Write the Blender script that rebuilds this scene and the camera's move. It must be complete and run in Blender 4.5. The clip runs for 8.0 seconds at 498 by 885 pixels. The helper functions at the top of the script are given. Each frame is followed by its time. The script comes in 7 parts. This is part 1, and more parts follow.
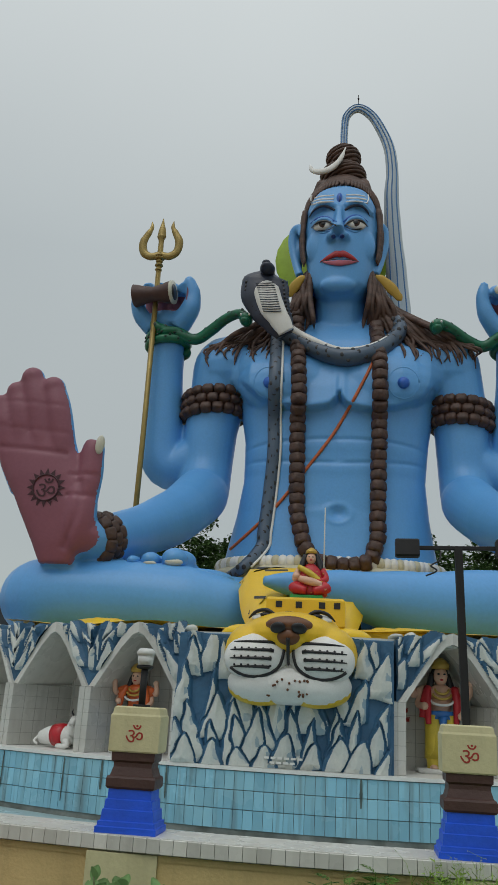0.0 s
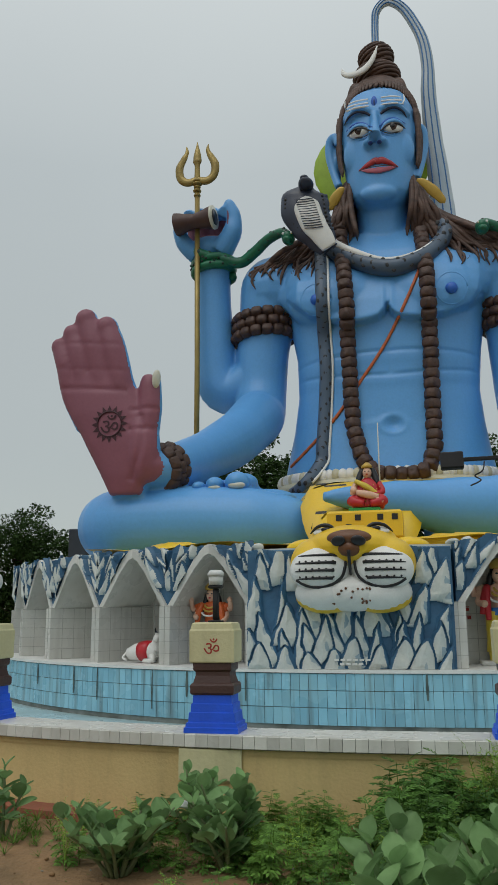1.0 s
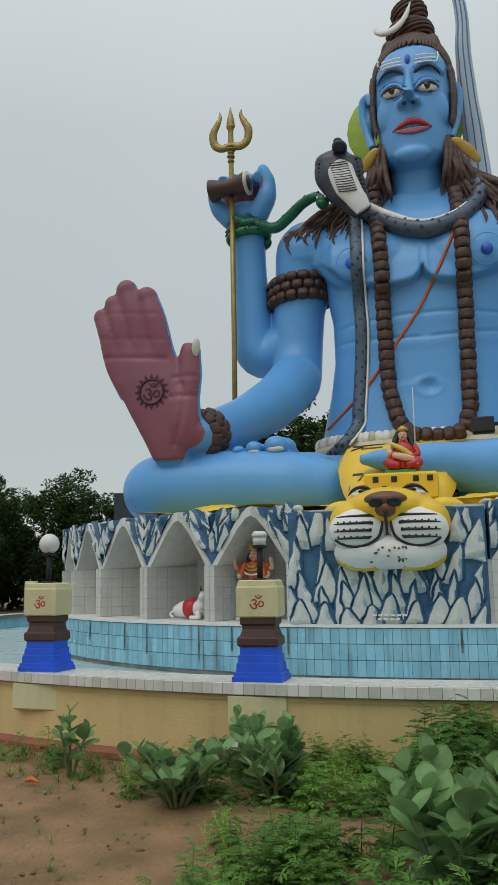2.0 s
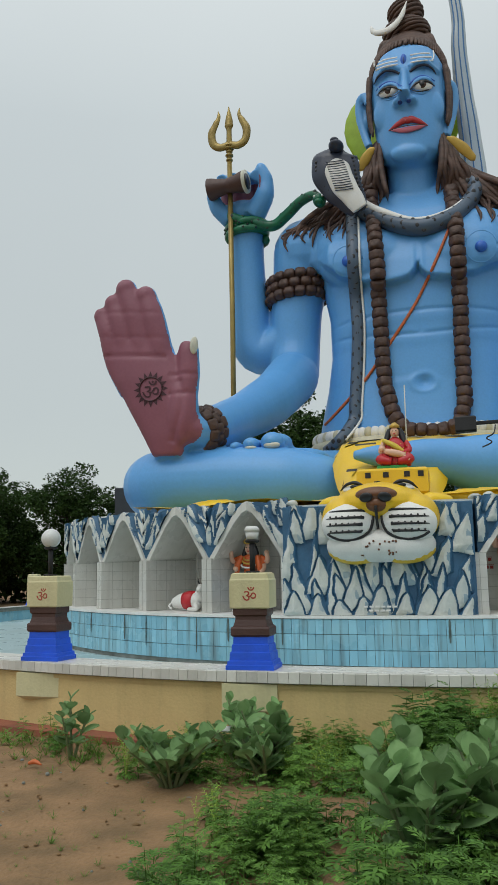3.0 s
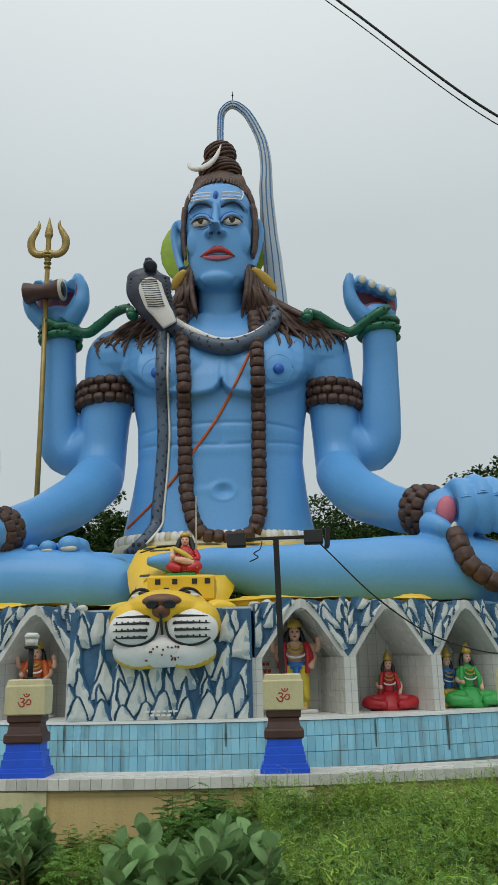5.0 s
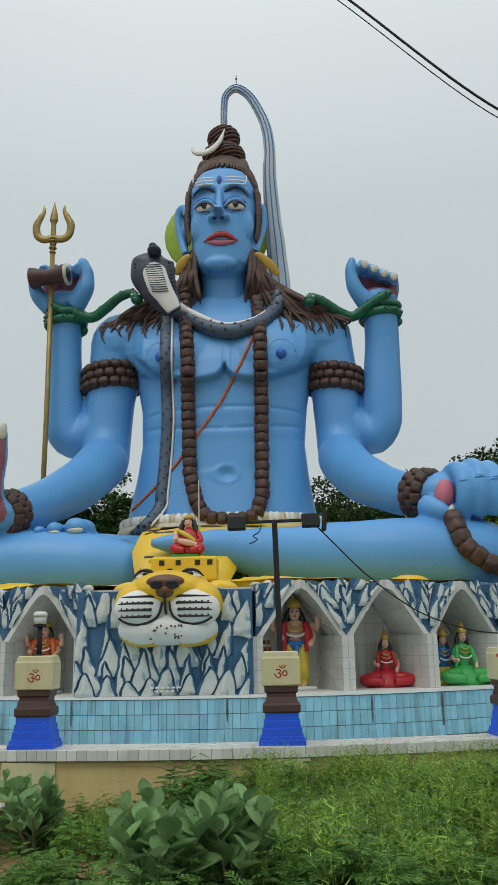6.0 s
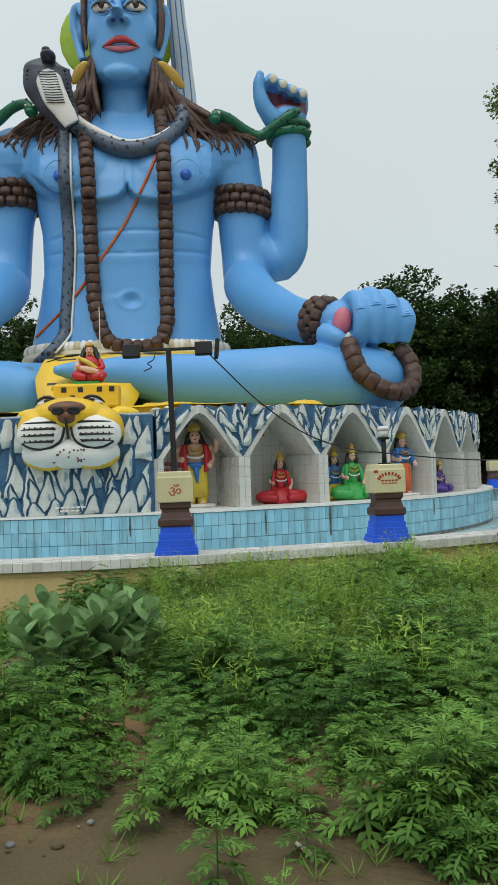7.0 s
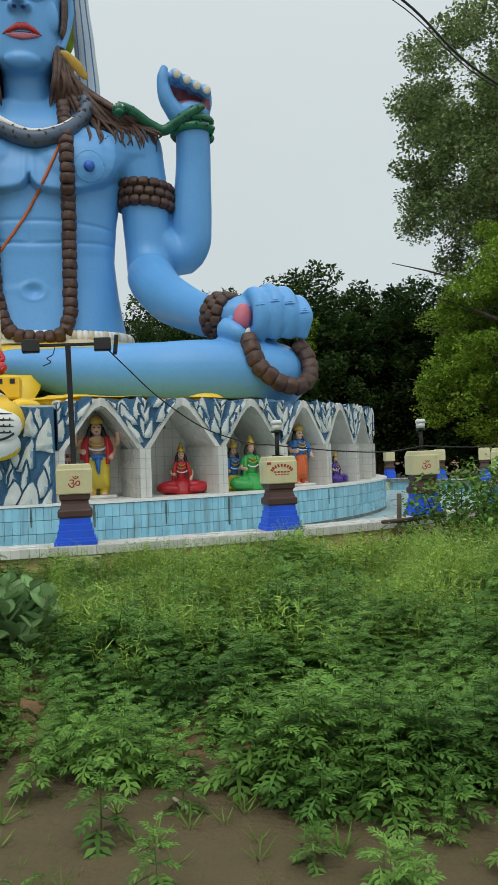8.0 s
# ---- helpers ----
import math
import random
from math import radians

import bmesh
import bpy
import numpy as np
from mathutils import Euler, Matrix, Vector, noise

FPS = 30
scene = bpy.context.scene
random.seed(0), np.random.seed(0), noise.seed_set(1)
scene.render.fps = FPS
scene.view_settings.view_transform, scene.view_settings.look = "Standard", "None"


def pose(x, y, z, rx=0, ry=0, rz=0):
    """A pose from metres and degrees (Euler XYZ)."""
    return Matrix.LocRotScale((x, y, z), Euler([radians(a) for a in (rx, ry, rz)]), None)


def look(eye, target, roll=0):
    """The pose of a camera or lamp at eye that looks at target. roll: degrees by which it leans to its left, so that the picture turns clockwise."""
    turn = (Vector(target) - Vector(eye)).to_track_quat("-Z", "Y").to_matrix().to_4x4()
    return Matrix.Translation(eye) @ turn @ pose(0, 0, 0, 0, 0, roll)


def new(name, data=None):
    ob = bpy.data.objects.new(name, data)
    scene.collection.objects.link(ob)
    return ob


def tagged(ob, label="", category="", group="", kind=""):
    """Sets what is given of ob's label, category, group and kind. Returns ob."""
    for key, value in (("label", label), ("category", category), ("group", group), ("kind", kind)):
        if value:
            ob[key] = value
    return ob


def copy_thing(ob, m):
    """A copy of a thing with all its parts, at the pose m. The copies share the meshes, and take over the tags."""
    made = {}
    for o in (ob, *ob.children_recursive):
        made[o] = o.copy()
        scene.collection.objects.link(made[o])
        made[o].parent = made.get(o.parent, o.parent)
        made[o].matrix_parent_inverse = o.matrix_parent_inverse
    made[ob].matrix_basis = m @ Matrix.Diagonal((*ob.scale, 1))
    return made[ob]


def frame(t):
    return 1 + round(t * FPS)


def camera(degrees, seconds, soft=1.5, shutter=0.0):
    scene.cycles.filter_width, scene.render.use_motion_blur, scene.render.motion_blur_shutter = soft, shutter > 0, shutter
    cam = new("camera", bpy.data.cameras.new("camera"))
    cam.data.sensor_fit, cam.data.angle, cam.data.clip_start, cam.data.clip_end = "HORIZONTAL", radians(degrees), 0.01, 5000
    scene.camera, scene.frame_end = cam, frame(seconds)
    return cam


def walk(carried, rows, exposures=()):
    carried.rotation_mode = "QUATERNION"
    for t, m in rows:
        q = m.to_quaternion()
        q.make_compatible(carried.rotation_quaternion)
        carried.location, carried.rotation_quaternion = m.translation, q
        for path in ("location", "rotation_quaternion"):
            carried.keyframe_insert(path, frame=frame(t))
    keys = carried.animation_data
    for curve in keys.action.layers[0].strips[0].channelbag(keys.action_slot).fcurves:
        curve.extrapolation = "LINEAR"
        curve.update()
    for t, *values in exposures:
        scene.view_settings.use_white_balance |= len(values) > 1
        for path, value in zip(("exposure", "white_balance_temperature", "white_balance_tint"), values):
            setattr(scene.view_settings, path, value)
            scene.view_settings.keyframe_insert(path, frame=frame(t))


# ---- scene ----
cam = camera(33.8, 8.0)

PATH = [
    (0, (0.379, -6.055, 1.52), (0.12, -4.171, 2.138), 3.2),
    (0.5, (0.449, -6.252, 1.537), (0.14, -4.344, 2.052), 0.6),
    (1, (0.526, -6.45, 1.543), (0.12, -4.536, 1.957), -0.5),
    (1.5, (0.533, -6.661, 1.526), (0.051, -4.752, 1.88), -0.8),
    (3, (0.736, -7.111, 1.525), (0.233, -5.199, 1.831), -1.0),
    (3.5, (0.817, -7.268, 1.519), (0.549, -5.317, 1.872), -1.3),
    (4, (0.918, -7.405, 1.536), (0.839, -5.456, 1.979), -1.4),
    (4.5, (1.056, -7.535, 1.55), (1.007, -5.608, 2.083), -1.3),
    (6, (1.199, -7.96, 1.527), (1.131, -6.021, 2.014), -1.1),
    (6.5, (1.284, -8.091, 1.507), (1.254, -6.106, 1.743), -1.3),
    (7, (1.418, -8.258, 1.495), (1.544, -6.263, 1.559), -2.0),
    (7.5, (1.475, -8.44, 1.51), (1.744, -6.459, 1.567), -2.5),
    (8, (1.505, -8.634, 1.514), (1.851, -6.665, 1.546), -2.1),
]
walk(cam, [(t, look(eye, target, roll)) for t, eye, target, roll in PATH],
     [(0, -0.36), (0.5, -0.34), (1.0, -0.28), (1.7, -0.18), (3.0, -0.02), (3.5, -0.04), (6.0, -0.03), (6.5, 0.1), (7.0, 0.22), (8.0, 0.2)])

# ---- sky and light: an even overcast sky, brighter overhead ----
world = bpy.data.worlds.new("overcast")
scene.world = world
world.use_nodes = True
wn, wl = world.node_tree.nodes, world.node_tree.links
wn.clear()
w_out = wn.new("ShaderNodeOutputWorld")
w_bg = wn.new("ShaderNodeBackground")
w_sky = wn.new("ShaderNodeTexSky")
w_sky.sky_type = "NISHITA"
w_sky.sun_disc = False
w_sky.sun_elevation = radians(62)
w_sky.sun_rotation = radians(200)
w_co = wn.new("ShaderNodeTexCoord")
w_sep = wn.new("ShaderNodeSeparateXYZ")
w_ramp = wn.new("ShaderNodeValToRGB")
w_ramp.color_ramp.elements[0].position = 0.0
w_ramp.color_ramp.elements[0].color = (0.485, 0.52, 0.495, 1)
w_ramp.color_ramp.elements[1].position = 1.0
w_ramp.color_ramp.elements[1].color = (1.03, 1.08, 1.06, 1)
for place, colour in ((0.18, (0.49, 0.53, 0.51, 1)), (0.5, (0.555, 0.605, 0.60, 1))):
    e = w_ramp.color_ramp.elements.new(place)
    e.color = colour
w_noise = wn.new("ShaderNodeTexNoise")
w_noise.inputs["Scale"].default_value = 2.2
w_noise.inputs["Detail"].default_value = 4
w_cloud = wn.new("ShaderNodeMapRange")
w_cloud.inputs["To Min"].default_value = 0.94
w_cloud.inputs["To Max"].default_value = 1.06
w_mul = wn.new("ShaderNodeVectorMath")
w_mul.operation = "SCALE"
w_mix = wn.new("ShaderNodeMix")
w_mix.data_type = "RGBA"
w_mix.inputs["Factor"].default_value = 0.02
wl.new(w_co.outputs["Generated"], w_sep.inputs[0])
wl.new(w_sep.outputs["Z"], w_ramp.inputs[0])
wl.new(w_co.outputs["Generated"], w_noise.inputs["Vector"])
wl.new(w_noise.outputs["Fac"], w_cloud.inputs["Value"])
wl.new(w_ramp.outputs["Color"], w_mul.inputs[0])
wl.new(w_cloud.outputs["Result"], w_mul.inputs["Scale"])
wl.new(w_mul.outputs[0], w_mix.inputs["A"])
wl.new(w_sky.outputs["Color"], w_mix.inputs["B"])
wl.new(w_mix.outputs["Result"], w_bg.inputs["Color"])
wl.new(w_bg.outputs[0], w_out.inputs[0])
w_bg.inputs["Strength"].default_value = 1.0

sun = new("sun", bpy.data.lights.new("sun", "SUN"))
sun.data.energy = 0.8
sun.data.angle = radians(40)
sun.data.color = (1.0, 0.97, 0.92)
sun.matrix_world = look((-8, -18, 40), (0, 8, 0))


# ---- materials ----
def mat(name, colour, rough=0.6, other=None, scale=6.0, amount=0.5, bump=0.1, bump_scale=60.0, metal=0.0, spread=0.0, stretch=(1, 1, 1), stain=0.0, coat=0.0, leaf=0.0):
    """A painted or natural surface: two scales of colour variation, fine relief, and a shift from piece to piece (spread)."""
    m = bpy.data.materials.new(name)
    m.use_nodes = True
    n, l = m.node_tree.nodes, m.node_tree.links
    b = n["Principled BSDF"]
    geo = n.new("ShaderNodeNewGeometry")
    mp = n.new("ShaderNodeMapping")
    mp.inputs["Scale"].default_value = stretch
    l.new(geo.outputs["Position"], mp.inputs["Vector"])
    big = n.new("ShaderNodeTexNoise")
    big.inputs["Scale"].default_value = scale
    big.inputs["Detail"].default_value = 6
    l.new(mp.outputs[0], big.inputs["Vector"])
    fine = n.new("ShaderNodeTexNoise")
    fine.inputs["Scale"].default_value = bump_scale
    fine.inputs["Detail"].default_value = 4
    l.new(mp.outputs[0], fine.inputs["Vector"])
    other = other or tuple(c * 0.72 for c in colour)
    ramp = n.new("ShaderNodeMapRange")
    ramp.inputs["From Min"].default_value = 0.35
    ramp.inputs["From Max"].default_value = 0.68
    ramp.inputs["To Max"].default_value = amount
    l.new(big.outputs["Fac"], ramp.inputs["Value"])
    mix = n.new("ShaderNodeMix")
    mix.data_type = "RGBA"
    mix.inputs["A"].default_value = (*colour, 1)
    mix.inputs["B"].default_value = (*other, 1)
    l.new(ramp.outputs["Result"], mix.inputs["Factor"])
    hsv = n.new("ShaderNodeHueSaturation")
    l.new(mix.outputs["Result"], hsv.inputs["Color"])
    value = n.new("ShaderNodeMapRange")
    value.inputs["To Min"].default_value = 0.9 - spread
    value.inputs["To Max"].default_value = 1.1 + spread
    if spread:
        info = n.new("ShaderNodeObjectInfo")
        add = n.new("ShaderNodeMath")
        add.operation = "ADD"
        fr = n.new("ShaderNodeMath")
        fr.operation = "FRACT"
        l.new(info.outputs["Random"], add.inputs[0])
        l.new(geo.outputs["Random Per Island"], add.inputs[1])
        l.new(add.outputs[0], fr.inputs[0])
        l.new(fr.outputs[0], value.inputs["Value"])
    else:
        l.new(fine.outputs["Fac"], value.inputs["Value"])
    l.new(value.outputs["Result"], hsv.inputs["Value"])
    last = hsv.outputs["Color"]
    if stain:
        # rain streaks running down
        st = n.new("ShaderNodeMapping")
        st.inputs["Scale"].default_value = (9, 9, 0.7)
        l.new(geo.outputs["Position"], st.inputs["Vector"])
        sn = n.new("ShaderNodeTexNoise")
        sn.inputs["Scale"].default_value = 1.0
        sn.inputs["Detail"].default_value = 5
        l.new(st.outputs[0], sn.inputs["Vector"])
        sr = n.new("ShaderNodeMapRange")
        sr.inputs["From Min"].default_value = 0.52
        sr.inputs["From Max"].default_value = 0.72
        sr.inputs["To Max"].default_value = stain
        l.new(sn.outputs["Fac"], sr.inputs["Value"])
        sm = n.new("ShaderNodeMix")
        sm.data_type = "RGBA"
        sm.inputs["B"].default_value = (0.10, 0.085, 0.055, 1)
        l.new(last, sm.inputs["A"])
        l.new(sr.outputs["Result"], sm.inputs["Factor"])
        last = sm.outputs["Result"]
    l.new(last, b.inputs["Base Color"])
    rr = n.new("ShaderNodeMapRange")
    rr.inputs["To Min"].default_value = max(0.05, rough - 0.12)
    rr.inputs["To Max"].default_value = min(1.0, rough + 0.12)
    l.new(big.outputs["Fac"], rr.inputs["Value"])
    l.new(rr.outputs["Result"], b.inputs["Roughness"])
    b.inputs["Metallic"].default_value = metal
    b.inputs["Coat Weight"].default_value = coat
    bp = n.new("ShaderNodeBump")
    bp.inputs["Strength"].default_value = bump
    bp.inputs["Distance"].default_value = 0.02
    l.new(fine.outputs["Fac"], bp.inputs["Height"])
    l.new(bp.outputs[0], b.inputs["Normal"])
    if leaf:
        b.inputs["Specular IOR Level"].default_value = 0.12
        # light that comes through the thin leaf
        tr = n.new("ShaderNodeBsdfTranslucent")
        l.new(last, tr.inputs["Color"])
        ms = n.new("ShaderNodeMixShader")
        ms.inputs[0].default_value = leaf
        l.new(b.outputs[0], ms.inputs[1])
        l.new(tr.outputs[0], ms.inputs[2])
        l.new(ms.outputs[0], n["Material Output"].inputs["Surface"])
    return m


BLUE = mat("blue statue paint", (0.11, 0.355, 0.72), 0.4, (0.095, 0.31, 0.64), 0.5, 0.6, 0.06, 22)
DEEP = mat("deep blue paint", (0.02, 0.13, 0.55), 0.45)
BROW = mat("blue black brow paint", (0.012, 0.02, 0.05), 0.5)
NAVY = mat("navy lid paint", (0.015, 0.05, 0.22), 0.45)
PALM = mat("maroon pink palm paint", (0.255, 0.085, 0.12), 0.5, (0.21, 0.07, 0.10), 0.9, 0.7, 0.08, 22)
PINK = mat("salmon pink paint", (0.58, 0.16, 0.22), 0.5)
HAIR = mat("brown hair paint", (0.115, 0.062, 0.044), 0.6, (0.045, 0.028, 0.023), 3.0, 0.8, 0.7, 9, stretch=(1, 1, 3))
BEAD = mat("brown bead paint", (0.085, 0.042, 0.028), 0.55, (0.04, 0.022, 0.017), 7.0, 0.9, 0.9, 14)
LIP = mat("red lip paint", (0.42, 0.03, 0.035), 0.35)
WHITE = mat("white paint", (0.78, 0.78, 0.75), 0.45, (0.62, 0.62, 0.58), 3, 0.5, 0.05)
NAIL = mat("nail paint", (0.62, 0.62, 0.52), 0.35)
BLACK = mat("black paint", (0.012, 0.012, 0.014), 0.35)
CREAM = mat("cream band paint", (0.60, 0.57, 0.42), 0.5, (0.42, 0.38, 0.25), 4, 0.6)
GOLD = mat("gold paint", (0.55, 0.36, 0.07), 0.35, (0.40, 0.25, 0.04), 3, 0.6, metal=0.25)
BRASS = mat("dull brass paint", (0.34, 0.25, 0.075), 0.38, (0.22, 0.155, 0.045), 3, 0.7, metal=0.4)
LIME = mat("lime green paint", (0.33, 0.50, 0.03), 0.5)
SNAKE = mat("dark slate snake paint", (0.035, 0.045, 0.075), 0.35, (0.02, 0.026, 0.045), 3, 0.7)
SNAKE_LIGHT = mat("slate blue snake paint", (0.07, 0.11, 0.165), 0.4, (0.055, 0.085, 0.13), 3, 0.6)
SNAKE_GREEN = mat("green snake paint", (0.008, 0.16, 0.075), 0.35, (0.005, 0.08, 0.04), 5, 0.8)
SNAKE_SPOT = mat("dark snake spot paint", (0.006, 0.03, 0.02), 0.4)
ORANGE = mat("orange cord paint", (0.56, 0.13, 0.035), 0.5)
STREAM = mat("stream blue grey paint", (0.56, 0.62, 0.64), 0.4, (0.34, 0.46, 0.56), 1.0, 0.8, stretch=(3, 3, 0.3))
STREAM_LINE = mat("stream line paint", (0.06, 0.20, 0.46), 0.4)
TIGER = mat("yellow tiger paint", (0.80, 0.53, 0.02), 0.38, (0.70, 0.42, 0.015), 1.6, 0.6, 0.05)
TIGER_BROWN = mat("brown nose paint", (0.16, 0.06, 0.02), 0.4, (0.08, 0.03, 0.012), 5, 0.6)
GREEN = mat("green pad paint", (0.03, 0.33, 0.07), 0.5)
ROCK = mat("white rock paint", (0.62, 0.64, 0.59), 0.55, (0.42, 0.48, 0.48), 4.5, 0.6, 0.3, 30)
ROCK_SHADE = mat("blue grey rock and shade paint", (0.24, 0.35, 0.42), 0.55, (0.48, 0.53, 0.53), 5, 0.8, 0.3, 30)
ROCK_BLUE = mat("blue rock paint", (0.045, 0.14, 0.25), 0.5, (0.025, 0.085, 0.16), 4.5, 0.8, 0.3, 24)
TILE_BLUE = mat("glazed sky blue tile", (0.245, 0.51, 0.64), 0.28, (0.31, 0.55, 0.62), 2.5, 0.6, 0.03, spread=0.05, stain=0.55)
GROUT = mat("dirty grout", (0.25, 0.27, 0.25), 0.85, (0.09, 0.10, 0.085), 5, 0.9)
JOINT = mat("pale tile joint", (0.40, 0.40, 0.36), 0.8, (0.28, 0.28, 0.25), 5, 0.7)
SEEP = mat("dark damp stain", (0.05, 0.075, 0.07), 0.7, (0.12, 0.17, 0.16), 9, 0.8)
TILE_WHITE = mat("glazed white tile", (0.63, 0.63, 0.59), 0.28, (0.53, 0.52, 0.47), 3, 0.7, 0.03, spread=0.04, stain=0.16)
PLASTER = mat("cream wall paint", (0.63, 0.475, 0.215), 0.75, (0.50, 0.37, 0.165), 1.7, 0.6, 0.25, 40, stain=0.14)
BLOCK = mat("pale cream block paint", (0.61, 0.57, 0.34), 0.6, (0.52, 0.47, 0.26), 2.5, 0.6, 0.15, 40, stain=0.12)
BROWN = mat("dark brown pillar paint", (0.075, 0.035, 0.028), 0.5, (0.05, 0.022, 0.018), 5, 0.7, 0.2, 40)
ROYAL = mat("royal blue pillar paint", (0.012, 0.10, 0.74), 0.45, (0.012, 0.075, 0.52), 5, 0.6, 0.15, 40)
RED = mat("red lettering paint", (0.38, 0.035, 0.025), 0.5)
TERRA = mat("terracotta paving", (0.30, 0.10, 0.055), 0.8, (0.20, 0.075, 0.05), 4, 0.7, 0.2)
POOL = mat("pool floor", (0.42, 0.57, 0.60), 0.3, (0.30, 0.42, 0.42), 1.5, 0.8)
STEEL = mat("black steel", (0.010, 0.010, 0.011), 0.7)
CABLE = mat("black cable", (0.012, 0.012, 0.012), 0.6)
LAMP = mat("milky lamp plastic", (0.66, 0.68, 0.66), 0.3)
GREYBLOCK = mat("plain dark grey", (0.035, 0.04, 0.045), 0.6)
SOIL = mat("mottled brown soil", (0.29, 0.17, 0.08), 0.95, (0.15, 0.095, 0.043), 2.4, 0.9, 1.0, 28)


def dark_earth(m, colour):
    """Darker olive-brown earth, ragged at its edge, over the part of the ground away from the wall."""
    n, l = m.node_tree.nodes, m.node_tree.links

    def math_node(op, a, b, clamp=False):
        k = n.new("ShaderNodeMath")
        k.operation, k.use_clamp = op, clamp
        for socket, value in zip(k.inputs, (a, b)):
            if isinstance(value, (int, float)):
                socket.default_value = value
            else:
                l.new(value, socket)
        return k.outputs[0]

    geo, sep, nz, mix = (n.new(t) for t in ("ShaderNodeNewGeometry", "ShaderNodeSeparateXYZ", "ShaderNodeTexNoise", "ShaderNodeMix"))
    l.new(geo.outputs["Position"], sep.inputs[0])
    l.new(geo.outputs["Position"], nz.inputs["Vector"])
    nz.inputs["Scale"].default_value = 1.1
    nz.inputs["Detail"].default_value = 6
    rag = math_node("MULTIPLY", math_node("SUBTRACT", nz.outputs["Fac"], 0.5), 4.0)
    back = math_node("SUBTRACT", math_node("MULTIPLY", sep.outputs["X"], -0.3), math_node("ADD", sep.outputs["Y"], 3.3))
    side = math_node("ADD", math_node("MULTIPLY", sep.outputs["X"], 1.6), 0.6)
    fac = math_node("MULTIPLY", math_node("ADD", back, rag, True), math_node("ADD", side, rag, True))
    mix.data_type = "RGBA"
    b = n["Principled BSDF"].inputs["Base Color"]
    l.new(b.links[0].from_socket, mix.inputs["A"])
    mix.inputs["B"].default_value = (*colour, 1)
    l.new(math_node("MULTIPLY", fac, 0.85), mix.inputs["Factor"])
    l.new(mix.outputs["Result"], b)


dark_earth(SOIL, (0.075, 0.062, 0.026))
SKIN = mat("idol skin paint", (0.74, 0.46, 0.33), 0.45)
IDOL_RED = mat("idol red cloth paint", (0.50, 0.02, 0.03), 0.4)
IDOL_GREEN = mat("idol green cloth paint", (0.05, 0.40, 0.09), 0.4)
IDOL_YELLOW = mat("idol yellow cloth paint", (0.66, 0.50, 0.05), 0.4)
IDOL_BLUE = mat("idol blue cloth paint", (0.03, 0.17, 0.50), 0.4)
IDOL_PURPLE = mat("idol purple cloth paint", (0.07, 0.03, 0.27), 0.4)
IDOL_ORANGE = mat("idol orange cloth paint", (0.66, 0.13, 0.03), 0.4)


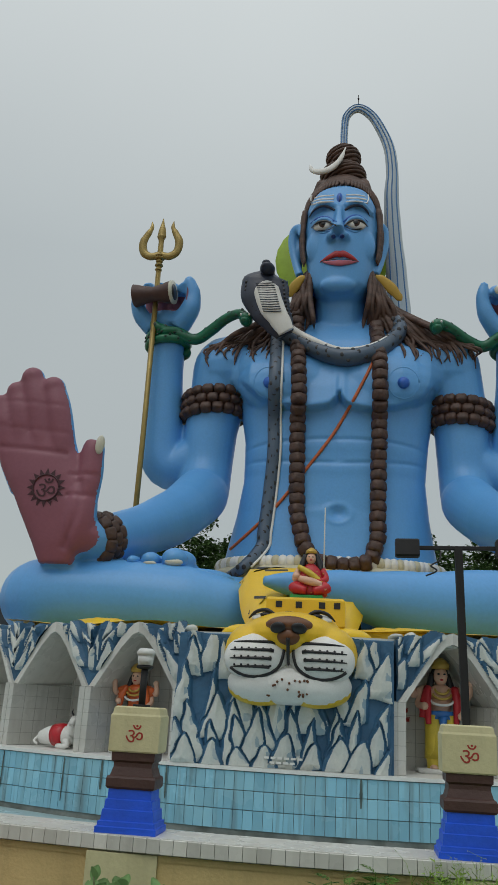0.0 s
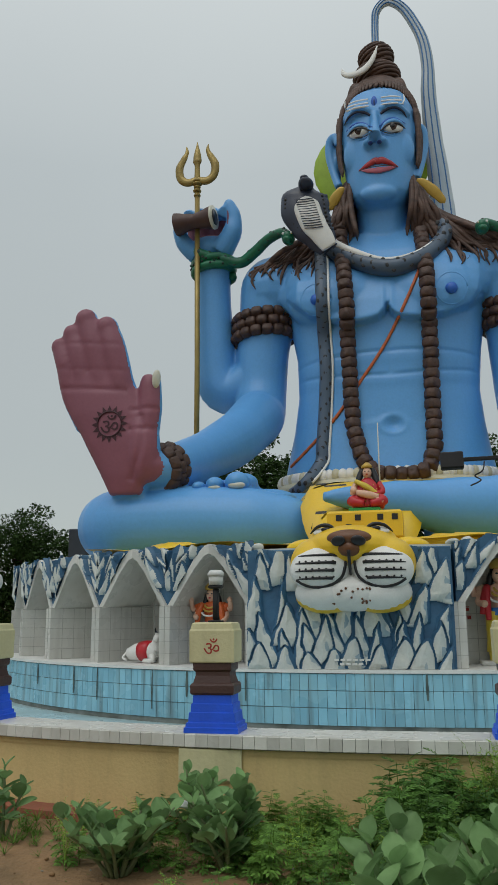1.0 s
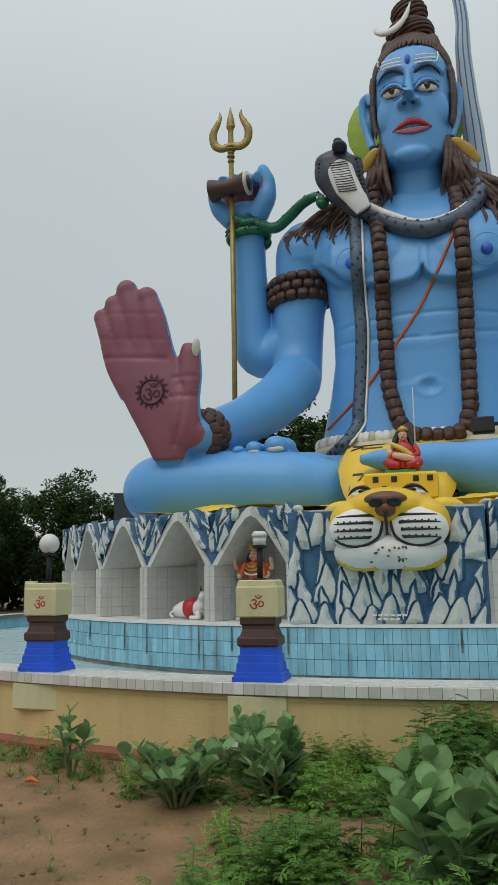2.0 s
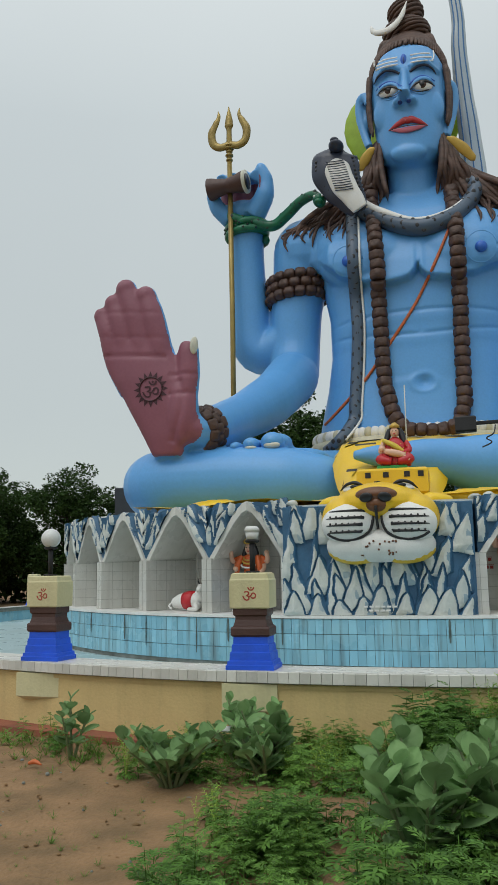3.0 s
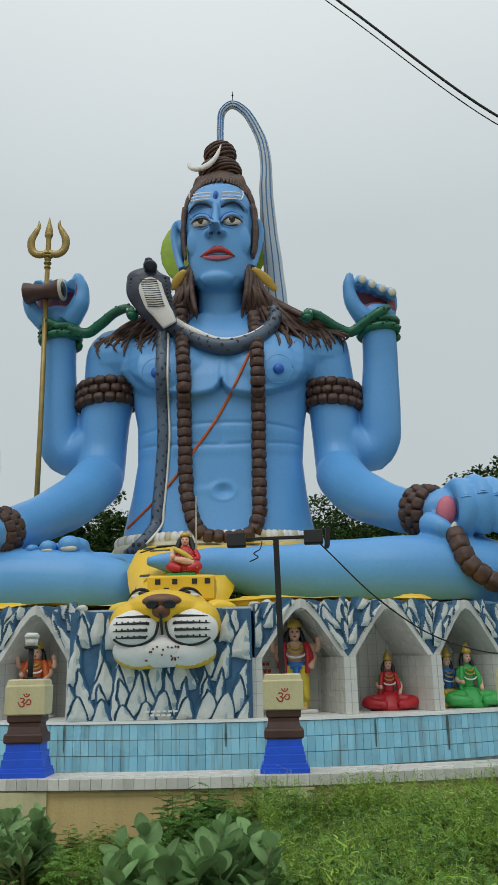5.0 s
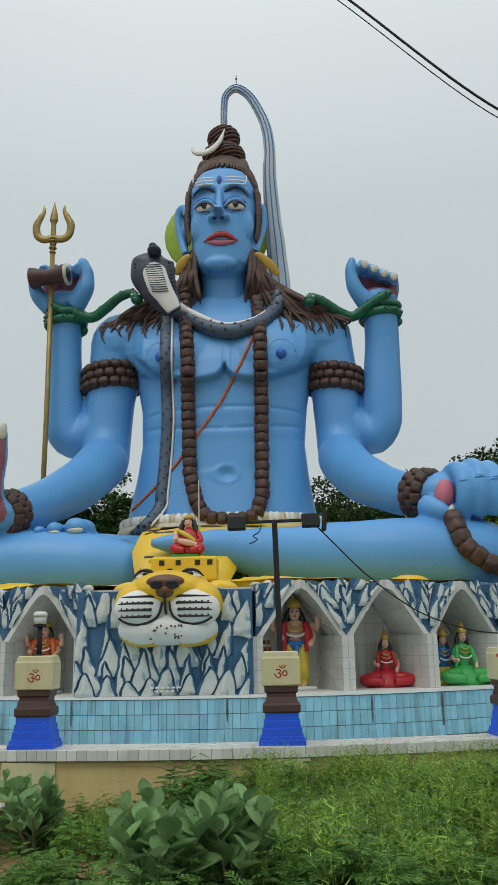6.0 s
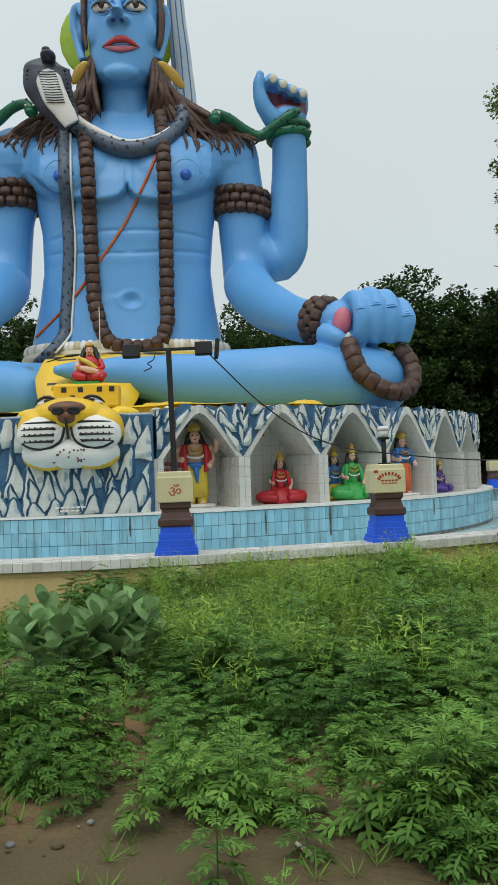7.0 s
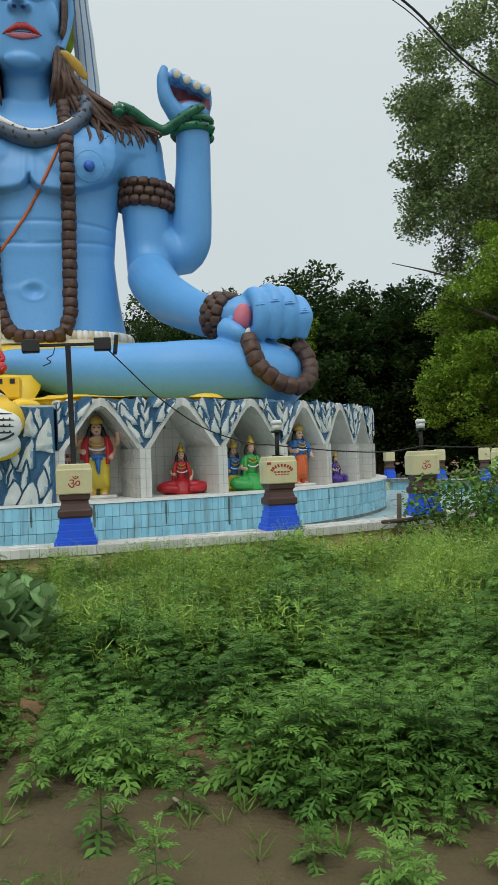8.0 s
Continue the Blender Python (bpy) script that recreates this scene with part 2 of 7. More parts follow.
# ---- mesh helpers ----
class Shape:
    """Vertices, faces and a material for each face, grown piece by piece."""

    def __init__(self):
        self.v, self.f, self.m, self.mats = [], [], [], []

    def slot(self, material):
        if material not in self.mats:
            self.mats.append(material)
        return self.mats.index(material)

    def add(self, verts, faces, material):
        k, s = len(self.v), self.slot(material)
        self.v += [tuple(p) for p in verts]
        self.f += [tuple(i + k for i in face) for face in faces]
        self.m += [s] * len(faces)

    def box(self, c, size, material, turn=None, bevel=0.0):
        hx, hy, hz = (s / 2 for s in size)
        if not bevel:
            pts = [(x, y, z) for z in (-hz, hz) for x, y in ((-hx, -hy), (hx, -hy), (hx, hy), (-hx, hy))]
            faces = [(3, 2, 1, 0), (4, 5, 6, 7), (0, 1, 5, 4), (1, 2, 6, 5), (2, 3, 7, 6), (3, 0, 4, 7)]
        else:
            b, pts = min(bevel, hx * 0.9, hy * 0.9, hz * 0.9), []
            for z, i in ((-hz, b), (-hz + b, 0), (hz - b, 0), (hz, b)):
                pts += [(x, y, z) for x, y in ((-hx + i, -hy + i), (hx - i, -hy + i), (hx - i, hy - i), (-hx + i, hy - i))]
            faces = [(3, 2, 1, 0), (12, 13, 14, 15)]
            for r in range(3):
                faces += [(4 * r + k, 4 * r + (k + 1) % 4, 4 * r + 4 + (k + 1) % 4, 4 * r + 4 + k) for k in range(4)]
        m = Matrix.Translation(c) @ (turn.to_4x4() if turn else Matrix())
        self.add([m @ Vector(p) for p in pts], faces, material)

    def prism(self, profile, material, m=None, thick=1.0):
        """A flat outline in x and z, given depth along y."""
        n, m = len(profile), m or Matrix()
        pts = [m @ Vector((x, y, z)) for y in (0, thick) for x, z in profile]
        faces = [tuple(range(n)), tuple(range(2 * n - 1, n - 1, -1))]
        faces += [(k + n, (k + 1) % n + n, (k + 1) % n, k) for k in range(n)]
        self.add(pts, faces, material)

    def ball(self, c, r, material, turn=None, nu=16, nv=10, rough=0.0):
        r = (r, r, r) if isinstance(r, (int, float)) else r
        m = turn.to_matrix() if isinstance(turn, Euler) else turn
        pts = []
        for j in range(nv + 1):
            t = math.pi * j / nv
            for i in range(nu):
                a = 2 * math.pi * i / nu
                p = Vector((r[0] * math.sin(t) * math.cos(a), r[1] * math.sin(t) * math.sin(a), r[2] * math.cos(t)))
                if rough:
                    p *= 1 + rough * noise.noise((p + Vector(c)) * 9)
                p = m @ p if m else p
                pts.append(p + Vector(c))
        faces = []
        for j in range(nv):
            for i in range(nu):
                q = (j * nu + i, (j + 1) * nu + i, (j + 1) * nu + (i + 1) % nu, j * nu + (i + 1) % nu)
                faces.append(q if 0 < j < nv - 1 else (q[0], q[1], q[2]) if j == 0 else (q[0], q[1], q[3]))
        self.add(pts, faces, material)

    def tube(self, path, radii, material, n=12, flat=1.0, up=None, steps=0, cap=True):
        """A swept tube; flat squeezes it along its second axis."""
        pts = [Vector(p) for p in path]
        radii = [radii] * len(pts) if isinstance(radii, (int, float)) else list(radii)
        if steps:
            pts, radii = smooth(pts, radii, steps)
        rings, ref = [], Vector(up) if up else None
        for k, p in enumerate(pts):
            d = (pts[min(k + 1, len(pts) - 1)] - pts[max(k - 1, 0)]).normalized()
            if ref is None:
                ref = Vector((0, 1, 0)) if abs(d.y) < 0.8 else Vector((1, 0, 0))
            a = (ref - d * ref.dot(d)).normalized()
            b = d.cross(a)
            if not up:
                ref = a
            rings.append([p + radii[k] * (flat * math.cos(2 * math.pi * i / n) * a + math.sin(2 * math.pi * i / n) * b) for i in range(n)])
        verts = [q for r in rings for q in r]
        faces = [(j * n + i, j * n + (i + 1) % n, (j + 1) * n + (i + 1) % n, (j + 1) * n + i) for j in range(len(rings) - 1) for i in range(n)]
        if cap:
            faces += [tuple(range(n - 1, -1, -1)), tuple(range(len(verts) - n, len(verts)))]
        self.add(verts, faces, material)

    def loft(self, rings, material, n=36, power=1.0):
        """Level rings (z, x, y, half width, half depth), closed at both ends."""
        verts, faces = [], []
        for z, x, y, a, b in rings:
            for i in range(n):
                t = 2 * math.pi * i / n
                c, s = math.cos(t), math.sin(t)
                verts.append((x + a * math.copysign(abs(c) ** power, c), y + b * math.copysign(abs(s) ** power, s), z))
        for j in range(len(rings) - 1):
            faces += [(j * n + i, j * n + (i + 1) % n, (j + 1) * n + (i + 1) % n, (j + 1) * n + i) for i in range(n)]
        faces += [tuple(range(n - 1, -1, -1)), tuple(range(len(verts) - n, len(verts)))]
        self.add(verts, faces, material)

    def mesh(self, name, soft=True):
        me = bpy.data.meshes.new(name)
        me.from_pydata(self.v, [], self.f)
        for m in self.mats:
            me.materials.append(m)
        me.polygons.foreach_set("material_index", self.m)
        if soft:
            me.polygons.foreach_set("use_smooth", [True] * len(self.f))
        me.update()
        return me


def smooth(pts, radii, steps):
    """Catmull-Rom through points and radii."""
    out, rad = [], []
    for k in range(len(pts) - 1):
        p = [pts[max(k - 1, 0)], pts[k], pts[k + 1], pts[min(k + 2, len(pts) - 1)]]
        for s in range(steps):
            t = s / steps
            out.append(0.5 * (2 * p[1] + (p[2] - p[0]) * t + (2 * p[0] - 5 * p[1] + 4 * p[2] - p[3]) * t * t + (3 * p[1] - p[0] - 3 * p[2] + p[3]) * t ** 3))
            u = t * t * (3 - 2 * t)
            rad.append(radii[k] * (1 - u) + radii[k + 1] * u)
    return out + [pts[-1]], rad + [radii[-1]]


def part(name, shape, parent=None, label="", soft=True, m=None):
    """Links a Shape (or a mesh) as one object under a thing or part."""
    ob = new(name, shape.mesh(name, soft) if isinstance(shape, Shape) else shape)
    ob.parent = parent
    if m is not None:
        ob.matrix_basis = m
    if label:
        tagged(ob, label)
    return ob


def thing(name, label, category, group="", kind="", m=None, shape=None, soft=True):
    ob = new(name, shape.mesh(name, soft) if shape else None)
    if m is not None:
        ob.matrix_basis = m
    return tagged(ob, label, category, group, kind)


# ---- plan: a round pool with a drum-shaped platform in it ----
CX, CY = 0.0, 11.38
RING = 11.24
COPING, LEDGE, TOP = 0.65, 0.95, 2.34
PX, PY = 7.75, 8.2


def drum(a, out=0.0):
    """A point on the platform's outline at a degrees from the front, moved outwards."""
    s, c = math.sin(radians(a)), math.cos(radians(a))
    n = Vector((s / PX, -c / PY)).normalized()
    return Vector((CX + PX * s, CY - PY * c)) + n * out


def around(a, r):
    return Vector((CX + r * math.sin(radians(a)), CY - r * math.cos(radians(a))))


def annulus(shape, inner, outer, z0, z1, material, n=160):
    """A closed ring between two outlines (functions of degrees)."""
    verts, faces = [], []
    for k in range(n):
        a = 360 * k / n
        p, q = inner(a), outer(a)
        verts += [(p.x, p.y, z0), (q.x, q.y, z0), (q.x, q.y, z1), (p.x, p.y, z1)]
    for k in range(n):
        i, j = 4 * k, 4 * ((k + 1) % n)
        faces += [(i + c, i + (c + 1) % 4, j + (c + 1) % 4, j + c) for c in range(4)]
    shape.add(verts, faces, material)


# ---- ground ----
g = Shape()
outer = [12 * 50 ** (k / 12) for k in range(1, 13)]
xs = [-t for t in outer[::-1]] + [float(t) for t in np.linspace(-12, 12, 97)] + outer
N = len(xs)
gv = [(x, y + 2, 0.03 * noise.noise((x * 0.6, y * 0.6, 0)) if abs(x) < 30 and -14 < y + 2 < -0.4 else -0.02) for y in xs for x in xs]
g.add(gv, [(j * N + i, j * N + i + 1, (j + 1) * N + i + 1, (j + 1) * N + i) for j in range(N - 1) for i in range(N - 1)], SOIL)
ground = thing("ground", "bare brown soil with sparse green weeds", "ground", kind="structure", shape=g)

# ---- ring wall ----
s = Shape()
annulus(s, lambda a: around(a, 11.08), lambda a: around(a, 11.38), -0.1, 0.5, PLASTER)
ring_wall = thing("wall_ring", "low round cream-painted pool wall with rain stains", "wall", kind="structure", shape=s, soft=False)
s = Shape()
annulus(s, lambda a: around(a, 11.08), lambda a: around(a, 11.392), 0.50, 0.545, PLASTER)
part("moulding", s, ring_wall, "cream moulding under the coping", soft=False)
s = Shape()
annulus(s, lambda a: around(a, 11.0), lambda a: around(a, 11.43), 0.545, COPING - 0.006, GROUT)
coping = part("coping", s, ring_wall, "white tiled coping", soft=False)
s = Shape()
annulus(s, lambda a: around(a, 10.99), lambda a: around(a, 11.425), COPING - 0.006, COPING, TILE_WHITE)
part("coping_top", s, ring_wall, "white tiled top of the wall", soft=False)
s = Shape()
annulus(s, lambda a: around(a, 11.04), lambda a: around(a, 11.08), 0.2, 0.545, TILE_BLUE)
part("inner_facing", s, ring_wall, "pale blue tiled inner face", soft=False)
s = Shape()
annulus(s, lambda a: around(a, 11.38), lambda a: around(a, 11.62), -0.1, 0.04, TERRA)
paving = thing("paving_strip", "narrow terracotta paving strip along the wall foot", "paving", kind="structure", shape=s, soft=False)
s = Shape()
annulus(s, lambda a: drum(a, -0.5), lambda a: around(a, 11.06), -0.1, 0.3, POOL)
thing("pool_floor", "pale blue floor of the round pool", "pool", kind="structure", shape=s, soft=False)

# ---- platform ----
s = Shape()
annulus(s, lambda a: drum(a, -7.0), lambda a: drum(a, -0.95), 0.0, TOP - 0.06, TILE_WHITE, 120)
core = thing("platform", "white drum-shaped platform carrying the seated statue", "platform", kind="structure", shape=s, soft=False)
s = Shape()
annulus(s, lambda a: drum(a, -7.05), lambda a: drum(a, -0.12), TOP - 0.06, TOP, ROCK, 120)
part("platform_top", s, core, "pale painted top slab", soft=False)
s = Shape()
annulus(s, lambda a: drum(a, -1.0), lambda a: drum(a, 0.24), 0.0, LEDGE - 0.04, GROUT, 180)
base = thing("wall_pool", "platform base wall faced with sky blue glazed tiles", "wall", kind="structure", shape=s, soft=False)
s = Shape()
annulus(s, lambda a: drum(a, -1.0), lambda a: drum(a, 0.27), LEDGE - 0.035, LEDGE, WHITE, 180)
part("ledge", s, base, "white ledge in front of the niches", soft=False)

# ---- the great seated statue, one mesh ----
from mathutils.bvhtree import BVHTree


def remeshed(shape, voxel, rounds):
    """One closed skin round overlapping pieces."""
    ob = new("clay", shape.mesh("clay"))
    md = ob.modifiers.new("skin", "REMESH")
    md.mode, md.voxel_size = "VOXEL", voxel
    sm = ob.modifiers.new("soft", "SMOOTH")
    sm.factor, sm.iterations = 0.5, rounds
    ev = ob.evaluated_get(bpy.context.evaluated_depsgraph_get())
    me = ev.to_mesh()
    verts = [tuple(v.co) for v in me.vertices]
    faces = [tuple(p.vertices) for p in me.polygons]
    ev.to_mesh_clear()
    old = ob.data
    bpy.data.objects.remove(ob)
    bpy.data.meshes.remove(old)
    return verts, faces


body = Shape()
# trunk
body.loft([(3.75, -0.14, 11.4, 2.34, 1.25), (4.3, -0.14, 11.4, 2.3, 1.2), (4.9, -0.14, 11.4, 2.18, 1.08), (5.5, -0.12, 11.42, 2.07, 1.0), (6.3, -0.1, 11.45, 1.98, 0.98),
           (7.2, -0.07, 11.48, 2.03, 1.0), (8.2, -0.08, 11.5, 2.2, 1.02), (9.0, -0.1, 11.55, 2.55, 0.95), (9.5, -0.1, 11.6, 2.1, 0.8), (9.85, -0.08, 11.65, 1.3, 0.65), (10.15, -0.07, 11.65, 0.8, 0.5)], BLUE, 48, 0.85)
for side in (-1, 1):
    cx = -0.13 + side * 0.98
    body.ball((cx + side * 0.08, 10.87, 8.5), (1.1, 0.47, 0.78), BLUE)
    body.ball((cx + side * 0.3, 11.0, 8.75), (1.15, 0.45, 0.7), BLUE)
    body.tube([(-0.1 + side * 0.6, 11.65, 10.2), (-0.1 + side * 1.6, 11.6, 9.72), (-0.1 + side * 2.6, 11.55, 9.25)], [0.5, 0.55, 0.6], BLUE, steps=4)
body.ball((-0.15, 10.75, 5.2), (1.35, 0.38, 0.85), BLUE)
# neck and head
HX = -0.04
body.tube([(HX, 11.75, 9.7), (HX, 11.6, 10.4), (HX, 11.55, 11.2)], [0.66, 0.58, 0.64], BLUE, 24)
body.loft([(10.6, HX, 11.24, 0.3, 0.36), (10.7, HX, 11.2, 0.47, 0.48), (10.92, HX, 11.2, 0.66, 0.6), (11.25, HX, 11.32, 0.76, 0.74), (11.7, HX, 11.4, 0.82, 0.83), (12.2, HX, 11.45, 0.87, 0.87),
           (12.7, HX, 11.5, 0.88, 0.88), (13.2, HX, 11.55, 0.86, 0.86), (13.6, HX, 11.7, 0.76, 0.8), (13.95, HX, 11.9, 0.5, 0.6)], BLUE, 40, 0.9)
# chin, muzzle, nose with wings, cheeks, brow ridges and eyelids
body.ball((HX - 0.04, 10.74, 10.84), (0.42, 0.2, 0.21), BLUE)
body.ball((HX - 0.04, 10.86, 11.6), (0.44, 0.26, 0.34), BLUE)
body.tube([(HX - 0.05, 10.68, 12.9), (HX - 0.05, 10.55, 12.5), (HX - 0.06, 10.38, 12.08)], [0.075, 0.095, 0.15], BLUE, steps=3)
for side in (-1, 1):
    body.ball((HX - 0.06 + side * 0.165, 10.54, 12.0), (0.115, 0.15, 0.105), BLUE)
    body.ball((HX + side * 0.46, 10.92, 11.95), (0.36, 0.2, 0.5), BLUE)
    body.ball((HX - 0.05 + side * 0.37, 10.76, 12.5), (0.27, 0.12, 0.2), BLUE)
    body.tube([(HX - 0.03 + side * 0.12, 10.64, 12.88), (HX - 0.03 + side * 0.42, 10.64, 12.98), (HX + side * 0.74, 10.94, 12.82)], [0.075, 0.085, 0.06], BLUE, steps=4)
    # ears
    ex = HX + (-1.0 if side < 0 else 0.86)
    body.tube([(ex - side * 0.04, 11.2, 11.36), (ex + side * 0.08, 11.35, 11.8), (ex + side * 0.18, 11.42, 12.3), (ex + side * 0.16, 11.4, 12.68), (ex + side * 0.02, 11.3, 12.74), (ex - side * 0.04, 11.2, 12.45)], [0.1, 0.1, 0.11, 0.11, 0.1, 0.08], BLUE, steps=4)
    body.ball((ex + side * 0.02, 11.52, 12.1), (0.09, 0.2, 0.6), BLUE)
# arms on the statue's right
body.ball((-2.62, 11.5, 9.0), (0.82, 0.8, 0.85), BLUE)
body.tube([(-2.7, 11.5, 9.0), (-2.85, 11.5, 8.1), (-2.93, 11.48, 7.4), (-2.95, 11.42, 6.6), (-2.96, 11.2, 5.98)], [0.74, 0.64, 0.6, 0.57, 0.58], BLUE, 24, steps=4)
body.tube([(-2.95, 11.35, 6.1), (-2.97, 10.9, 5.82), (-3.08, 9.2, 5.0), (-3.26, 7.2, 4.25), (-3.4, 6.0, 3.9)], [0.52, 0.6, 0.53, 0.43, 0.36], BLUE, 24, steps=4)
body.tube([(-3.1, 11.5, 7.0), (-3.7, 11.48, 6.62), (-4.0, 11.45, 6.85), (-4.06, 11.42, 7.5), (-4.1, 11.35, 9.0), (-4.04, 11.2, 9.8)], [0.5, 0.5, 0.5, 0.48, 0.43, 0.4], BLUE, 24, steps=4)
# arms on the statue's left
body.ball((2.38, 11.5, 9.0), (0.78, 0.78, 0.82), BLUE)
body.tube([(2.42, 11.5, 9.0), (2.64, 11.5, 8.0), (2.69, 11.48, 7.3), (2.7, 11.42, 6.5), (2.72, 11.2, 5.95)], [0.72, 0.62, 0.58, 0.54, 0.54], BLUE, 24, steps=4)
body.tube([(2.7, 11.3, 6.05), (2.74, 10.8, 5.75), (2.95, 9.2, 5.02), (3.4, 7.3, 4.33), (3.72, 6.35, 4.08)], [0.5, 0.57, 0.52, 0.42, 0.36], BLUE, 24, steps=4)
body.tube([(2.85, 11.5, 6.9), (3.45, 11.48, 6.5), (3.74, 11.45, 6.8), (3.79, 11.42, 7.3), (3.88, 11.35, 8.75), (3.87, 11.25, 9.6)], [0.48, 0.5, 0.5, 0.5, 0.43, 0.41], BLUE, 24, steps=4)
# raised hand round the drum: a wide cup, the thumb standing up at one side
body.ball((-4.12, 11.2, 10.12), (0.62, 0.36, 0.34), BLUE)
body.tube([(-4.4, 11.1, 9.95), (-4.68, 11.0, 10.2), (-4.8, 10.9, 10.5), (-4.78, 10.85, 10.66)], [0.24, 0.2, 0.16, 0.1], BLUE, steps=4)
body.tube([(-3.85, 11.1, 10.0), (-3.55, 10.98, 10.35), (-3.48, 10.95, 10.75), (-3.58, 10.92, 11.05), (-3.62, 10.92, 11.2)], [0.3, 0.24, 0.18, 0.15, 0.08], BLUE, steps=4)
body.ball((-4.15, 11.55, 10.5), (0.62, 0.18, 0.5), BLUE)
for k in range(4):
    x = -4.62 + 0.29 * k
    body.tube([(x, 11.5, 10.5), (x, 11.4, 10.86), (x + 0.03, 11.1, 10.98), (x + 0.05, 10.85, 10.88)], [0.18, 0.165, 0.155, 0.14], BLUE, steps=3)
# raised empty hand: cupped, the fingertips curled over a hollow
body.ball((3.83, 11.25, 9.95), (0.5, 0.36, 0.32), BLUE)
body.tube([(3.55, 11.1, 9.8), (3.26, 11.0, 10.15), (3.16, 10.95, 10.6), (3.22, 10.92, 10.95)], [0.26, 0.2, 0.15, 0.09], BLUE, steps=4)
body.ball((3.75, 11.62, 10.35), (0.5, 0.18, 0.5), BLUE)
body.tube([(4.1, 11.3, 9.85), (4.24, 11.15, 10.1), (4.26, 11.12, 10.4)], [0.16, 0.12, 0.1], BLUE, steps=3)
for k in range(4):
    x, z = 3.46 + 0.235 * k, 10.8 - 0.13 * k + (0.03 if k == 3 else 0)
    body.tube([(x - 0.02, 11.62, z - 0.35), (x - 0.01, 11.5, z), (x + 0.02, 11.15, z + 0.06), (x + 0.04, 10.92, z - 0.1)], [0.17, 0.16, 0.15, 0.135], BLUE, steps=3)
# blessing hand
body.loft([(3.4, -4.0, 5.62, 0.26, 0.18), (3.7, -4.0, 5.6, 0.4, 0.23), (4.2, -4.08, 5.55, 0.58, 0.23), (4.7, -4.28, 5.52, 0.63, 0.21), (5.15, -4.45, 5.52, 0.6, 0.19), (5.35, -4.5, 5.52, 0.58, 0.17)], BLUE, 28, 0.75)
body.ball((-3.7, 5.5, 4.15), (0.27, 0.24, 0.6), BLUE)
for x0, z0, x1, z1, r in ((-4.95, 5.1, -5.17, 6.05, 0.155), (-4.7, 5.15, -4.95, 6.27, 0.175), (-4.4, 5.15, -4.72, 6.52, 0.195), (-4.08, 5.1, -4.36, 6.36, 0.2)):
    body.tube([(x0 * 0.8 - 0.86 + 0.1, 5.54, z0 - 0.6), (x0 + 0.01, 5.52, z0 - 0.05), ((x0 + x1) / 2 + 0.01, 5.47, (z0 + z1) / 2), (x1, 5.5, z1 - r)], [r * 0.8, r * 1.05, r * 1.05, r * 0.95], BLUE, 16, 0.9, steps=4)
    body.ball((x1, 5.5, z1 - r), r * 0.97, BLUE)
body.tube([(-3.72, 5.52, 4.2), (-3.6, 5.5, 4.7), (-3.6, 5.5, 5.1), (-3.58, 5.52, 5.28)], [0.24, 0.19, 0.18, 0.15], BLUE, 16, steps=4)
body.tube([(-3.42, 5.9, 3.85), (-3.7, 5.6, 3.85)], [0.34, 0.3], BLUE)
# fist on the other knee
body.tube([(3.58, 6.75, 4.18), (3.82, 6.38, 4.1), (4.3, 6.3, 4.1)], [0.39, 0.36, 0.42], BLUE, 24, steps=4)
body.ball((4.5, 6.3, 4.08), (0.62, 0.46, 0.46), BLUE)
body.ball((4.0, 6.15, 3.78), (0.3, 0.34, 0.24), BLUE)
for k in range(4):
    x = 4.3 + 0.265 * k
    r = 0.155 - 0.006 * k
    top = (4.44, 4.5, 4.46, 4.3)[k]
    body.tube([(x - 0.1, 6.5, top - 0.04), (x - 0.02, 6.0, top), (x + 0.04, 5.72, top - 0.26), (x + 0.03, 5.7, 3.9), (x - 0.02, 5.82, 3.62)], [r, r * 1.05, r * 1.08, r * 1.02, r * 0.85], BLUE, 14, steps=4)
body.tube([(3.72, 6.0, 3.82), (3.86, 5.76, 3.72), (4.03, 5.7, 3.62)], [0.22, 0.17, 0.11], BLUE, steps=3)
# crossed legs
body.tube([(-1.2, 10.7, 3.3), (-2.8, 9.0, 3.15), (-4.2, 7.2, 2.98), (-4.5, 6.5, 2.98)], [0.75, 0.74, 0.66, 0.6], BLUE, 24, steps=4)
body.tube([(-4.55, 6.5, 2.98), (-4.3, 6.15, 2.98), (-3.2, 6.05, 2.98), (-2.2, 6.0, 2.94), (-1.6, 6.05, 2.88), (-1.1, 6.15, 2.75)], [0.56, 0.6, 0.6, 0.57, 0.5, 0.36], BLUE, 28, steps=5)
body.tube([(1.0, 10.7, 3.3), (2.8, 9.0, 3.15), (4.2, 7.2, 2.98), (4.6, 6.5, 2.98)], [0.75, 0.74, 0.66, 0.6], BLUE, 24, steps=4)
body.tube([(4.75, 6.5, 2.98), (4.5, 6.15, 2.98), (3.4, 6.0, 3.02), (2.2, 5.95, 3.02), (1.2, 5.65, 3.02), (0.3, 5.35, 3.1), (-0.4, 5.1, 3.16), (-0.85, 5.0, 3.18)], [0.58, 0.62, 0.61, 0.56, 0.46, 0.32, 0.17, 0.07], BLUE, 28, steps=5)
body.ball((-2.25, 6.2, 3.62), (0.24, 0.3, 0.16), BLUE)
body.ball((-2.64, 6.25, 3.58), (0.2, 0.25, 0.12), BLUE)
body.ball((-2.95, 6.3, 3.55), (0.14, 0.2, 0.09), BLUE)
body.ball((-1.95, 6.6, 3.4), (0.5, 0.5, 0.16), BLUE)

skin_v, skin_f = remeshed(body, 0.036, 4)


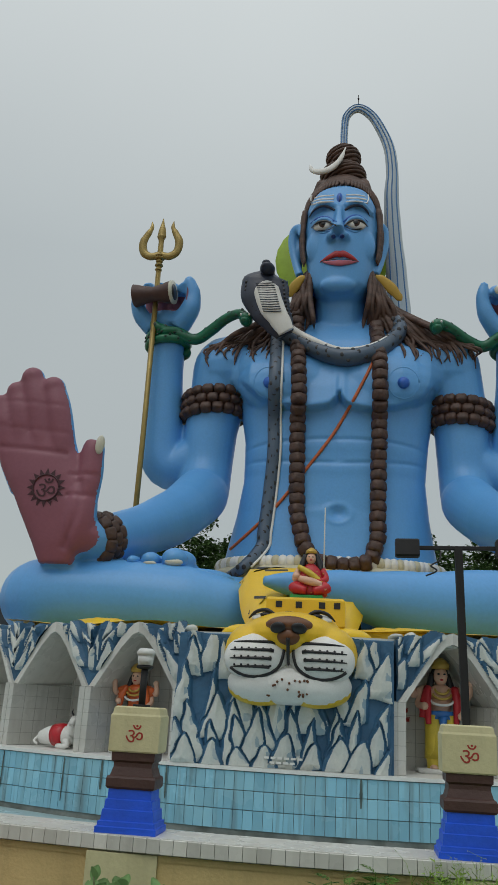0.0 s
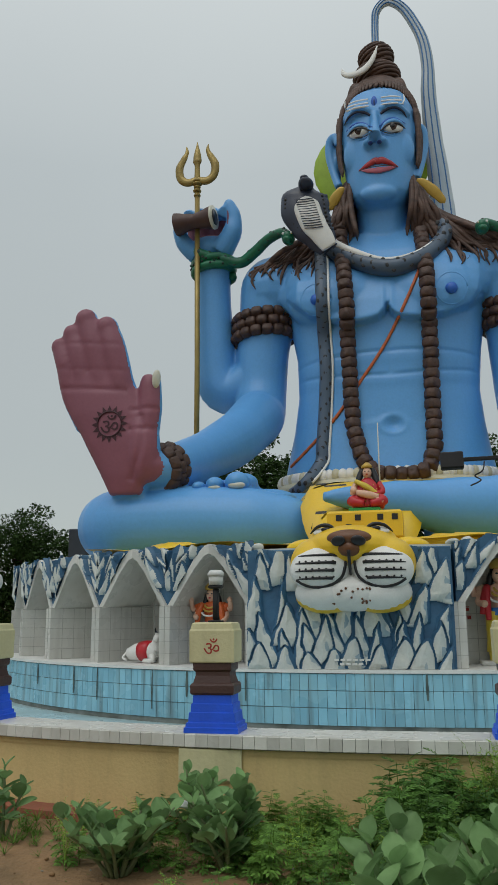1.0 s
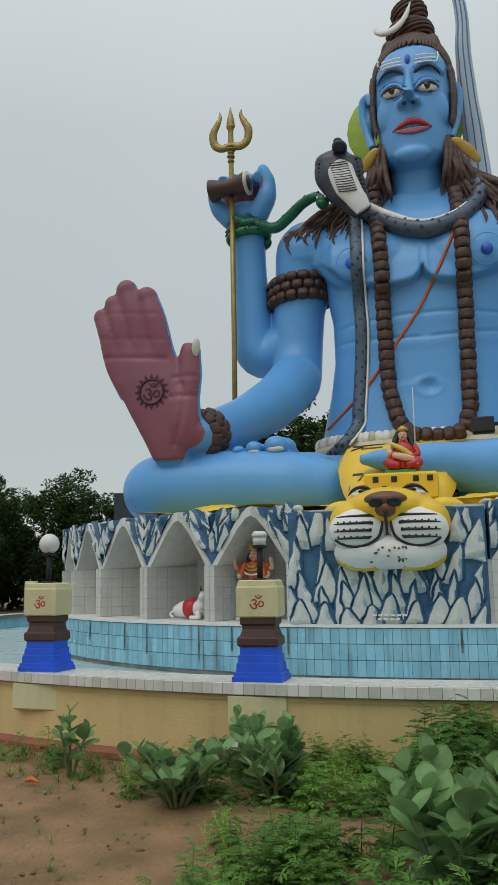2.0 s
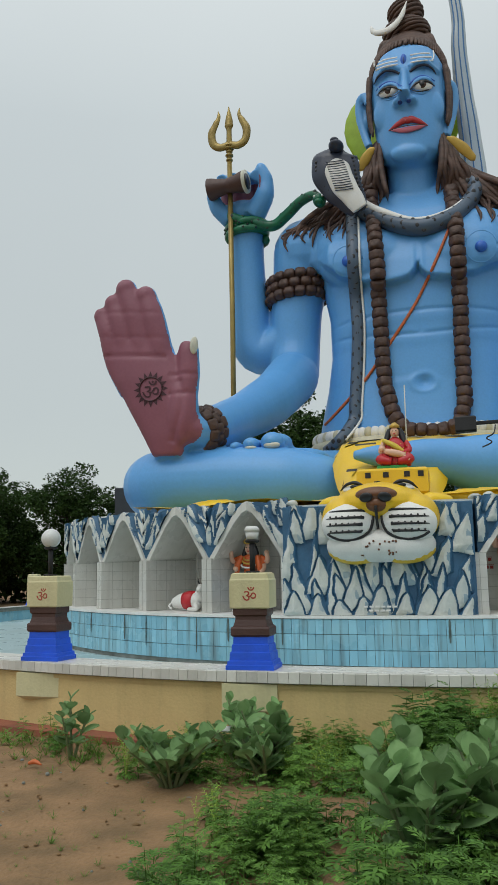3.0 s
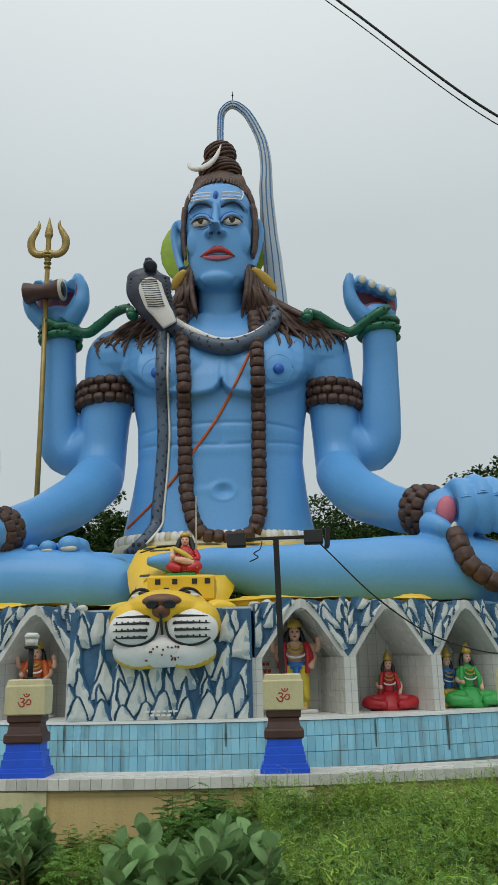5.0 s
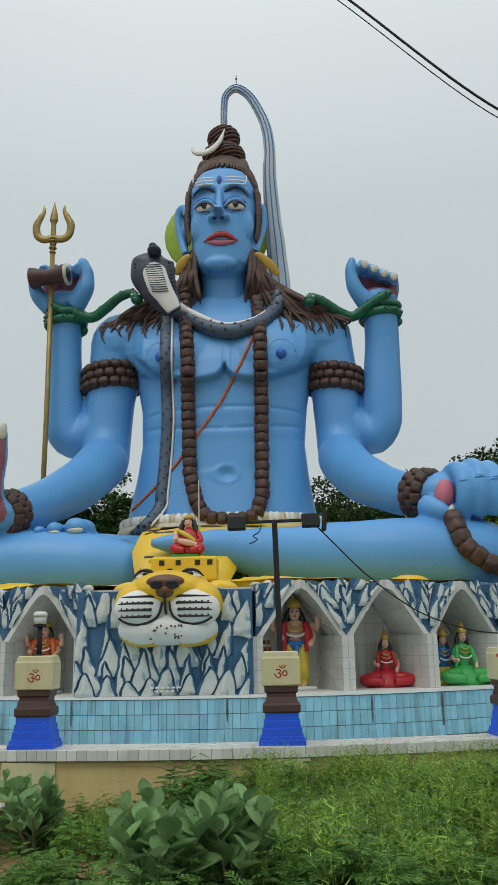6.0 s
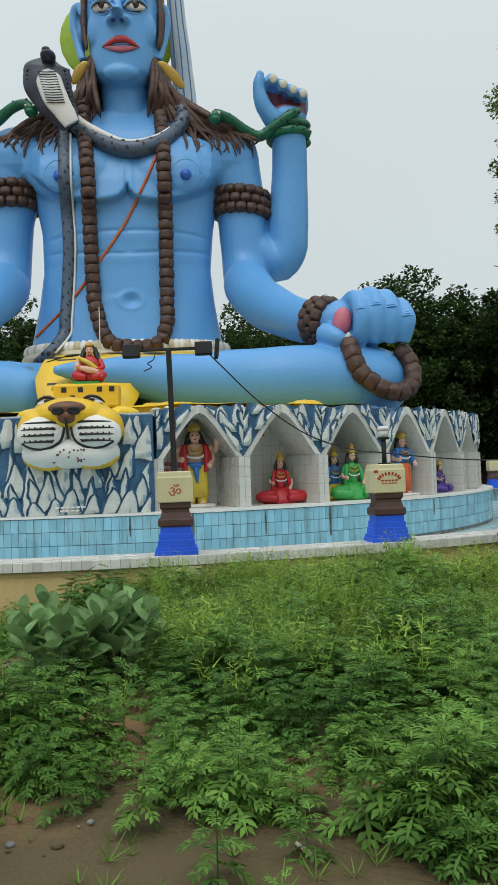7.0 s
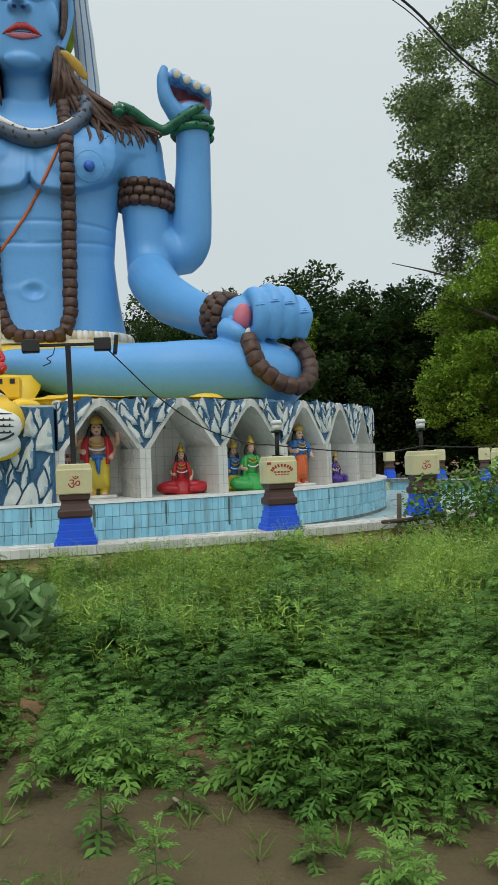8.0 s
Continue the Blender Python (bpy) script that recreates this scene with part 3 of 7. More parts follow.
def modelled(p):
    """Chest, belly folds and navel worked into the front of the trunk, and the lines of the open palm."""
    x, y, z = p
    if x < -3.4 and y < 5.45 and z > 3.6:
        # finger joints, the line under the fingers and the ball of the thumb
        lean = z + 0.1 * (x + 4.5)
        dent = 0.0
        if z > 4.9 and x < -3.95:
            dent = 0.022 * math.exp(-((lean - 5.1) / 0.035) ** 2) + 0.01 * math.exp(-((lean - 5.42) / 0.03) ** 2) + 0.01 * math.exp(-((lean - 5.85) / 0.03) ** 2)
        elif z < 4.9:
            dent = 0.03 * math.exp(-((x + 3.87 - 0.22 * math.sin(2.2 * (z - 3.6))) / 0.05) ** 2) if z < 4.65 else 0.0
        if x > -3.9 and z > 4.3:
            dent += 0.02 * math.exp(-((z - 4.72) / 0.03) ** 2) + 0.02 * math.exp(-((z - 4.4) / 0.03) ** 2)
        return (x, y + dent, z)
    u = abs(x - 0.01)
    if u > 2.25 or not 4.9 < z < 9.4 or not 9.8 < y < 11.3:
        return p
    edge = float(np.interp(u, [0, 0.06, 0.18, 0.4, 0.7, 1.2, 1.7, 2.05, 2.25], [8.08, 7.9, 7.76, 7.7, 7.68, 7.77, 7.95, 8.25, 8.5]))
    rise = min(1.0, max(0.0, (z - edge + 0.03) / 0.07))
    rise = rise * rise * (3 - 2 * rise)
    out = 0.24 * rise * max(0.0, 1 - max(0.0, z - edge - 0.1) / 1.2) * min(1.0, (2.25 - u) / 0.3)
    out -= 0.07 * math.exp(-(u / 0.05) ** 2) * min(1.0, max(0.0, (z - 7.85) / 0.2)) * min(1.0, max(0.0, (9.0 - z) / 0.7))
    fade = min(1.0, (2.25 - u) / 0.5)
    for fold in (7.06 - 0.03 * u * u, 6.52 + 0.05 * u):
        out -= 0.03 * math.exp(-((z - fold) / 0.035) ** 2) * fade
        out += 0.012 * math.exp(-((z - fold + 0.16) / 0.12) ** 2) * fade
    if 6.55 < z < edge:
        out -= 0.03 * math.exp(-(u / 0.12) ** 2)
    n = math.hypot((x - 0.03) / 0.17, (z - 5.42) / 0.13)
    out += 0.02 * math.exp(-((n - 1.5) / 0.45) ** 2) - 0.09 * math.exp(-n * n)
    return (x, y - out, z)


skin_v = [modelled(p) for p in skin_v]
tree_skin = BVHTree.FromPolygons(skin_v, skin_f)
# a camera position on its walk; surface details are placed to fit this view
CAMERA_EYE = Vector((1.2, -8.0, 1.5))


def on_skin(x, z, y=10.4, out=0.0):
    """The statue's surface behind a point of an upright plane, along the camera's line of sight."""
    d = (Vector((x, y, z)) - CAMERA_EYE).normalized()
    hit, normal, _, _ = tree_skin.ray_cast(CAMERA_EYE + d * 10.0, d, 16.0)
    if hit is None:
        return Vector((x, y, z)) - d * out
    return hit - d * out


idol = Shape()
skin_m = []
V3 = np.array(skin_v)
F4 = np.array([(*f, f[-1])[:4] if len(f) == 3 else f for f in skin_f])
fn = np.cross(V3[F4[:, 2]] - V3[F4[:, 0]], V3[F4[:, 3]] - V3[F4[:, 1]])
for _ in range(4):
    vn = np.zeros_like(V3)
    for k in range(4):
        np.add.at(vn, F4[:, k], fn)
    vn /= np.linalg.norm(vn, axis=1)[:, None] + 1e-9
    fn = vn[F4].mean(axis=1)
for f, nrm in zip(skin_f, fn):
    c = sum((Vector(skin_v[i]) for i in f), Vector()) / len(f)
    nrm = Vector(nrm).normalized()
    if c.x < -3.36 and c.y < 5.46 + 0.13 * max(0.0, 4.2 - c.z) and c.z > 3.4 and (nrm.y < -0.3 or nrm.x < 0):
        skin_m.append(PALM)
    elif -4.72 < c.x < -3.5 and 10.12 < c.z < 10.85 and c.y > 10.95 and nrm.y < -0.35:
        skin_m.append(PALM)
    elif -3.62 < c.x < -3.3 and c.z > 10.2 and nrm.x < -0.45:
        skin_m.append(PALM)
    elif 3.2 < c.x < 4.3 and 9.98 < c.z < 10.72 - 0.3 * (c.x - 3.3) and (c.y > 11.02 and nrm.y < -0.3 or nrm.z > 0.6):
        skin_m.append(PALM)
    else:
        skin_m.append(BLUE)
idol.add(skin_v, skin_f, BLUE)
idol.m = [idol.slot(m) for m in skin_m]


def laid(points, y=10.4, out=0.0, steps=6):
    """A line drawn on the skin through points of an upright plane."""
    fine, _ = smooth([Vector((x, 0, z)) for x, z in points], [1] * len(points), steps)
    return [on_skin(p.x, p.z, y, out) for p in fine]


def face_line(points, r, material, out=0.0, steps=5, flat=0.6, n=8):
    rr = [r] * len(points) if isinstance(r, (int, float)) else r
    _, rad = smooth([Vector((x, 0, z)) for x, z in points], rr, steps)
    idol.tube(laid(points, 10.9, out, steps), rad, material, n, flat)


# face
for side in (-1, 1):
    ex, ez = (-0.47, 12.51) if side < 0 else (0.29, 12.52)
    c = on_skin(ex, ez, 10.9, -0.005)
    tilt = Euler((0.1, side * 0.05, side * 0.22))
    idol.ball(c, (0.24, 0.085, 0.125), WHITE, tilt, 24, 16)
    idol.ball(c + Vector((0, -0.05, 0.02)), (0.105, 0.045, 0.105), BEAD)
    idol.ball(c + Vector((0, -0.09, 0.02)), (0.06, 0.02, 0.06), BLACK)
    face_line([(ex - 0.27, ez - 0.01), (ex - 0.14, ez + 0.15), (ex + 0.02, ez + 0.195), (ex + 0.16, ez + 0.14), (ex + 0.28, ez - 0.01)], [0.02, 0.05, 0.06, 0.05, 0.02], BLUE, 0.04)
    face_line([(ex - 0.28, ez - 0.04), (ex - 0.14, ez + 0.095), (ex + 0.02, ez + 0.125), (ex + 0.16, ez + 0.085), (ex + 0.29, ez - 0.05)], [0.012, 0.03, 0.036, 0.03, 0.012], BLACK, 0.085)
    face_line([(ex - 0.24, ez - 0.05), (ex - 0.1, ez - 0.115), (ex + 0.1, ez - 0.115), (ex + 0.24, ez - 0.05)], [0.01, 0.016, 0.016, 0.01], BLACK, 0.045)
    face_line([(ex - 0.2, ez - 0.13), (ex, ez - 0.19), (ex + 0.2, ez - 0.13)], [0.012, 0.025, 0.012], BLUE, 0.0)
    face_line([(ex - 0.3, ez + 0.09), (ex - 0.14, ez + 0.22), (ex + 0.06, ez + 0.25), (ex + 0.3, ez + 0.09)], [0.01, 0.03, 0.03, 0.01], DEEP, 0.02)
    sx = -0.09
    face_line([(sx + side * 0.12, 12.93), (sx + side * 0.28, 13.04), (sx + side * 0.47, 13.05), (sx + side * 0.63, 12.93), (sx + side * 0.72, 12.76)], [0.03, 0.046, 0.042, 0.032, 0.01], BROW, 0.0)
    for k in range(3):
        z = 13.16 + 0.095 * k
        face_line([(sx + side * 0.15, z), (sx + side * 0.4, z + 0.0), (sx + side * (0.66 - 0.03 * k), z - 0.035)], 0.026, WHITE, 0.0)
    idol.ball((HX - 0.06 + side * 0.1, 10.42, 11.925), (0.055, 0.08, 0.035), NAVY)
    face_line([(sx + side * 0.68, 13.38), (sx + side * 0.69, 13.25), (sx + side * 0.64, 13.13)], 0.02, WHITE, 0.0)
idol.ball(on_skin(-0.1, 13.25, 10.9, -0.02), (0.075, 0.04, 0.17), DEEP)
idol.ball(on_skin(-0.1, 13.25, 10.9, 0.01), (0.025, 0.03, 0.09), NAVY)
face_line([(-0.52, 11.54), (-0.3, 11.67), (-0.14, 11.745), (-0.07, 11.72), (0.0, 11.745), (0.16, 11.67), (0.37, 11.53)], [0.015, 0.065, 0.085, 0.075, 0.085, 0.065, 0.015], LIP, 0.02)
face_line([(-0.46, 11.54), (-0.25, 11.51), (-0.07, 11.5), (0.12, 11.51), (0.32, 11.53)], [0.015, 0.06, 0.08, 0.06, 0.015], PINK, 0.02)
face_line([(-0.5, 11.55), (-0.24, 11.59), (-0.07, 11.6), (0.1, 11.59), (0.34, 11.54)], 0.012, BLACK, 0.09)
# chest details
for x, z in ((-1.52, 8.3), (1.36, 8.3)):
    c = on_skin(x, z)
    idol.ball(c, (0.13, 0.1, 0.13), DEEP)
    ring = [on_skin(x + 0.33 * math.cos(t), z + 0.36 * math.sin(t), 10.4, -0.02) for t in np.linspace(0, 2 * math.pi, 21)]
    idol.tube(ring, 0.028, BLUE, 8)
# hair cap, hairline locks and bun
idol.ball((HX, 11.95, 12.75), (0.95, 0.95, 1.28), HAIR, None, 30, 20)
idol.loft([(13.0, HX, 11.95, 0.93, 0.8), (13.5, HX, 11.9, 0.92, 0.8), (13.9, HX, 11.9, 0.85, 0.76), (14.2, HX, 11.93, 0.7, 0.62), (14.42, HX, 11.98, 0.5, 0.46)], HAIR, 36)
for k in range(37):
    t = math.pi * (k / 36)
    c_, s_ = math.cos(t), math.sin(t)
    a = Vector((HX + 0.88 * math.copysign(abs(c_) ** 0.75, c_), 10.98 + 0.3 * abs(c_), 13.0 + 0.72 * s_ ** 0.75 - 0.22 * abs(c_) ** 3))
    b = Vector((HX + 0.86 * math.copysign(abs(c_) ** 0.85, c_), 11.4, 13.25 + 0.72 * s_))
    idol.tube([a, (a + b) / 2 + Vector((0.02, -0.03, 0.08)), b, (HX + 0.74 * c_, 11.5, 13.55 + 0.5 * s_), (HX + 0.6 * c_, 11.62, 14.22), (HX + 0.4 * c_, 11.8, 14.42)], [0.03, 0.06, 0.07, 0.065, 0.06, 0.04], HAIR, 8, steps=4)
for side in (-1, 1):
    for k in range(3):
        x = HX + side * (0.885 + 0.02 * k)
        idol.tube([(x, 11.16 + 0.1 * k, 13.1), (x + side * 0.03, 11.12 + 0.1 * k, 12.5), (x + side * 0.005, 11.08 + 0.1 * k, 11.95), (x - side * 0.06, 11.0 + 0.08 * k, 11.6)], [0.07, 0.065, 0.05, 0.02], HAIR, 8, steps=4)
for cz, rx, rz, turns_ in ((14.66, 0.56, 0.32, 7), (15.2, 0.42, 0.37, 6)):
    idol.ball((HX, 12.0, cz), (rx, rx * 0.95, rz), HAIR, None, 30, 20)
    for k in range(turns_):
        z0 = cz - rz * 0.8 + 1.5 * rz * k / (turns_ - 1)
        path = []
        for t in np.linspace(0.85 * math.pi, 2.15 * math.pi, 16):
            z = z0 + 0.45 * rz * math.cos(t)
            flat = math.sqrt(max(0.06, 1 - min(1.0, ((z - cz) / rz) ** 2)))
            path.append((HX + rx * flat * math.cos(t), 12.0 + rx * 0.95 * flat * math.sin(t), max(cz - rz, min(cz + rz, z))))
        idol.tube(path, 0.045, HAIR, 8)
# hair fanned out over the shoulders
rng = random.Random(4)
for side in (-1, 1):
    for k in range(46):
        u = k / 45
        lift, fat = rng.uniform(0.0, 0.1), rng.uniform(0.6, 1.25)
        x1 = HX + side * (1.5 + 1.5 * u) + rng.uniform(-0.1, 0.1)
        z1 = 9.3 - 0.16 * u + rng.uniform(-0.34, 0.26)
        wave = rng.uniform(-0.09, 0.09)
        start = Vector((HX + side * (0.78 + 0.12 * u), 11.5 + 0.25 * u, 11.3))
        mid1 = Vector((HX + side * (0.84 + 0.3 * u + lift), 11.25 + 0.3 * u, 10.5 + 0.1 * u + lift))
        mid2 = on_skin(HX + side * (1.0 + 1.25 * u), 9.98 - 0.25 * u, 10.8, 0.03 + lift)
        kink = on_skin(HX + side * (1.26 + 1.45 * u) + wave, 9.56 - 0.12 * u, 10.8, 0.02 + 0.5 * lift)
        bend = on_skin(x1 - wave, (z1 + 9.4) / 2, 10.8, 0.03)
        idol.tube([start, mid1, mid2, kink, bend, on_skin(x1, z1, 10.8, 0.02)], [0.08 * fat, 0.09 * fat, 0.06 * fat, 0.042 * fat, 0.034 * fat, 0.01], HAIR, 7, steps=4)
    for k in range(11):
        u = k / 10
        d_ = 0.09 * (k % 2)
        w = 0.05 * math.sin(11 * u)
        idol.tube([(HX + side * (0.66 + 0.2 * u), 11.1 + 0.3 * u + d_, 11.5), (HX + side * (0.7 + 0.26 * u) + w, 10.95 + 0.2 * u + d_, 10.95), (HX + side * (0.66 + 0.5 * u) - w, 10.85 + 0.2 * u + d_, 10.45), on_skin(HX + side * (0.58 + 0.75 * u) + w, 10.02 - 0.05 * u, 10.8, 0.05), on_skin(HX + side * (0.55 + 0.95 * u), 9.8 - 0.1 * u + 0.1 * math.sin(17 * u), 10.8, 0.01)], [0.055, 0.075, 0.07, 0.055, 0.012], HAIR, 7, steps=5)
    idol.ball((HX + side * 0.84, 11.75, 10.8), (0.3, 0.5, 0.75), HAIR)
# toes of the tucked foot
for x, z, r in ((-2.3, 3.6, 0.2), (-2.66, 3.57, 0.15), (-2.92, 3.54, 0.11)):
    idol.ball((x, 5.98, z), (r, 0.24, r * 0.85), BLUE, None, 20, 14)
    idol.ball((x + 0.02, 5.82, z - 0.07), (r * 0.7, 0.08, r * 0.3), NAIL, None, 14, 10)
# crescent, earrings, nails, waistband
arc = [(-0.86, 14.66), (-0.8, 14.46), (-0.62, 14.38), (-0.36, 14.46), (-0.12, 14.74), (0.02, 15.16)]
idol.tube([(x, 11.45 - 0.1 * k * (5 - k) / 6, z) for k, (x, z) in enumerate(arc)], [0.02, 0.07, 0.1, 0.1, 0.07, 0.015], WHITE, 10, 0.6, steps=4)
for side, a, b in ((-1, (-0.86, 11.2), (-1.24, 10.72)), (1, (0.78, 11.2), (1.37, 10.6))):
    p, q = Vector((a[0], 10.95, a[1])), Vector((b[0], 11.05, b[1]))
    sag = Vector((0, 0, 0.07))
    idol.tube([p, p.lerp(q, 0.25) + sag, p.lerp(q, 0.6) + sag, p.lerp(q, 0.9) + sag * 0.4, q], [0.03, 0.09, 0.125, 0.09, 0.015], GOLD, 14, 0.3, up=(0.3 * side, 1, 0), steps=4)
idol.ball((-3.46, 5.37, 5.2), (0.075, 0.05, 0.15), NAIL, Euler((0.1, 0.05, 0.9)))
for k in range(4):
    idol.ball((3.5 + 0.235 * k, 10.8, 10.72 - 0.13 * k + (0.03 if k == 3 else 0)), (0.1, 0.05, 0.11), NAIL)
idol.ball((4.05, 5.6, 3.68), (0.05, 0.04, 0.1), NAIL, Euler((0, 0.3, 0)))
for k in range(4):
    for j in range(3):
        zz = (4.44, 4.5, 4.46, 4.3)[k] - 0.2 - 0.035 * j
        idol.tube([(4.22 + 0.265 * k, 5.66 - 0.03 * j, zz), (4.32 + 0.265 * k, 5.6 - 0.03 * j, zz + 0.012), (4.42 + 0.265 * k, 5.66 - 0.03 * j, zz)], 0.012, BLUE, 6, steps=3)
for k in range(96):
    t = 2 * math.pi * k / 96
    c_, s_ = (math.copysign(abs(f) ** 0.85, f) for f in (math.cos(t), math.sin(t)))
    idol.ball((-0.15 + 2.34 * c_, 11.4 + 1.26 * s_, 4.36), (0.11, 0.09, 0.14), WHITE if k % 3 else CREAM, None, 8, 6)
idol.tube([(-0.15 + 2.34 * math.copysign(abs(math.cos(t)) ** 0.85, math.cos(t)), 11.4 + 1.26 * math.copysign(abs(math.sin(t)) ** 0.85, math.sin(t)), 4.15) for t in np.linspace(0, 2 * math.pi, 73)], 0.15, CREAM, 10)
idol.ball((4.02, 5.9, 4.0), (0.17, 0.16, 0.27), PINK, Euler((0, 0.15, 0)), 24, 16)
# green disc behind the head
idol.ball((-0.3, 12.75, 12.7), (1.48, 0.12, 1.28), LIME, None, 32, 12)
def lettering(body, size):
    """The outlines of a word as flat vertices and faces, centred."""
    cu = bpy.data.curves.new("word", "FONT")
    cu.body, cu.size, cu.align_x, cu.align_y = body, size, "CENTER", "CENTER"
    ob = new("word", cu)
    ev = ob.evaluated_get(bpy.context.evaluated_depsgraph_get())
    me = ev.to_mesh()
    v, f = [tuple(p.co)[:2] for p in me.vertices], [tuple(p.vertices) for p in me.polygons]
    ev.to_mesh_clear()
    bpy.data.objects.remove(ob)
    bpy.data.curves.remove(cu)
    mx, my = (max(p[k] for p in v) + min(p[k] for p in v) for k in (0, 1))
    return [(x - mx / 2, y - my / 2) for x, y in v], f


EMBLEM = mat("dark maroon emblem paint", (0.045, 0.008, 0.015), 0.5)


def on_palm(u, w):
    """A point of the palm's painted emblem, on the skin."""
    x, z = -4.2 + u, 4.5 + w
    hit = tree_skin.ray_cast(Vector((x, 4.0, z)), Vector((0, 1, 0)), 3.0)[0]
    return (hit or Vector((x, 5.3, z))) - Vector((0, 0.012, 0))


lv, lf = lettering("\u0950", 0.36)
idol.add([on_palm(x, y) for x, y in lv], lf, EMBLEM)
ring = [on_palm(0.2 * math.cos(t), 0.2 * math.sin(t)) for t in np.linspace(0, 2 * math.pi, 41)]
idol.tube(ring, 0.012, EMBLEM, 6)
for k in range(16):
    t = 2 * math.pi * k / 16
    q = [on_palm(r * math.cos(t + d), r * math.sin(t + d)) for r, d in ((0.215, -0.17), (0.305, 0.0), (0.215, 0.17))]
    idol.add(q, [(0, 1, 2)], EMBLEM)
statue = thing("seated_statue", "colossal blue painted statue seated cross-legged on the platform", "statue", shape=idol)

# ---- things worn and held by the statue ----
bead_shape = Shape()
bead_shape.ball((0, 0, 0), (1, 1, 1), BEAD, None, 24, 10)
bead_shape.v = [(v[0] * k, v[1] * k, v[2]) for v in bead_shape.v for k in ((1 - min(0.9999, abs(v[2])) ** 4) ** 0.25 / max(0.05, math.sqrt(max(0.0, 1 - v[2] ** 2))),)]
bead_shape.v = [tuple(Vector(v) * (1 + 0.07 * math.cos(5 * math.atan2(v[1], v[0])) * (1 - v[2] ** 2) + 0.08 * noise.noise(Vector(v) * 2.6))) for v in bead_shape.v]
BEAD_MESH = bead_shape.mesh("bead")


def string_of(path, r, pitch, parent, squash=0.8, steps=10):
    """Beads along a path, each turned to it."""
    pts, _ = smooth([Vector(p) for p in path], [1] * len(path), steps)
    left, count = 0.0, 0
    for a, b in zip(pts, pts[1:]):
        d = b - a
        while left < d.length:
            q = d.to_track_quat("Z", "Y") @ Euler((0, 0, 0.7 * count)).to_quaternion()
            part("bead", BEAD_MESH, parent, m=Matrix.LocRotScale(a + d.normalized() * left, q, (r, r, r * squash)))
            left += pitch
            count += 1
        left -= d.length


garland = thing("bead_garland", "long brown garland of large ridged beads over the chest", "garland")
gl = [(-0.93, 9.95), (-0.93, 9.62), (-0.87, 8.17), (-0.85, 6.78), (-0.81, 5.43), (-0.66, 4.72), (-0.4, 4.36), (0.22, 4.28), (0.68, 4.38), (0.83, 4.92), (0.85, 6.18), (0.87, 7.55), (0.86, 8.83), (0.81, 9.85)]
gp = []
for k in range(len(gl) - 1):
    for j in range(4):
        x, z = (gl[k][c] * (1 - j / 4) + gl[k + 1][c] * j / 4 for c in (0, 1))
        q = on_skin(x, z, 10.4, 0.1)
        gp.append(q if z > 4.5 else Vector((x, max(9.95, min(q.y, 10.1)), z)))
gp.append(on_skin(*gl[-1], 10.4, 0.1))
string_of(gp, 0.168, 0.225, garland, 0.72, 2)
for (cx, cy, cz), r, tilt in (((-2.88, 11.5, 8.1), 0.66, 0.05), ((2.68, 11.5, 7.9), 0.62, -0.05)):
    armlet = thing("bead_armlet", "brown armlet of three rows of beads round the upper arm", "armlet", group="bead bands")
    for row in (-1, 0, 1):
        n = 17
        for k in range(n):
            t = 2 * math.pi * (k + 0.5 * (row % 2)) / n
            p = Vector((cx + r * math.cos(t) + row * tilt * 0.2, cy + r * math.sin(t), cz + row * 0.215 + tilt * math.cos(t)))
            part("bead", BEAD_MESH, armlet, m=Matrix.LocRotScale(p, Euler((0, math.pi / 2, t + math.pi / 2)).to_quaternion(), (0.125, 0.14, 0.125)))
for centre, axis, r in (((-3.5, 5.92, 3.86), Vector((-0.3, -1, -0.3)), 0.31), ((3.76, 6.44, 4.11), Vector((0.62, -0.75, -0.18)), 0.36)):
    band = thing("bead_wristlet", "brown wristlet of three rows of beads", "wristlet", group="bead bands")
    q = axis.to_track_quat("Z", "Y")
    for row in (-1, 0, 1):
        for k in range(12):
            t = 2 * math.pi * (k + 0.5 * (row % 2)) / 12
            p = Vector(centre) + q @ Vector((r * math.cos(t), r * math.sin(t), row * 0.14))
            part("bead", BEAD_MESH, band, m=Matrix.LocRotScale(p, q @ Euler((math.pi / 2, 0, t)).to_quaternion(), (0.11, 0.11, 0.1)))
rosary = thing("prayer_beads", "brown loop of large beads hanging from the fist", "beads")
string_of([(4.08, 5.62, 3.54), (4.12, 5.46, 3.3), (4.2, 5.4, 3.08), (4.4, 5.36, 2.88), (4.64, 5.38, 2.74), (4.9, 5.45, 2.71), (5.12, 5.6, 2.85), (5.2, 5.75, 3.05), (5.17, 5.85, 3.3), (5.04, 5.95, 3.5)], 0.155, 0.2, rosary, 0.82)

# sacred cord
s = Shape()
cord = [(0.80, 8.97), (0.45, 8.2), (-0.04, 7.23), (-0.64, 6.36), (-1.16, 5.64), (-1.65, 5.1), (-2.13, 4.62)]
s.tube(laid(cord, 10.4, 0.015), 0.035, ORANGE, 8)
thing("cord", "thin orange cord slung across the blue chest", "cord", shape=s)


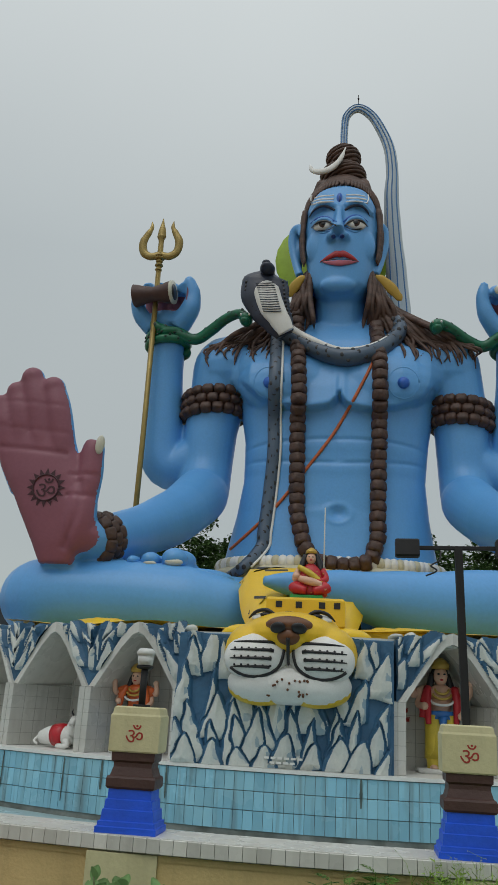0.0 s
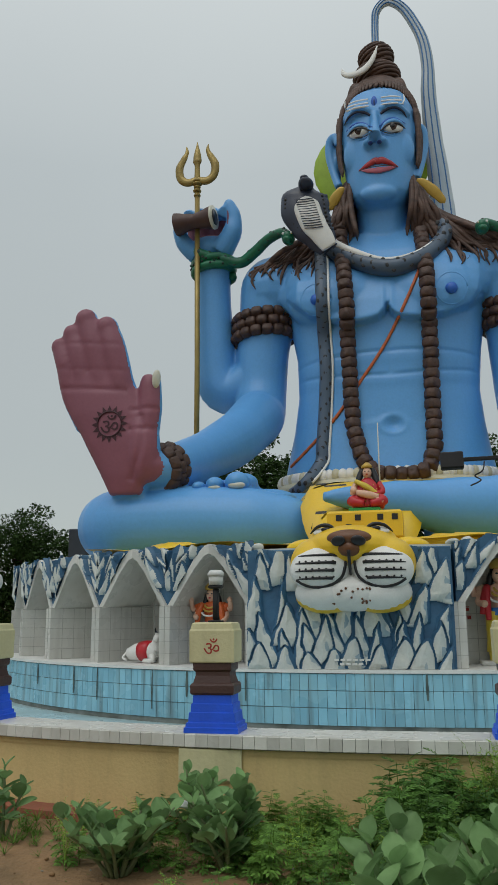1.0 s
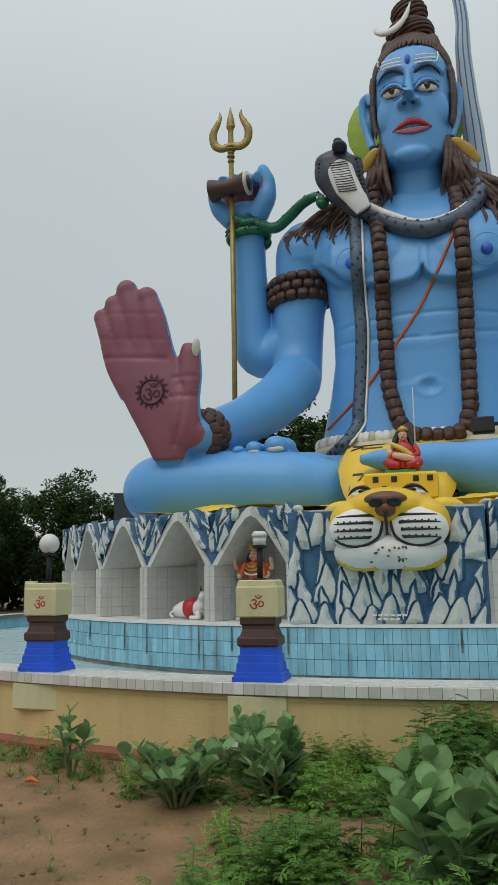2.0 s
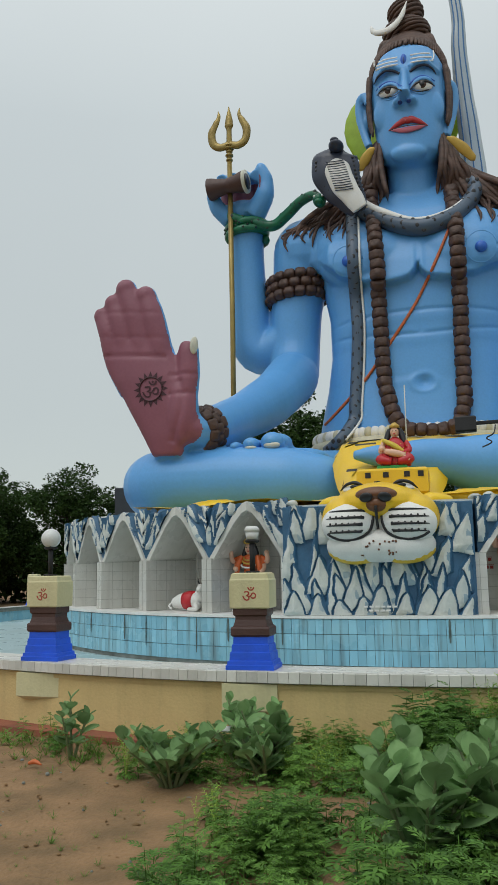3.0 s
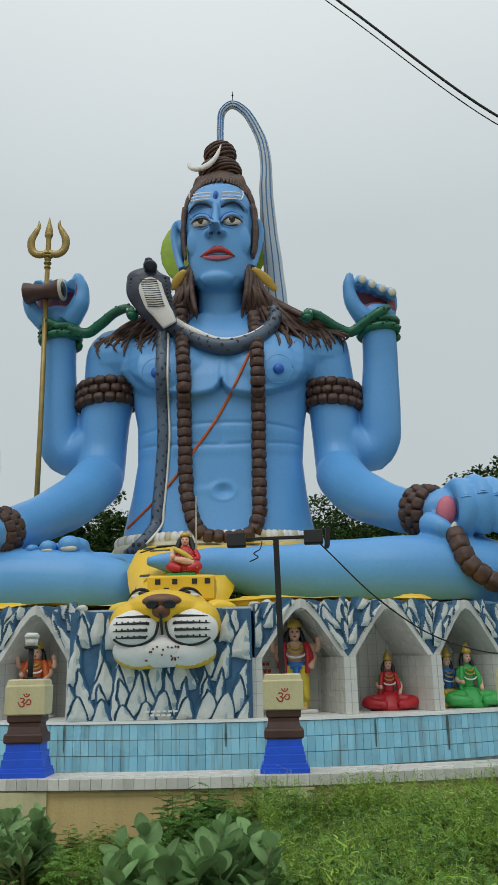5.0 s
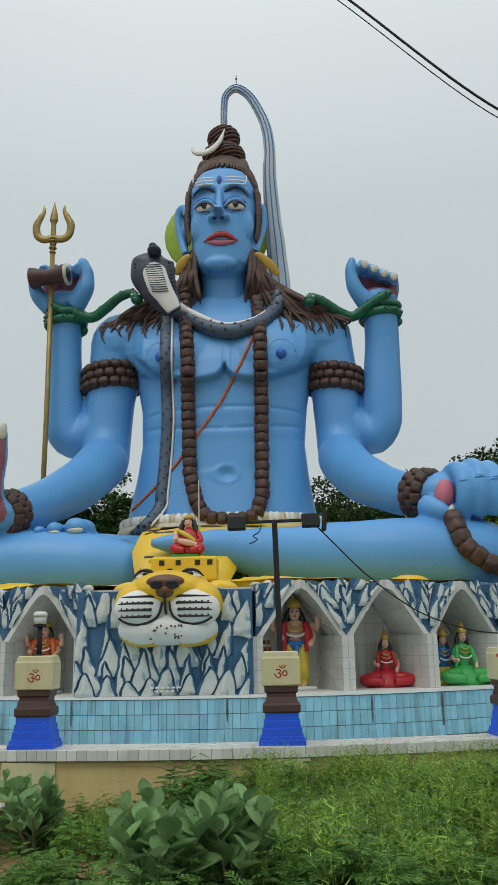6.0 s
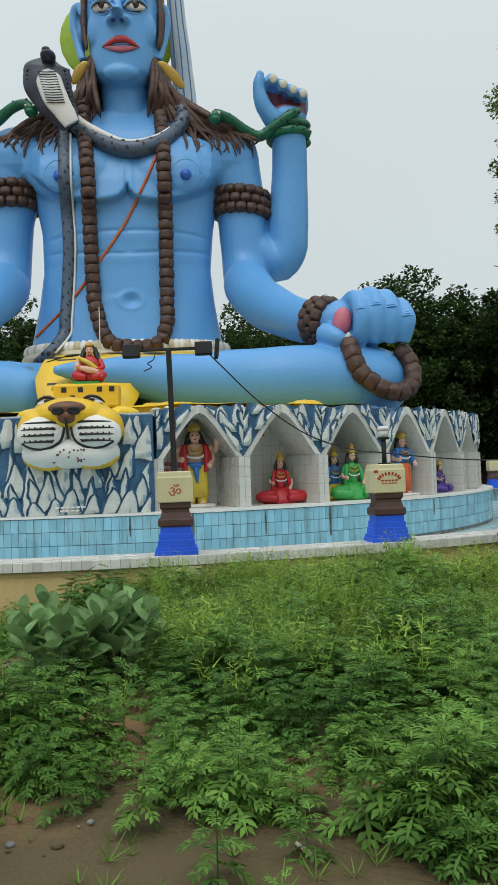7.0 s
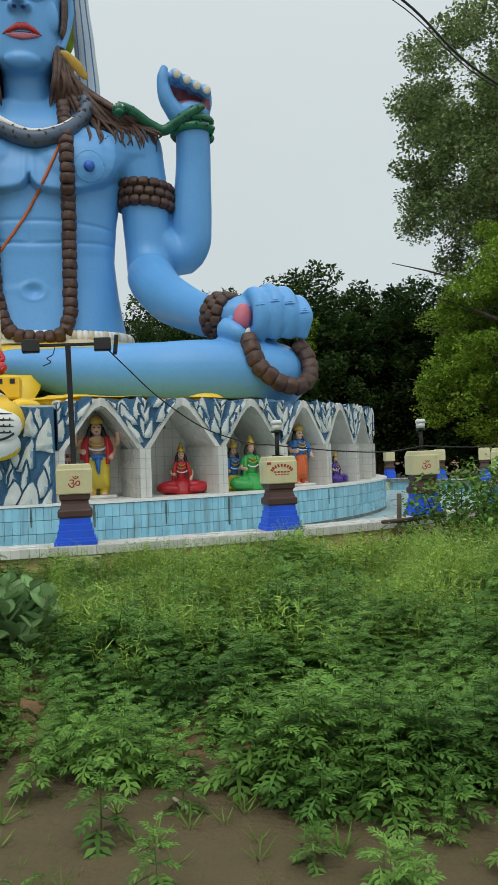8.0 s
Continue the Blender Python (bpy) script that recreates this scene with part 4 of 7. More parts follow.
def spots(shape, path, radius, material, every, seed, size=0.06, flat=0.96):
    """Small dark patches laid over the front of a tube."""
    r = random.Random(seed)
    pts, _ = smooth([Vector(p) for p in path], [1] * len(path), 12)
    run, k = 0.0, 0
    for a, b in zip(pts, pts[1:]):
        run += (b - a).length
        if run > every:
            run = 0
            d = (b - a).normalized()
            side = d.cross(Vector((0, 1, 0))).normalized()
            k += 1
            off = (-0.5, 0.5, 0.05)[k % 3] * radius + r.uniform(-0.1, 0.1) * radius
            dep = math.sqrt(max(0.05, 1 - (off / radius) ** 2)) * radius
            shape.ball(a + side * off + Vector((0, -dep * flat, 0)), (size, size * 0.16, size * 1.15), material, None, 8, 6)


# cobra
cobra = thing("cobra_figure", "slate grey cobra figure draped round the statue's neck", "snake")
s = Shape()
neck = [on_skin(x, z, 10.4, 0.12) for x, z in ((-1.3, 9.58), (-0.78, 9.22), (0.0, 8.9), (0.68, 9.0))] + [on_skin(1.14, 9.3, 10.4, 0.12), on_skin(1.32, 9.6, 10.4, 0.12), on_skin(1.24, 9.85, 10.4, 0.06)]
s.tube(neck, [0.2, 0.19, 0.2, 0.2, 0.19, 0.17, 0.12], SNAKE_LIGHT, 14, steps=6)
spots(s, neck, 0.2, BLACK, 0.075, 1, 0.048)
part("neck_coil", s, cobra)
s = Shape()
s.tube([p + Vector((0, -0.08, 0.15)) for p in neck[:-2]], [0.13, 0.095, 0.06, 0.045, 0.02], WHITE, 10, steps=6)
part("belly_line", s, cobra, "white belly stripe")
hood = [(-1.2, 10.25, 9.38), (-1.36, 10.22, 9.66), (-1.55, 10.2, 9.98), (-1.68, 10.2, 10.36), (-1.7, 10.22, 10.68), (-1.66, 10.2, 10.9)]
s = Shape()
s.tube(hood, [0.22, 0.34, 0.46, 0.55, 0.52, 0.18], SNAKE, 24, 0.34, up=(0, 1, 0), steps=6)
for k in range(9):
    z = 9.8 + 0.1 * k
    cx = float(np.interp(z, [p[2] for p in hood], [p[0] for p in hood]))
    w = float(np.interp(z, [p[2] for p in hood], [0.22, 0.34, 0.46, 0.55, 0.52, 0.18]))
    for q in (-1, 1):
        s.ball((cx + q * w * 0.78, 10.105, z), (0.035, 0.03, 0.04), BLACK, None, 8, 6)
        s.tube([(cx + q * w * 0.9, 10.15, z), (cx + q * w * 0.96, 10.16, z + 0.05)], 0.012, SNAKE_LIGHT, 6)
part("hood", s, cobra, "dark spread hood")
s = Shape()
s.tube([(x + 0.04, y - 0.13, z) for x, y, z in hood[:5]], [0.18, 0.23, 0.28, 0.3, 0.1], WHITE, 16, 0.3, up=(0, 1, 0), steps=6)
part("hood_belly", s, cobra, "white ribbed belly")
s = Shape()
for k in range(13):
    z = 9.82 + 0.058 * k
    s.tube([(-1.6 - 0.28 * (z - 10.15) - 0.17, 10.0, z), (-1.57 - 0.28 * (z - 10.15), 9.98, z - 0.02), (-1.54 - 0.28 * (z - 10.15) + 0.17, 10.0, z)], 0.011, SNAKE, 6)
part("hood_rib", s, cobra, "grey rib lines")
s = Shape()
s.ball((-1.63, 10.02, 10.87), (0.17, 0.27, 0.12), SNAKE)
s.ball((-1.65, 9.9, 10.95), (0.1, 0.12, 0.07), SNAKE)
part("head", s, cobra)
s = Shape()
tail = [(-1.38, 9.45), (-1.40, 8.19), (-1.34, 6.79), (-1.42, 5.45), (-1.51, 4.66), (-1.80, 4.22), (-2.1, 4.1)]
tp = laid([(-1.42, 9.7)] + tail[:5], 10.4, 0.06, 4)[::2] + [Vector((-1.8, 10.05, 4.2)), Vector((-2.15, 10.3, 4.05))]
s.tube(tp, [0.14] * (len(tp) - 2) + [0.12, 0.08], SNAKE_LIGHT, 12, 0.6, up=(0, 1, 0), steps=4)
spots(s, tp, 0.13, BLACK, 0.09, 2, 0.046, 0.58)
part("tail", s, cobra, "blue grey tail with dark spots")
s = Shape()
s.tube([p + Vector((0.15, -0.02, 0)) for p in tp[:-1]], 0.028, WHITE, 8, steps=4)
part("tail_edge", s, cobra, "white edge line")

# green snakes from wrist to shoulder
for path, head, coil in (([(-4.35, 10.85, 10.0), (-4.25, 10.78, 9.84), (-3.8, 10.9, 9.72), (-3.35, 11.0, 9.62), (-2.98, 10.9, 9.8), (-2.62, 10.72, 10.0), (-2.28, 10.5, 10.02), (-2.14, 10.42, 9.92)], (-2.1, 10.36, 9.8), (-4.05, 11.25, 9.42)),
                         ([(4.1, 10.85, 9.98), (3.85, 10.78, 9.82), (3.5, 10.9, 9.62), (3.15, 11.0, 9.42), (2.8, 10.92, 9.52), (2.45, 10.72, 9.7), (2.18, 10.5, 9.74), (2.1, 10.42, 9.68)], (2.07, 10.36, 9.6), (3.87, 11.3, 9.38))):
    sn = thing("snake_figure", "green spotted snake figure coiled round the raised wrist", "snake", group="green snakes")
    s = Shape()
    s.tube(path, [0.08, 0.12, 0.12, 0.13, 0.13, 0.12, 0.11, 0.1], SNAKE_GREEN, 12, steps=6)
    spots(s, path, 0.12, SNAKE_SPOT, 0.1, 3, 0.04)
    part("body", s, sn)
    s = Shape()
    s.tube([(coil[0] + 0.45 * math.cos(t), coil[1] + 0.45 * math.sin(t), coil[2] + 0.03 * t) for t in np.linspace(0, 4 * math.pi, 49)], 0.105, SNAKE_GREEN, 10)
    for k in range(18):
        t = math.pi + math.pi * k / 17
        s.ball((coil[0] + 0.54 * math.cos(t), coil[1] + 0.54 * math.sin(t), coil[2] + 0.15 + 0.06 * (k % 3)), 0.034, SNAKE_SPOT, None, 6, 5)
    part("coil", s, sn)
    s = Shape()
    s.ball(head, (0.15, 0.22, 0.15), SNAKE_GREEN)
    s.ball(Vector(head) + Vector((0, -0.12, -0.1)), (0.11, 0.14, 0.09), SNAKE_GREEN)
    for q in (-1, 1):
        s.ball(Vector(head) + Vector((q * 0.09, -0.17, 0.04)), 0.03, WHITE, None, 8, 6)
    part("head", s, sn)

# trident and drum
trident = thing("trident", "tall dull-gold trident standing behind the raised hand", "trident")
TX, TY = -4.32, 10.72
s = Shape()
s.tube([(TX + 0.0, TY, 2.34), (TX + 0.02, TY, 7.0), (TX, TY, 11.6)], 0.062, BRASS, 12)
part("shaft", s, trident)
s = Shape()
for z, r in ((11.3, 0.085), (11.42, 0.1), (11.52, 0.085), (11.6, 0.12), (11.68, 0.1)):
    s.ball((TX, TY, z), (r, r, 0.05), BRASS)
part("collar", s, trident)
s = Shape()
s.tube([(TX, TY, 11.65), (TX, TY, 12.05), (TX, TY, 12.2), (TX, TY, 12.3), (TX, TY, 12.7)], [0.075, 0.065, 0.11, 0.1, 0.012], BRASS, 12, 0.6, steps=4)
part("prong", s, trident)
for q in (-1, 1):
    s = Shape()
    s.tube([(TX, TY, 11.72), (TX + q * 0.22, TY, 11.66), (TX + q * 0.4, TY, 11.78), (TX + q * 0.44, TY, 12.05), (TX + q * 0.34, TY, 12.28), (TX + q * 0.26, TY, 12.45), (TX + q * 0.27, TY, 12.62)], [0.085, 0.1, 0.1, 0.1, 0.08, 0.05, 0.01], BRASS, 12, 0.6, steps=5)
    part("prong", s, trident)
drum_thing = thing("hand_drum", "dark brown hourglass hand drum held by the trident shaft", "drum")
ax = Vector((1.1, -0.12, 0.04)).normalized()
c0 = Vector((-4.34, 10.58, 10.58))
s = Shape()
s.tube([c0 + ax * d for d in (-0.46, -0.4, -0.16, 0.0, 0.16, 0.4, 0.46)], [0.27, 0.26, 0.2, 0.17, 0.2, 0.26, 0.27], BROWN, 18, steps=3)
part("body", s, drum_thing)
s = Shape()
s.tube([c0 + ax * 0.44, c0 + ax * 0.5], 0.275, NAIL, 18)
s.tube([c0 + ax * 0.495, c0 + ax * 0.506], 0.19, BLACK, 18)
part("drumhead", s, drum_thing, "grey drumhead")

# stream of water from the hair
stream = thing("water_stream", "sculpted grey-blue jet of water arching from the topknot", "sculpture")
sp = [(-0.04, 12.2, 15.4), (-0.04, 12.3, 16.4), (0.03, 12.3, 16.85), (0.32, 12.3, 17.06), (0.68, 12.3, 16.8), (0.97, 12.3, 16.25), (1.15, 12.3, 15.7), (1.22, 12.3, 15.0), (1.2, 12.3, 14.2), (1.25, 12.35, 13.1), (1.33, 12.4, 12.0), (1.38, 12.45, 11.0), (1.42, 12.4, 10.0), (1.45, 12.3, 9.2)]
sr = [0.1, 0.1, 0.11, 0.125, 0.13, 0.14, 0.15, 0.16, 0.19, 0.22, 0.26, 0.3, 0.32, 0.32]
s = Shape()
s.tube(sp, sr, STREAM, 20, 0.7, up=(0, 1, 0), steps=8)
part("jet", s, stream)
for off in (-0.62, 0.0, 0.62):
    s = Shape()
    pts, rad = smooth([Vector(p) for p in sp], sr, 8)
    line = []
    for k, p in enumerate(pts):
        d = (pts[min(k + 1, len(pts) - 1)] - pts[max(k - 1, 0)]).normalized()
        side = d.cross(Vector((0, 1, 0))).normalized()
        line.append(p + side * rad[k] * off - Vector((0, rad[k] * 0.7 * math.sqrt(1 - off * off), 0)))
    s.tube(line, 0.018, STREAM_LINE, 6)
    part("groove", s, stream, "blue painted line")
rod = Shape()
rod.tube([(0.32, 12.3, 17.1), (0.32, 12.3, 17.5)], 0.012, STEEL, 6)
rod.ball((0.32, 12.3, 17.38), 0.03, STEEL, None, 8, 6)
part("lightning_rod", rod, stream, "thin steel rod")

# ---- tiger skin, tiger head, small idol on it ----
s = Shape()
nx, ny = 44, 24
gv, q = [], random.Random(8)
for j in range(ny + 1):
    for i in range(nx + 1):
        x, y = -4.3 + 8.6 * i / nx, 3.75 + 3.4 * j / ny
        lim = 3.62 + 0.16 * x * x * 0.33 + 0.12 * math.sin(3.1 * x)
        y = max(y, lim + 0.25)
        gv.append((x, y, TOP + 0.07 + 0.13 * (0.5 + 0.5 * noise.noise((x * 1.3, y * 1.3, 2)))))
s.add(gv, [(j * (nx + 1) + i, j * (nx + 1) + i + 1, (j + 1) * (nx + 1) + i + 1, (j + 1) * (nx + 1) + i) for j in range(ny) for i in range(nx)], TIGER)
tiger_skin = thing("tiger_skin", "yellow black-patched tiger skin spread under the legs", "tiger skin")
part("spread", s, tiger_skin)
for x, y, w, dd in ((1.0, 4.55, 0.8, 0.5), (3.15, 4.85, 0.3, 0.35), (-2.9, 4.75, 0.45, 0.35)):
    f = Shape()
    f.ball((x, y, TOP + 0.1), (w, dd, 0.13), TIGER, None, 20, 12, 0.2)
    part("fold", f, tiger_skin, "yellow fold of skin")
s = Shape()
prof = [(4.2, 2.5), (4.7, 2.78), (5.1, 2.95), (5.35, 3.12), (5.55, 3.36), (6.2, 3.52), (7.2, 3.66), (8.5, 3.88), (9.7, 4.08), (10.35, 4.2)]
rows = []
for y, z in prof:
    f = (y - 4.2) / 6.1
    xl, xr = (-0.85 - 0.45 * min(1, f * 4) - 0.9 * max(0, f - 0.3), 0.35 + 0.3 * min(1, f * 3) + 1.9 * max(0, f - 0.3))
    rows.append([(xl + (xr - xl) * i / 14, y, z + 0.05 * math.sin(math.pi * i / 14) - (0.25 if i in (0, 14) else 0)) for i in range(15)])
s.add([p for r in rows for p in r], [(j * 15 + i, j * 15 + i + 1, (j + 1) * 15 + i + 1, (j + 1) * 15 + i) for j in range(len(rows) - 1) for i in range(14)], TIGER)
part("lap_fold", s, tiger_skin, "yellow fold rising to the waist")
strip_tree = BVHTree.FromPolygons(s.v, s.f)
for x, y, w, d, r in ((-0.95, 6.6, 0.42, 0.5, 0.1), (-1.2, 8.6, 0.5, 0.9, 0.3), (-0.7, 5.5, 0.3, 0.28, -0.2), (-1.05, 5.9, 0.2, 0.4, 0.4), (-0.9, 4.95, 0.16, 0.2, 0.1), (-0.2, 8.6, 0.6, 0.6, 0.1), (0.6, 8.2, 0.5, 0.5, 0.2), (-0.45, 4.8, 0.14, 0.16, 0), (0.1, 4.7, 0.14, 0.16, 0)):
    pts = []
    for u, v in ((-1, -0.7), (0.8, -1), (1, 0.8), (-0.8, 1)):
        px, py = x + u * w * 0.6 + r * v * w, y + v * d * 0.75
        hit = strip_tree.ray_cast(Vector((px, py, 9)), Vector((0, 0, -1)))[0]
        pts.append((hit or Vector((px, py, 3))) + Vector((0, -0.012, 0.02)))
    s = Shape()
    s.add(pts, [(0, 1, 2, 3)], BLACK)
    part("patch", s, tiger_skin, "black patch", soft=False)

LX = -0.29
tiger = thing("tiger_sculpture", "yellow sculpted tiger with white whiskered muzzle on the parapet", "sculpture")
clay = Shape()
clay.ball((LX, 3.45, 2.22), (0.68, 0.75, 0.3), TIGER)
clay.ball((LX, 3.05, 2.3), (0.52, 0.45, 0.26), TIGER)
clay.tube([(LX, 3.7, 2.3), (LX, 3.2, 2.38), (LX, 2.82, 2.36)], [0.26, 0.2, 0.15], TIGER, steps=4)
for q in (-1, 1):
    clay.ball((LX + q * 0.42, 3.05, 2.12), (0.3, 0.38, 0.3), TIGER)
    clay.ball((LX + q * 0.29, 3.12, 2.4), (0.22, 0.22, 0.12), TIGER)
    clay.ball((LX + q * 0.68, 3.75, 2.38), (0.22, 0.16, 0.09), TIGER, Euler((0, q * 0.15, q * 0.3)))
tv, tf = remeshed(clay, 0.025, 3)
s = Shape()
s.add(tv, tf, TIGER)
part("skull", s, tiger)
s = Shape()
for q in (-1, 1):
    s.ball((LX + q * 0.335, 2.88, 2.06), (0.36, 0.28, 0.265), WHITE, Euler((0, q * 0.12, q * -0.12)), 28, 18)
part("muzzle", s, tiger, "white muzzle")
muzzle_tree = BVHTree.FromPolygons(s.v, s.f)
s = Shape()
s.ball((LX, 2.98, 1.80), (0.56, 0.3, 0.22), WHITE, None, 28, 16)
for q in (-1, 1):
    s.ball((LX + q * 0.3, 2.98, 1.79), (0.36, 0.29, 0.22), WHITE, None, 24, 16)
part("chin", s, tiger, "white chin")
s = Shape()
for q in (-1, 1):
    s.ball((LX + q * 0.3, 3.01, 1.745), (0.355, 0.28, 0.185), TIGER, None, 24, 16)
part("chin_rim", s, tiger, "yellow rim under the chin")
s = Shape()
s.ball((LX, 2.7, 2.38), (0.25, 0.13, 0.095), TIGER_BROWN, None, 24, 16)
s.ball((LX, 2.68, 2.27), (0.14, 0.1, 0.1), TIGER_BROWN)
s.tube([(LX, 2.58, 2.24), (LX, 2.66, 2.1), (LX, 2.76, 1.98)], [0.02, 0.018, 0.014], BLACK, 8, steps=3)
for q in (-1, 1):
    s.ball((LX + q * 0.11, 2.585, 2.34), (0.085, 0.03, 0.06), BLACK, Euler((0.5, q * 0.2, q * 0.3)), 16, 12)
part("nose", s, tiger, "brown nose")


def on_muzzle(x, z):
    hit = muzzle_tree.ray_cast(Vector((x, 0, z)), Vector((0, 1, 0)))[0]
    return hit - Vector((0, 0.004, 0)) if hit else None


for q in (-1, 1):
    for k in range(4):
        s = Shape()
        z = 2.2 - 0.085 * k
        pts = [on_muzzle(LX + q * x, z - 0.02 * (x - 0.1) - 0.12 * max(0, 0.2 - x)) for x in np.linspace(0.13 + 0.02 * k, 0.62 - 0.03 * abs(k - 1.5), 9)]
        s.tube([p for p in pts if p], [0.02, 0.018, 0.017, 0.016, 0.015, 0.014, 0.012, 0.01, 0.006][:len([p for p in pts if p])], BLACK, 6)
        part("whisker", s, tiger, "black whisker line")
    s = Shape()
    edge = [on_muzzle(LX + q * x, z) for x, z in ((0.05, 2.16), (0.06, 2.05), (0.1, 1.95), (0.2, 1.88), (0.35, 1.845), (0.5, 1.87), (0.6, 1.93))]
    s.tube([p for p in edge if p], 0.02, BLACK, 6, steps=3)
    part("mouth_line", s, tiger, "black mouth line")
    s = Shape()
    for a in range(3):
        for b in range(6):
            p = on_muzzle(LX + q * (0.18 + 0.075 * b), 2.125 - 0.085 * a)
            if p:
                s.ball(p, 0.013, BLACK, None, 6, 4)
    tagged(part("freckles", s, tiger, "black dots"), kind="stuff")
    s = Shape()
    ez = 2.49
    s.ball((LX + q * 0.29, 2.99, ez), (0.15, 0.07, 0.045), WHITE, Euler((0.5, q * 0.12, 0)))
    s.tube([(LX + q * 0.12, 2.93, ez - 0.035), (LX + q * 0.25, 2.92, ez + 0.06), (LX + q * 0.38, 2.96, ez + 0.05), (LX + q * 0.47, 3.02, ez - 0.02)], [0.012, 0.022, 0.02, 0.008], BLACK, 8, steps=4)
    s.ball((LX + q * 0.27, 2.93, ez + 0.015), (0.07, 0.03, 0.03), BLACK)
    part("eye", s, tiger)
s = Shape()
dots = random.Random(3)
for k in range(34):
    x, z = dots.uniform(-0.48, 0.48), dots.uniform(1.66, 1.84)
    y = 2.98 - 0.3 * math.sqrt(max(0, 1 - (x / 0.56) ** 2 - ((z - 1.8) / 0.22) ** 2))
    s.ball((LX + x, y - 0.004, z), 0.014, TIGER_BROWN, None, 6, 4)
tagged(part("freckles", s, tiger, "brown dots"), kind="stuff")

ped = thing("idol_stand", "low yellow stand with black square patches on the tiger's brow", "stand")
s = Shape()
s.box((-0.2, 4.2, 2.66), (0.95, 0.5, 0.36), TIGER, None, 0.03)
part("base", s, ped, soft=False)
s = Shape()
s.box((-0.2, 4.2, 2.86), (0.4, 0.34, 0.05), GREEN, None, 0.01)
part("pad", s, ped, "green pad", soft=False)
# flat black plates on the stand's front, with no hole behind them
for x, z in ((-0.52, 2.75), (-0.28, 2.75), (0.0, 2.75), (0.18, 2.75), (-0.4, 2.63), (-0.1, 2.62)):
    s = Shape()
    s.box((x, 3.945, z), (0.075, 0.012, 0.075), BLACK, None, 0.002)
    part("opening", s, ped, "black square patch", soft=False)


def idol_figure(name, label, place, facing, height, top, bottom, seated=False, arms=2, crown=GOLD, sash=None):
    """A small painted idol, one plain mesh."""
    s, h = Shape(), height
    if seated:
        s.loft([(0.0, 0, 0, 0.34 * h, 0.22 * h), (0.03 * h, 0, 0, 0.36 * h, 0.24 * h), (0.09 * h, 0, -0.02 * h, 0.32 * h, 0.2 * h), (0.22 * h, 0, 0.03 * h, 0.19 * h, 0.15 * h), (0.3 * h, 0, 0.05 * h, 0.17 * h, 0.12 * h)], bottom, 24)
        for q in (-1, 1):
            s.tube([(q * 0.12 * h, -0.05 * h, 0.18 * h), (q * 0.4 * h, -0.12 * h, 0.13 * h), (q * 0.1 * h, -0.27 * h, 0.1 * h)], [0.1 * h, 0.1 * h, 0.06 * h], bottom, 10, steps=4)
        z0 = 0.26 * h
    else:
        s.box((0, 0, 0.02 * h), (0.42 * h, 0.3 * h, 0.04 * h), WHITE, None, 0.01)
        for q in (-1, 1):
            s.tube([(q * 0.07 * h, 0, 0.03 * h), (q * 0.075 * h, -0.01 * h, 0.25 * h), (q * 0.06 * h, 0, 0.48 * h)], [0.055 * h, 0.07 * h, 0.085 * h], bottom, 12, steps=4)
            s.ball((q * 0.075 * h, -0.04 * h, 0.05 * h), (0.035 * h, 0.07 * h, 0.025 * h), SKIN, None, 8, 6)
        s.loft([(0.12 * h, 0, 0, 0.15 * h, 0.09 * h), (0.3 * h, 0, 0, 0.14 * h, 0.09 * h), (0.5 * h, 0, 0, 0.11 * h, 0.08 * h)], bottom, 18)
        z0 = 0.47 * h
    u = (h - z0)
    s.loft([(z0, 0, 0.01 * h, 0.1 * h, 0.075 * h), (z0 + 0.15 * u, 0, 0.01 * h, 0.085 * h, 0.07 * h), (z0 + 0.38 * u, 0, 0.01 * h, 0.125 * h, 0.08 * h), (z0 + 0.47 * u, 0, 0.01 * h, 0.1 * h, 0.06 * h), (z0 + 0.52 * u, 0, 0.01 * h, 0.04 * h, 0.04 * h)], SKIN if sash else top, 20)
    if sash:
        s.tube([(-0.12 * h, -0.03 * h, z0 + 0.46 * u), (-0.13 * h, -0.08 * h, z0 + 0.2 * u), (-0.12 * h, -0.08 * h, z0 - 0.12 * u)], [0.035 * h, 0.035 * h, 0.025 * h], top, 8, steps=4)
        s.tube([(0.12 * h, -0.03 * h, z0 + 0.46 * u), (0.13 * h, -0.08 * h, z0 + 0.2 * u), (0.12 * h, -0.08 * h, z0 - 0.12 * u)], [0.035 * h, 0.035 * h, 0.025 * h], top, 8, steps=4)
        s.loft([(z0 - 0.02 * h, 0, 0, 0.125 * h, 0.1 * h), (z0 + 0.05 * h, 0, 0, 0.12 * h, 0.095 * h)], sash, 18)
        s.tube([(0, -0.1 * h, z0), (0.01 * h, -0.11 * h, z0 - 0.18 * h)], [0.04 * h, 0.015 * h], sash, 8)
    for q in (-1, 1):
        for k in range(arms // 2):
            e = 0.07 * h * k
            if k == 0:
                arm = [(q * 0.13 * h, 0.01 * h, z0 + 0.42 * u), (q * 0.2 * h, -0.02 * h, z0 + 0.2 * u), (q * 0.16 * h, -0.12 * h, z0 + (0.16 if q < 0 else 0.02) * u)]
            else:
                arm = [(q * 0.13 * h, 0.03 * h, z0 + 0.43 * u), (q * 0.24 * h, 0.0, z0 + 0.34 * u), (q * 0.25 * h, -0.05 * h, z0 + 0.55 * u)]
            s.tube(arm, [0.04 * h, 0.034 * h, 0.028 * h], SKIN, 8, steps=4)
            s.ball(arm[-1], 0.035 * h, SKIN, None, 8, 6)
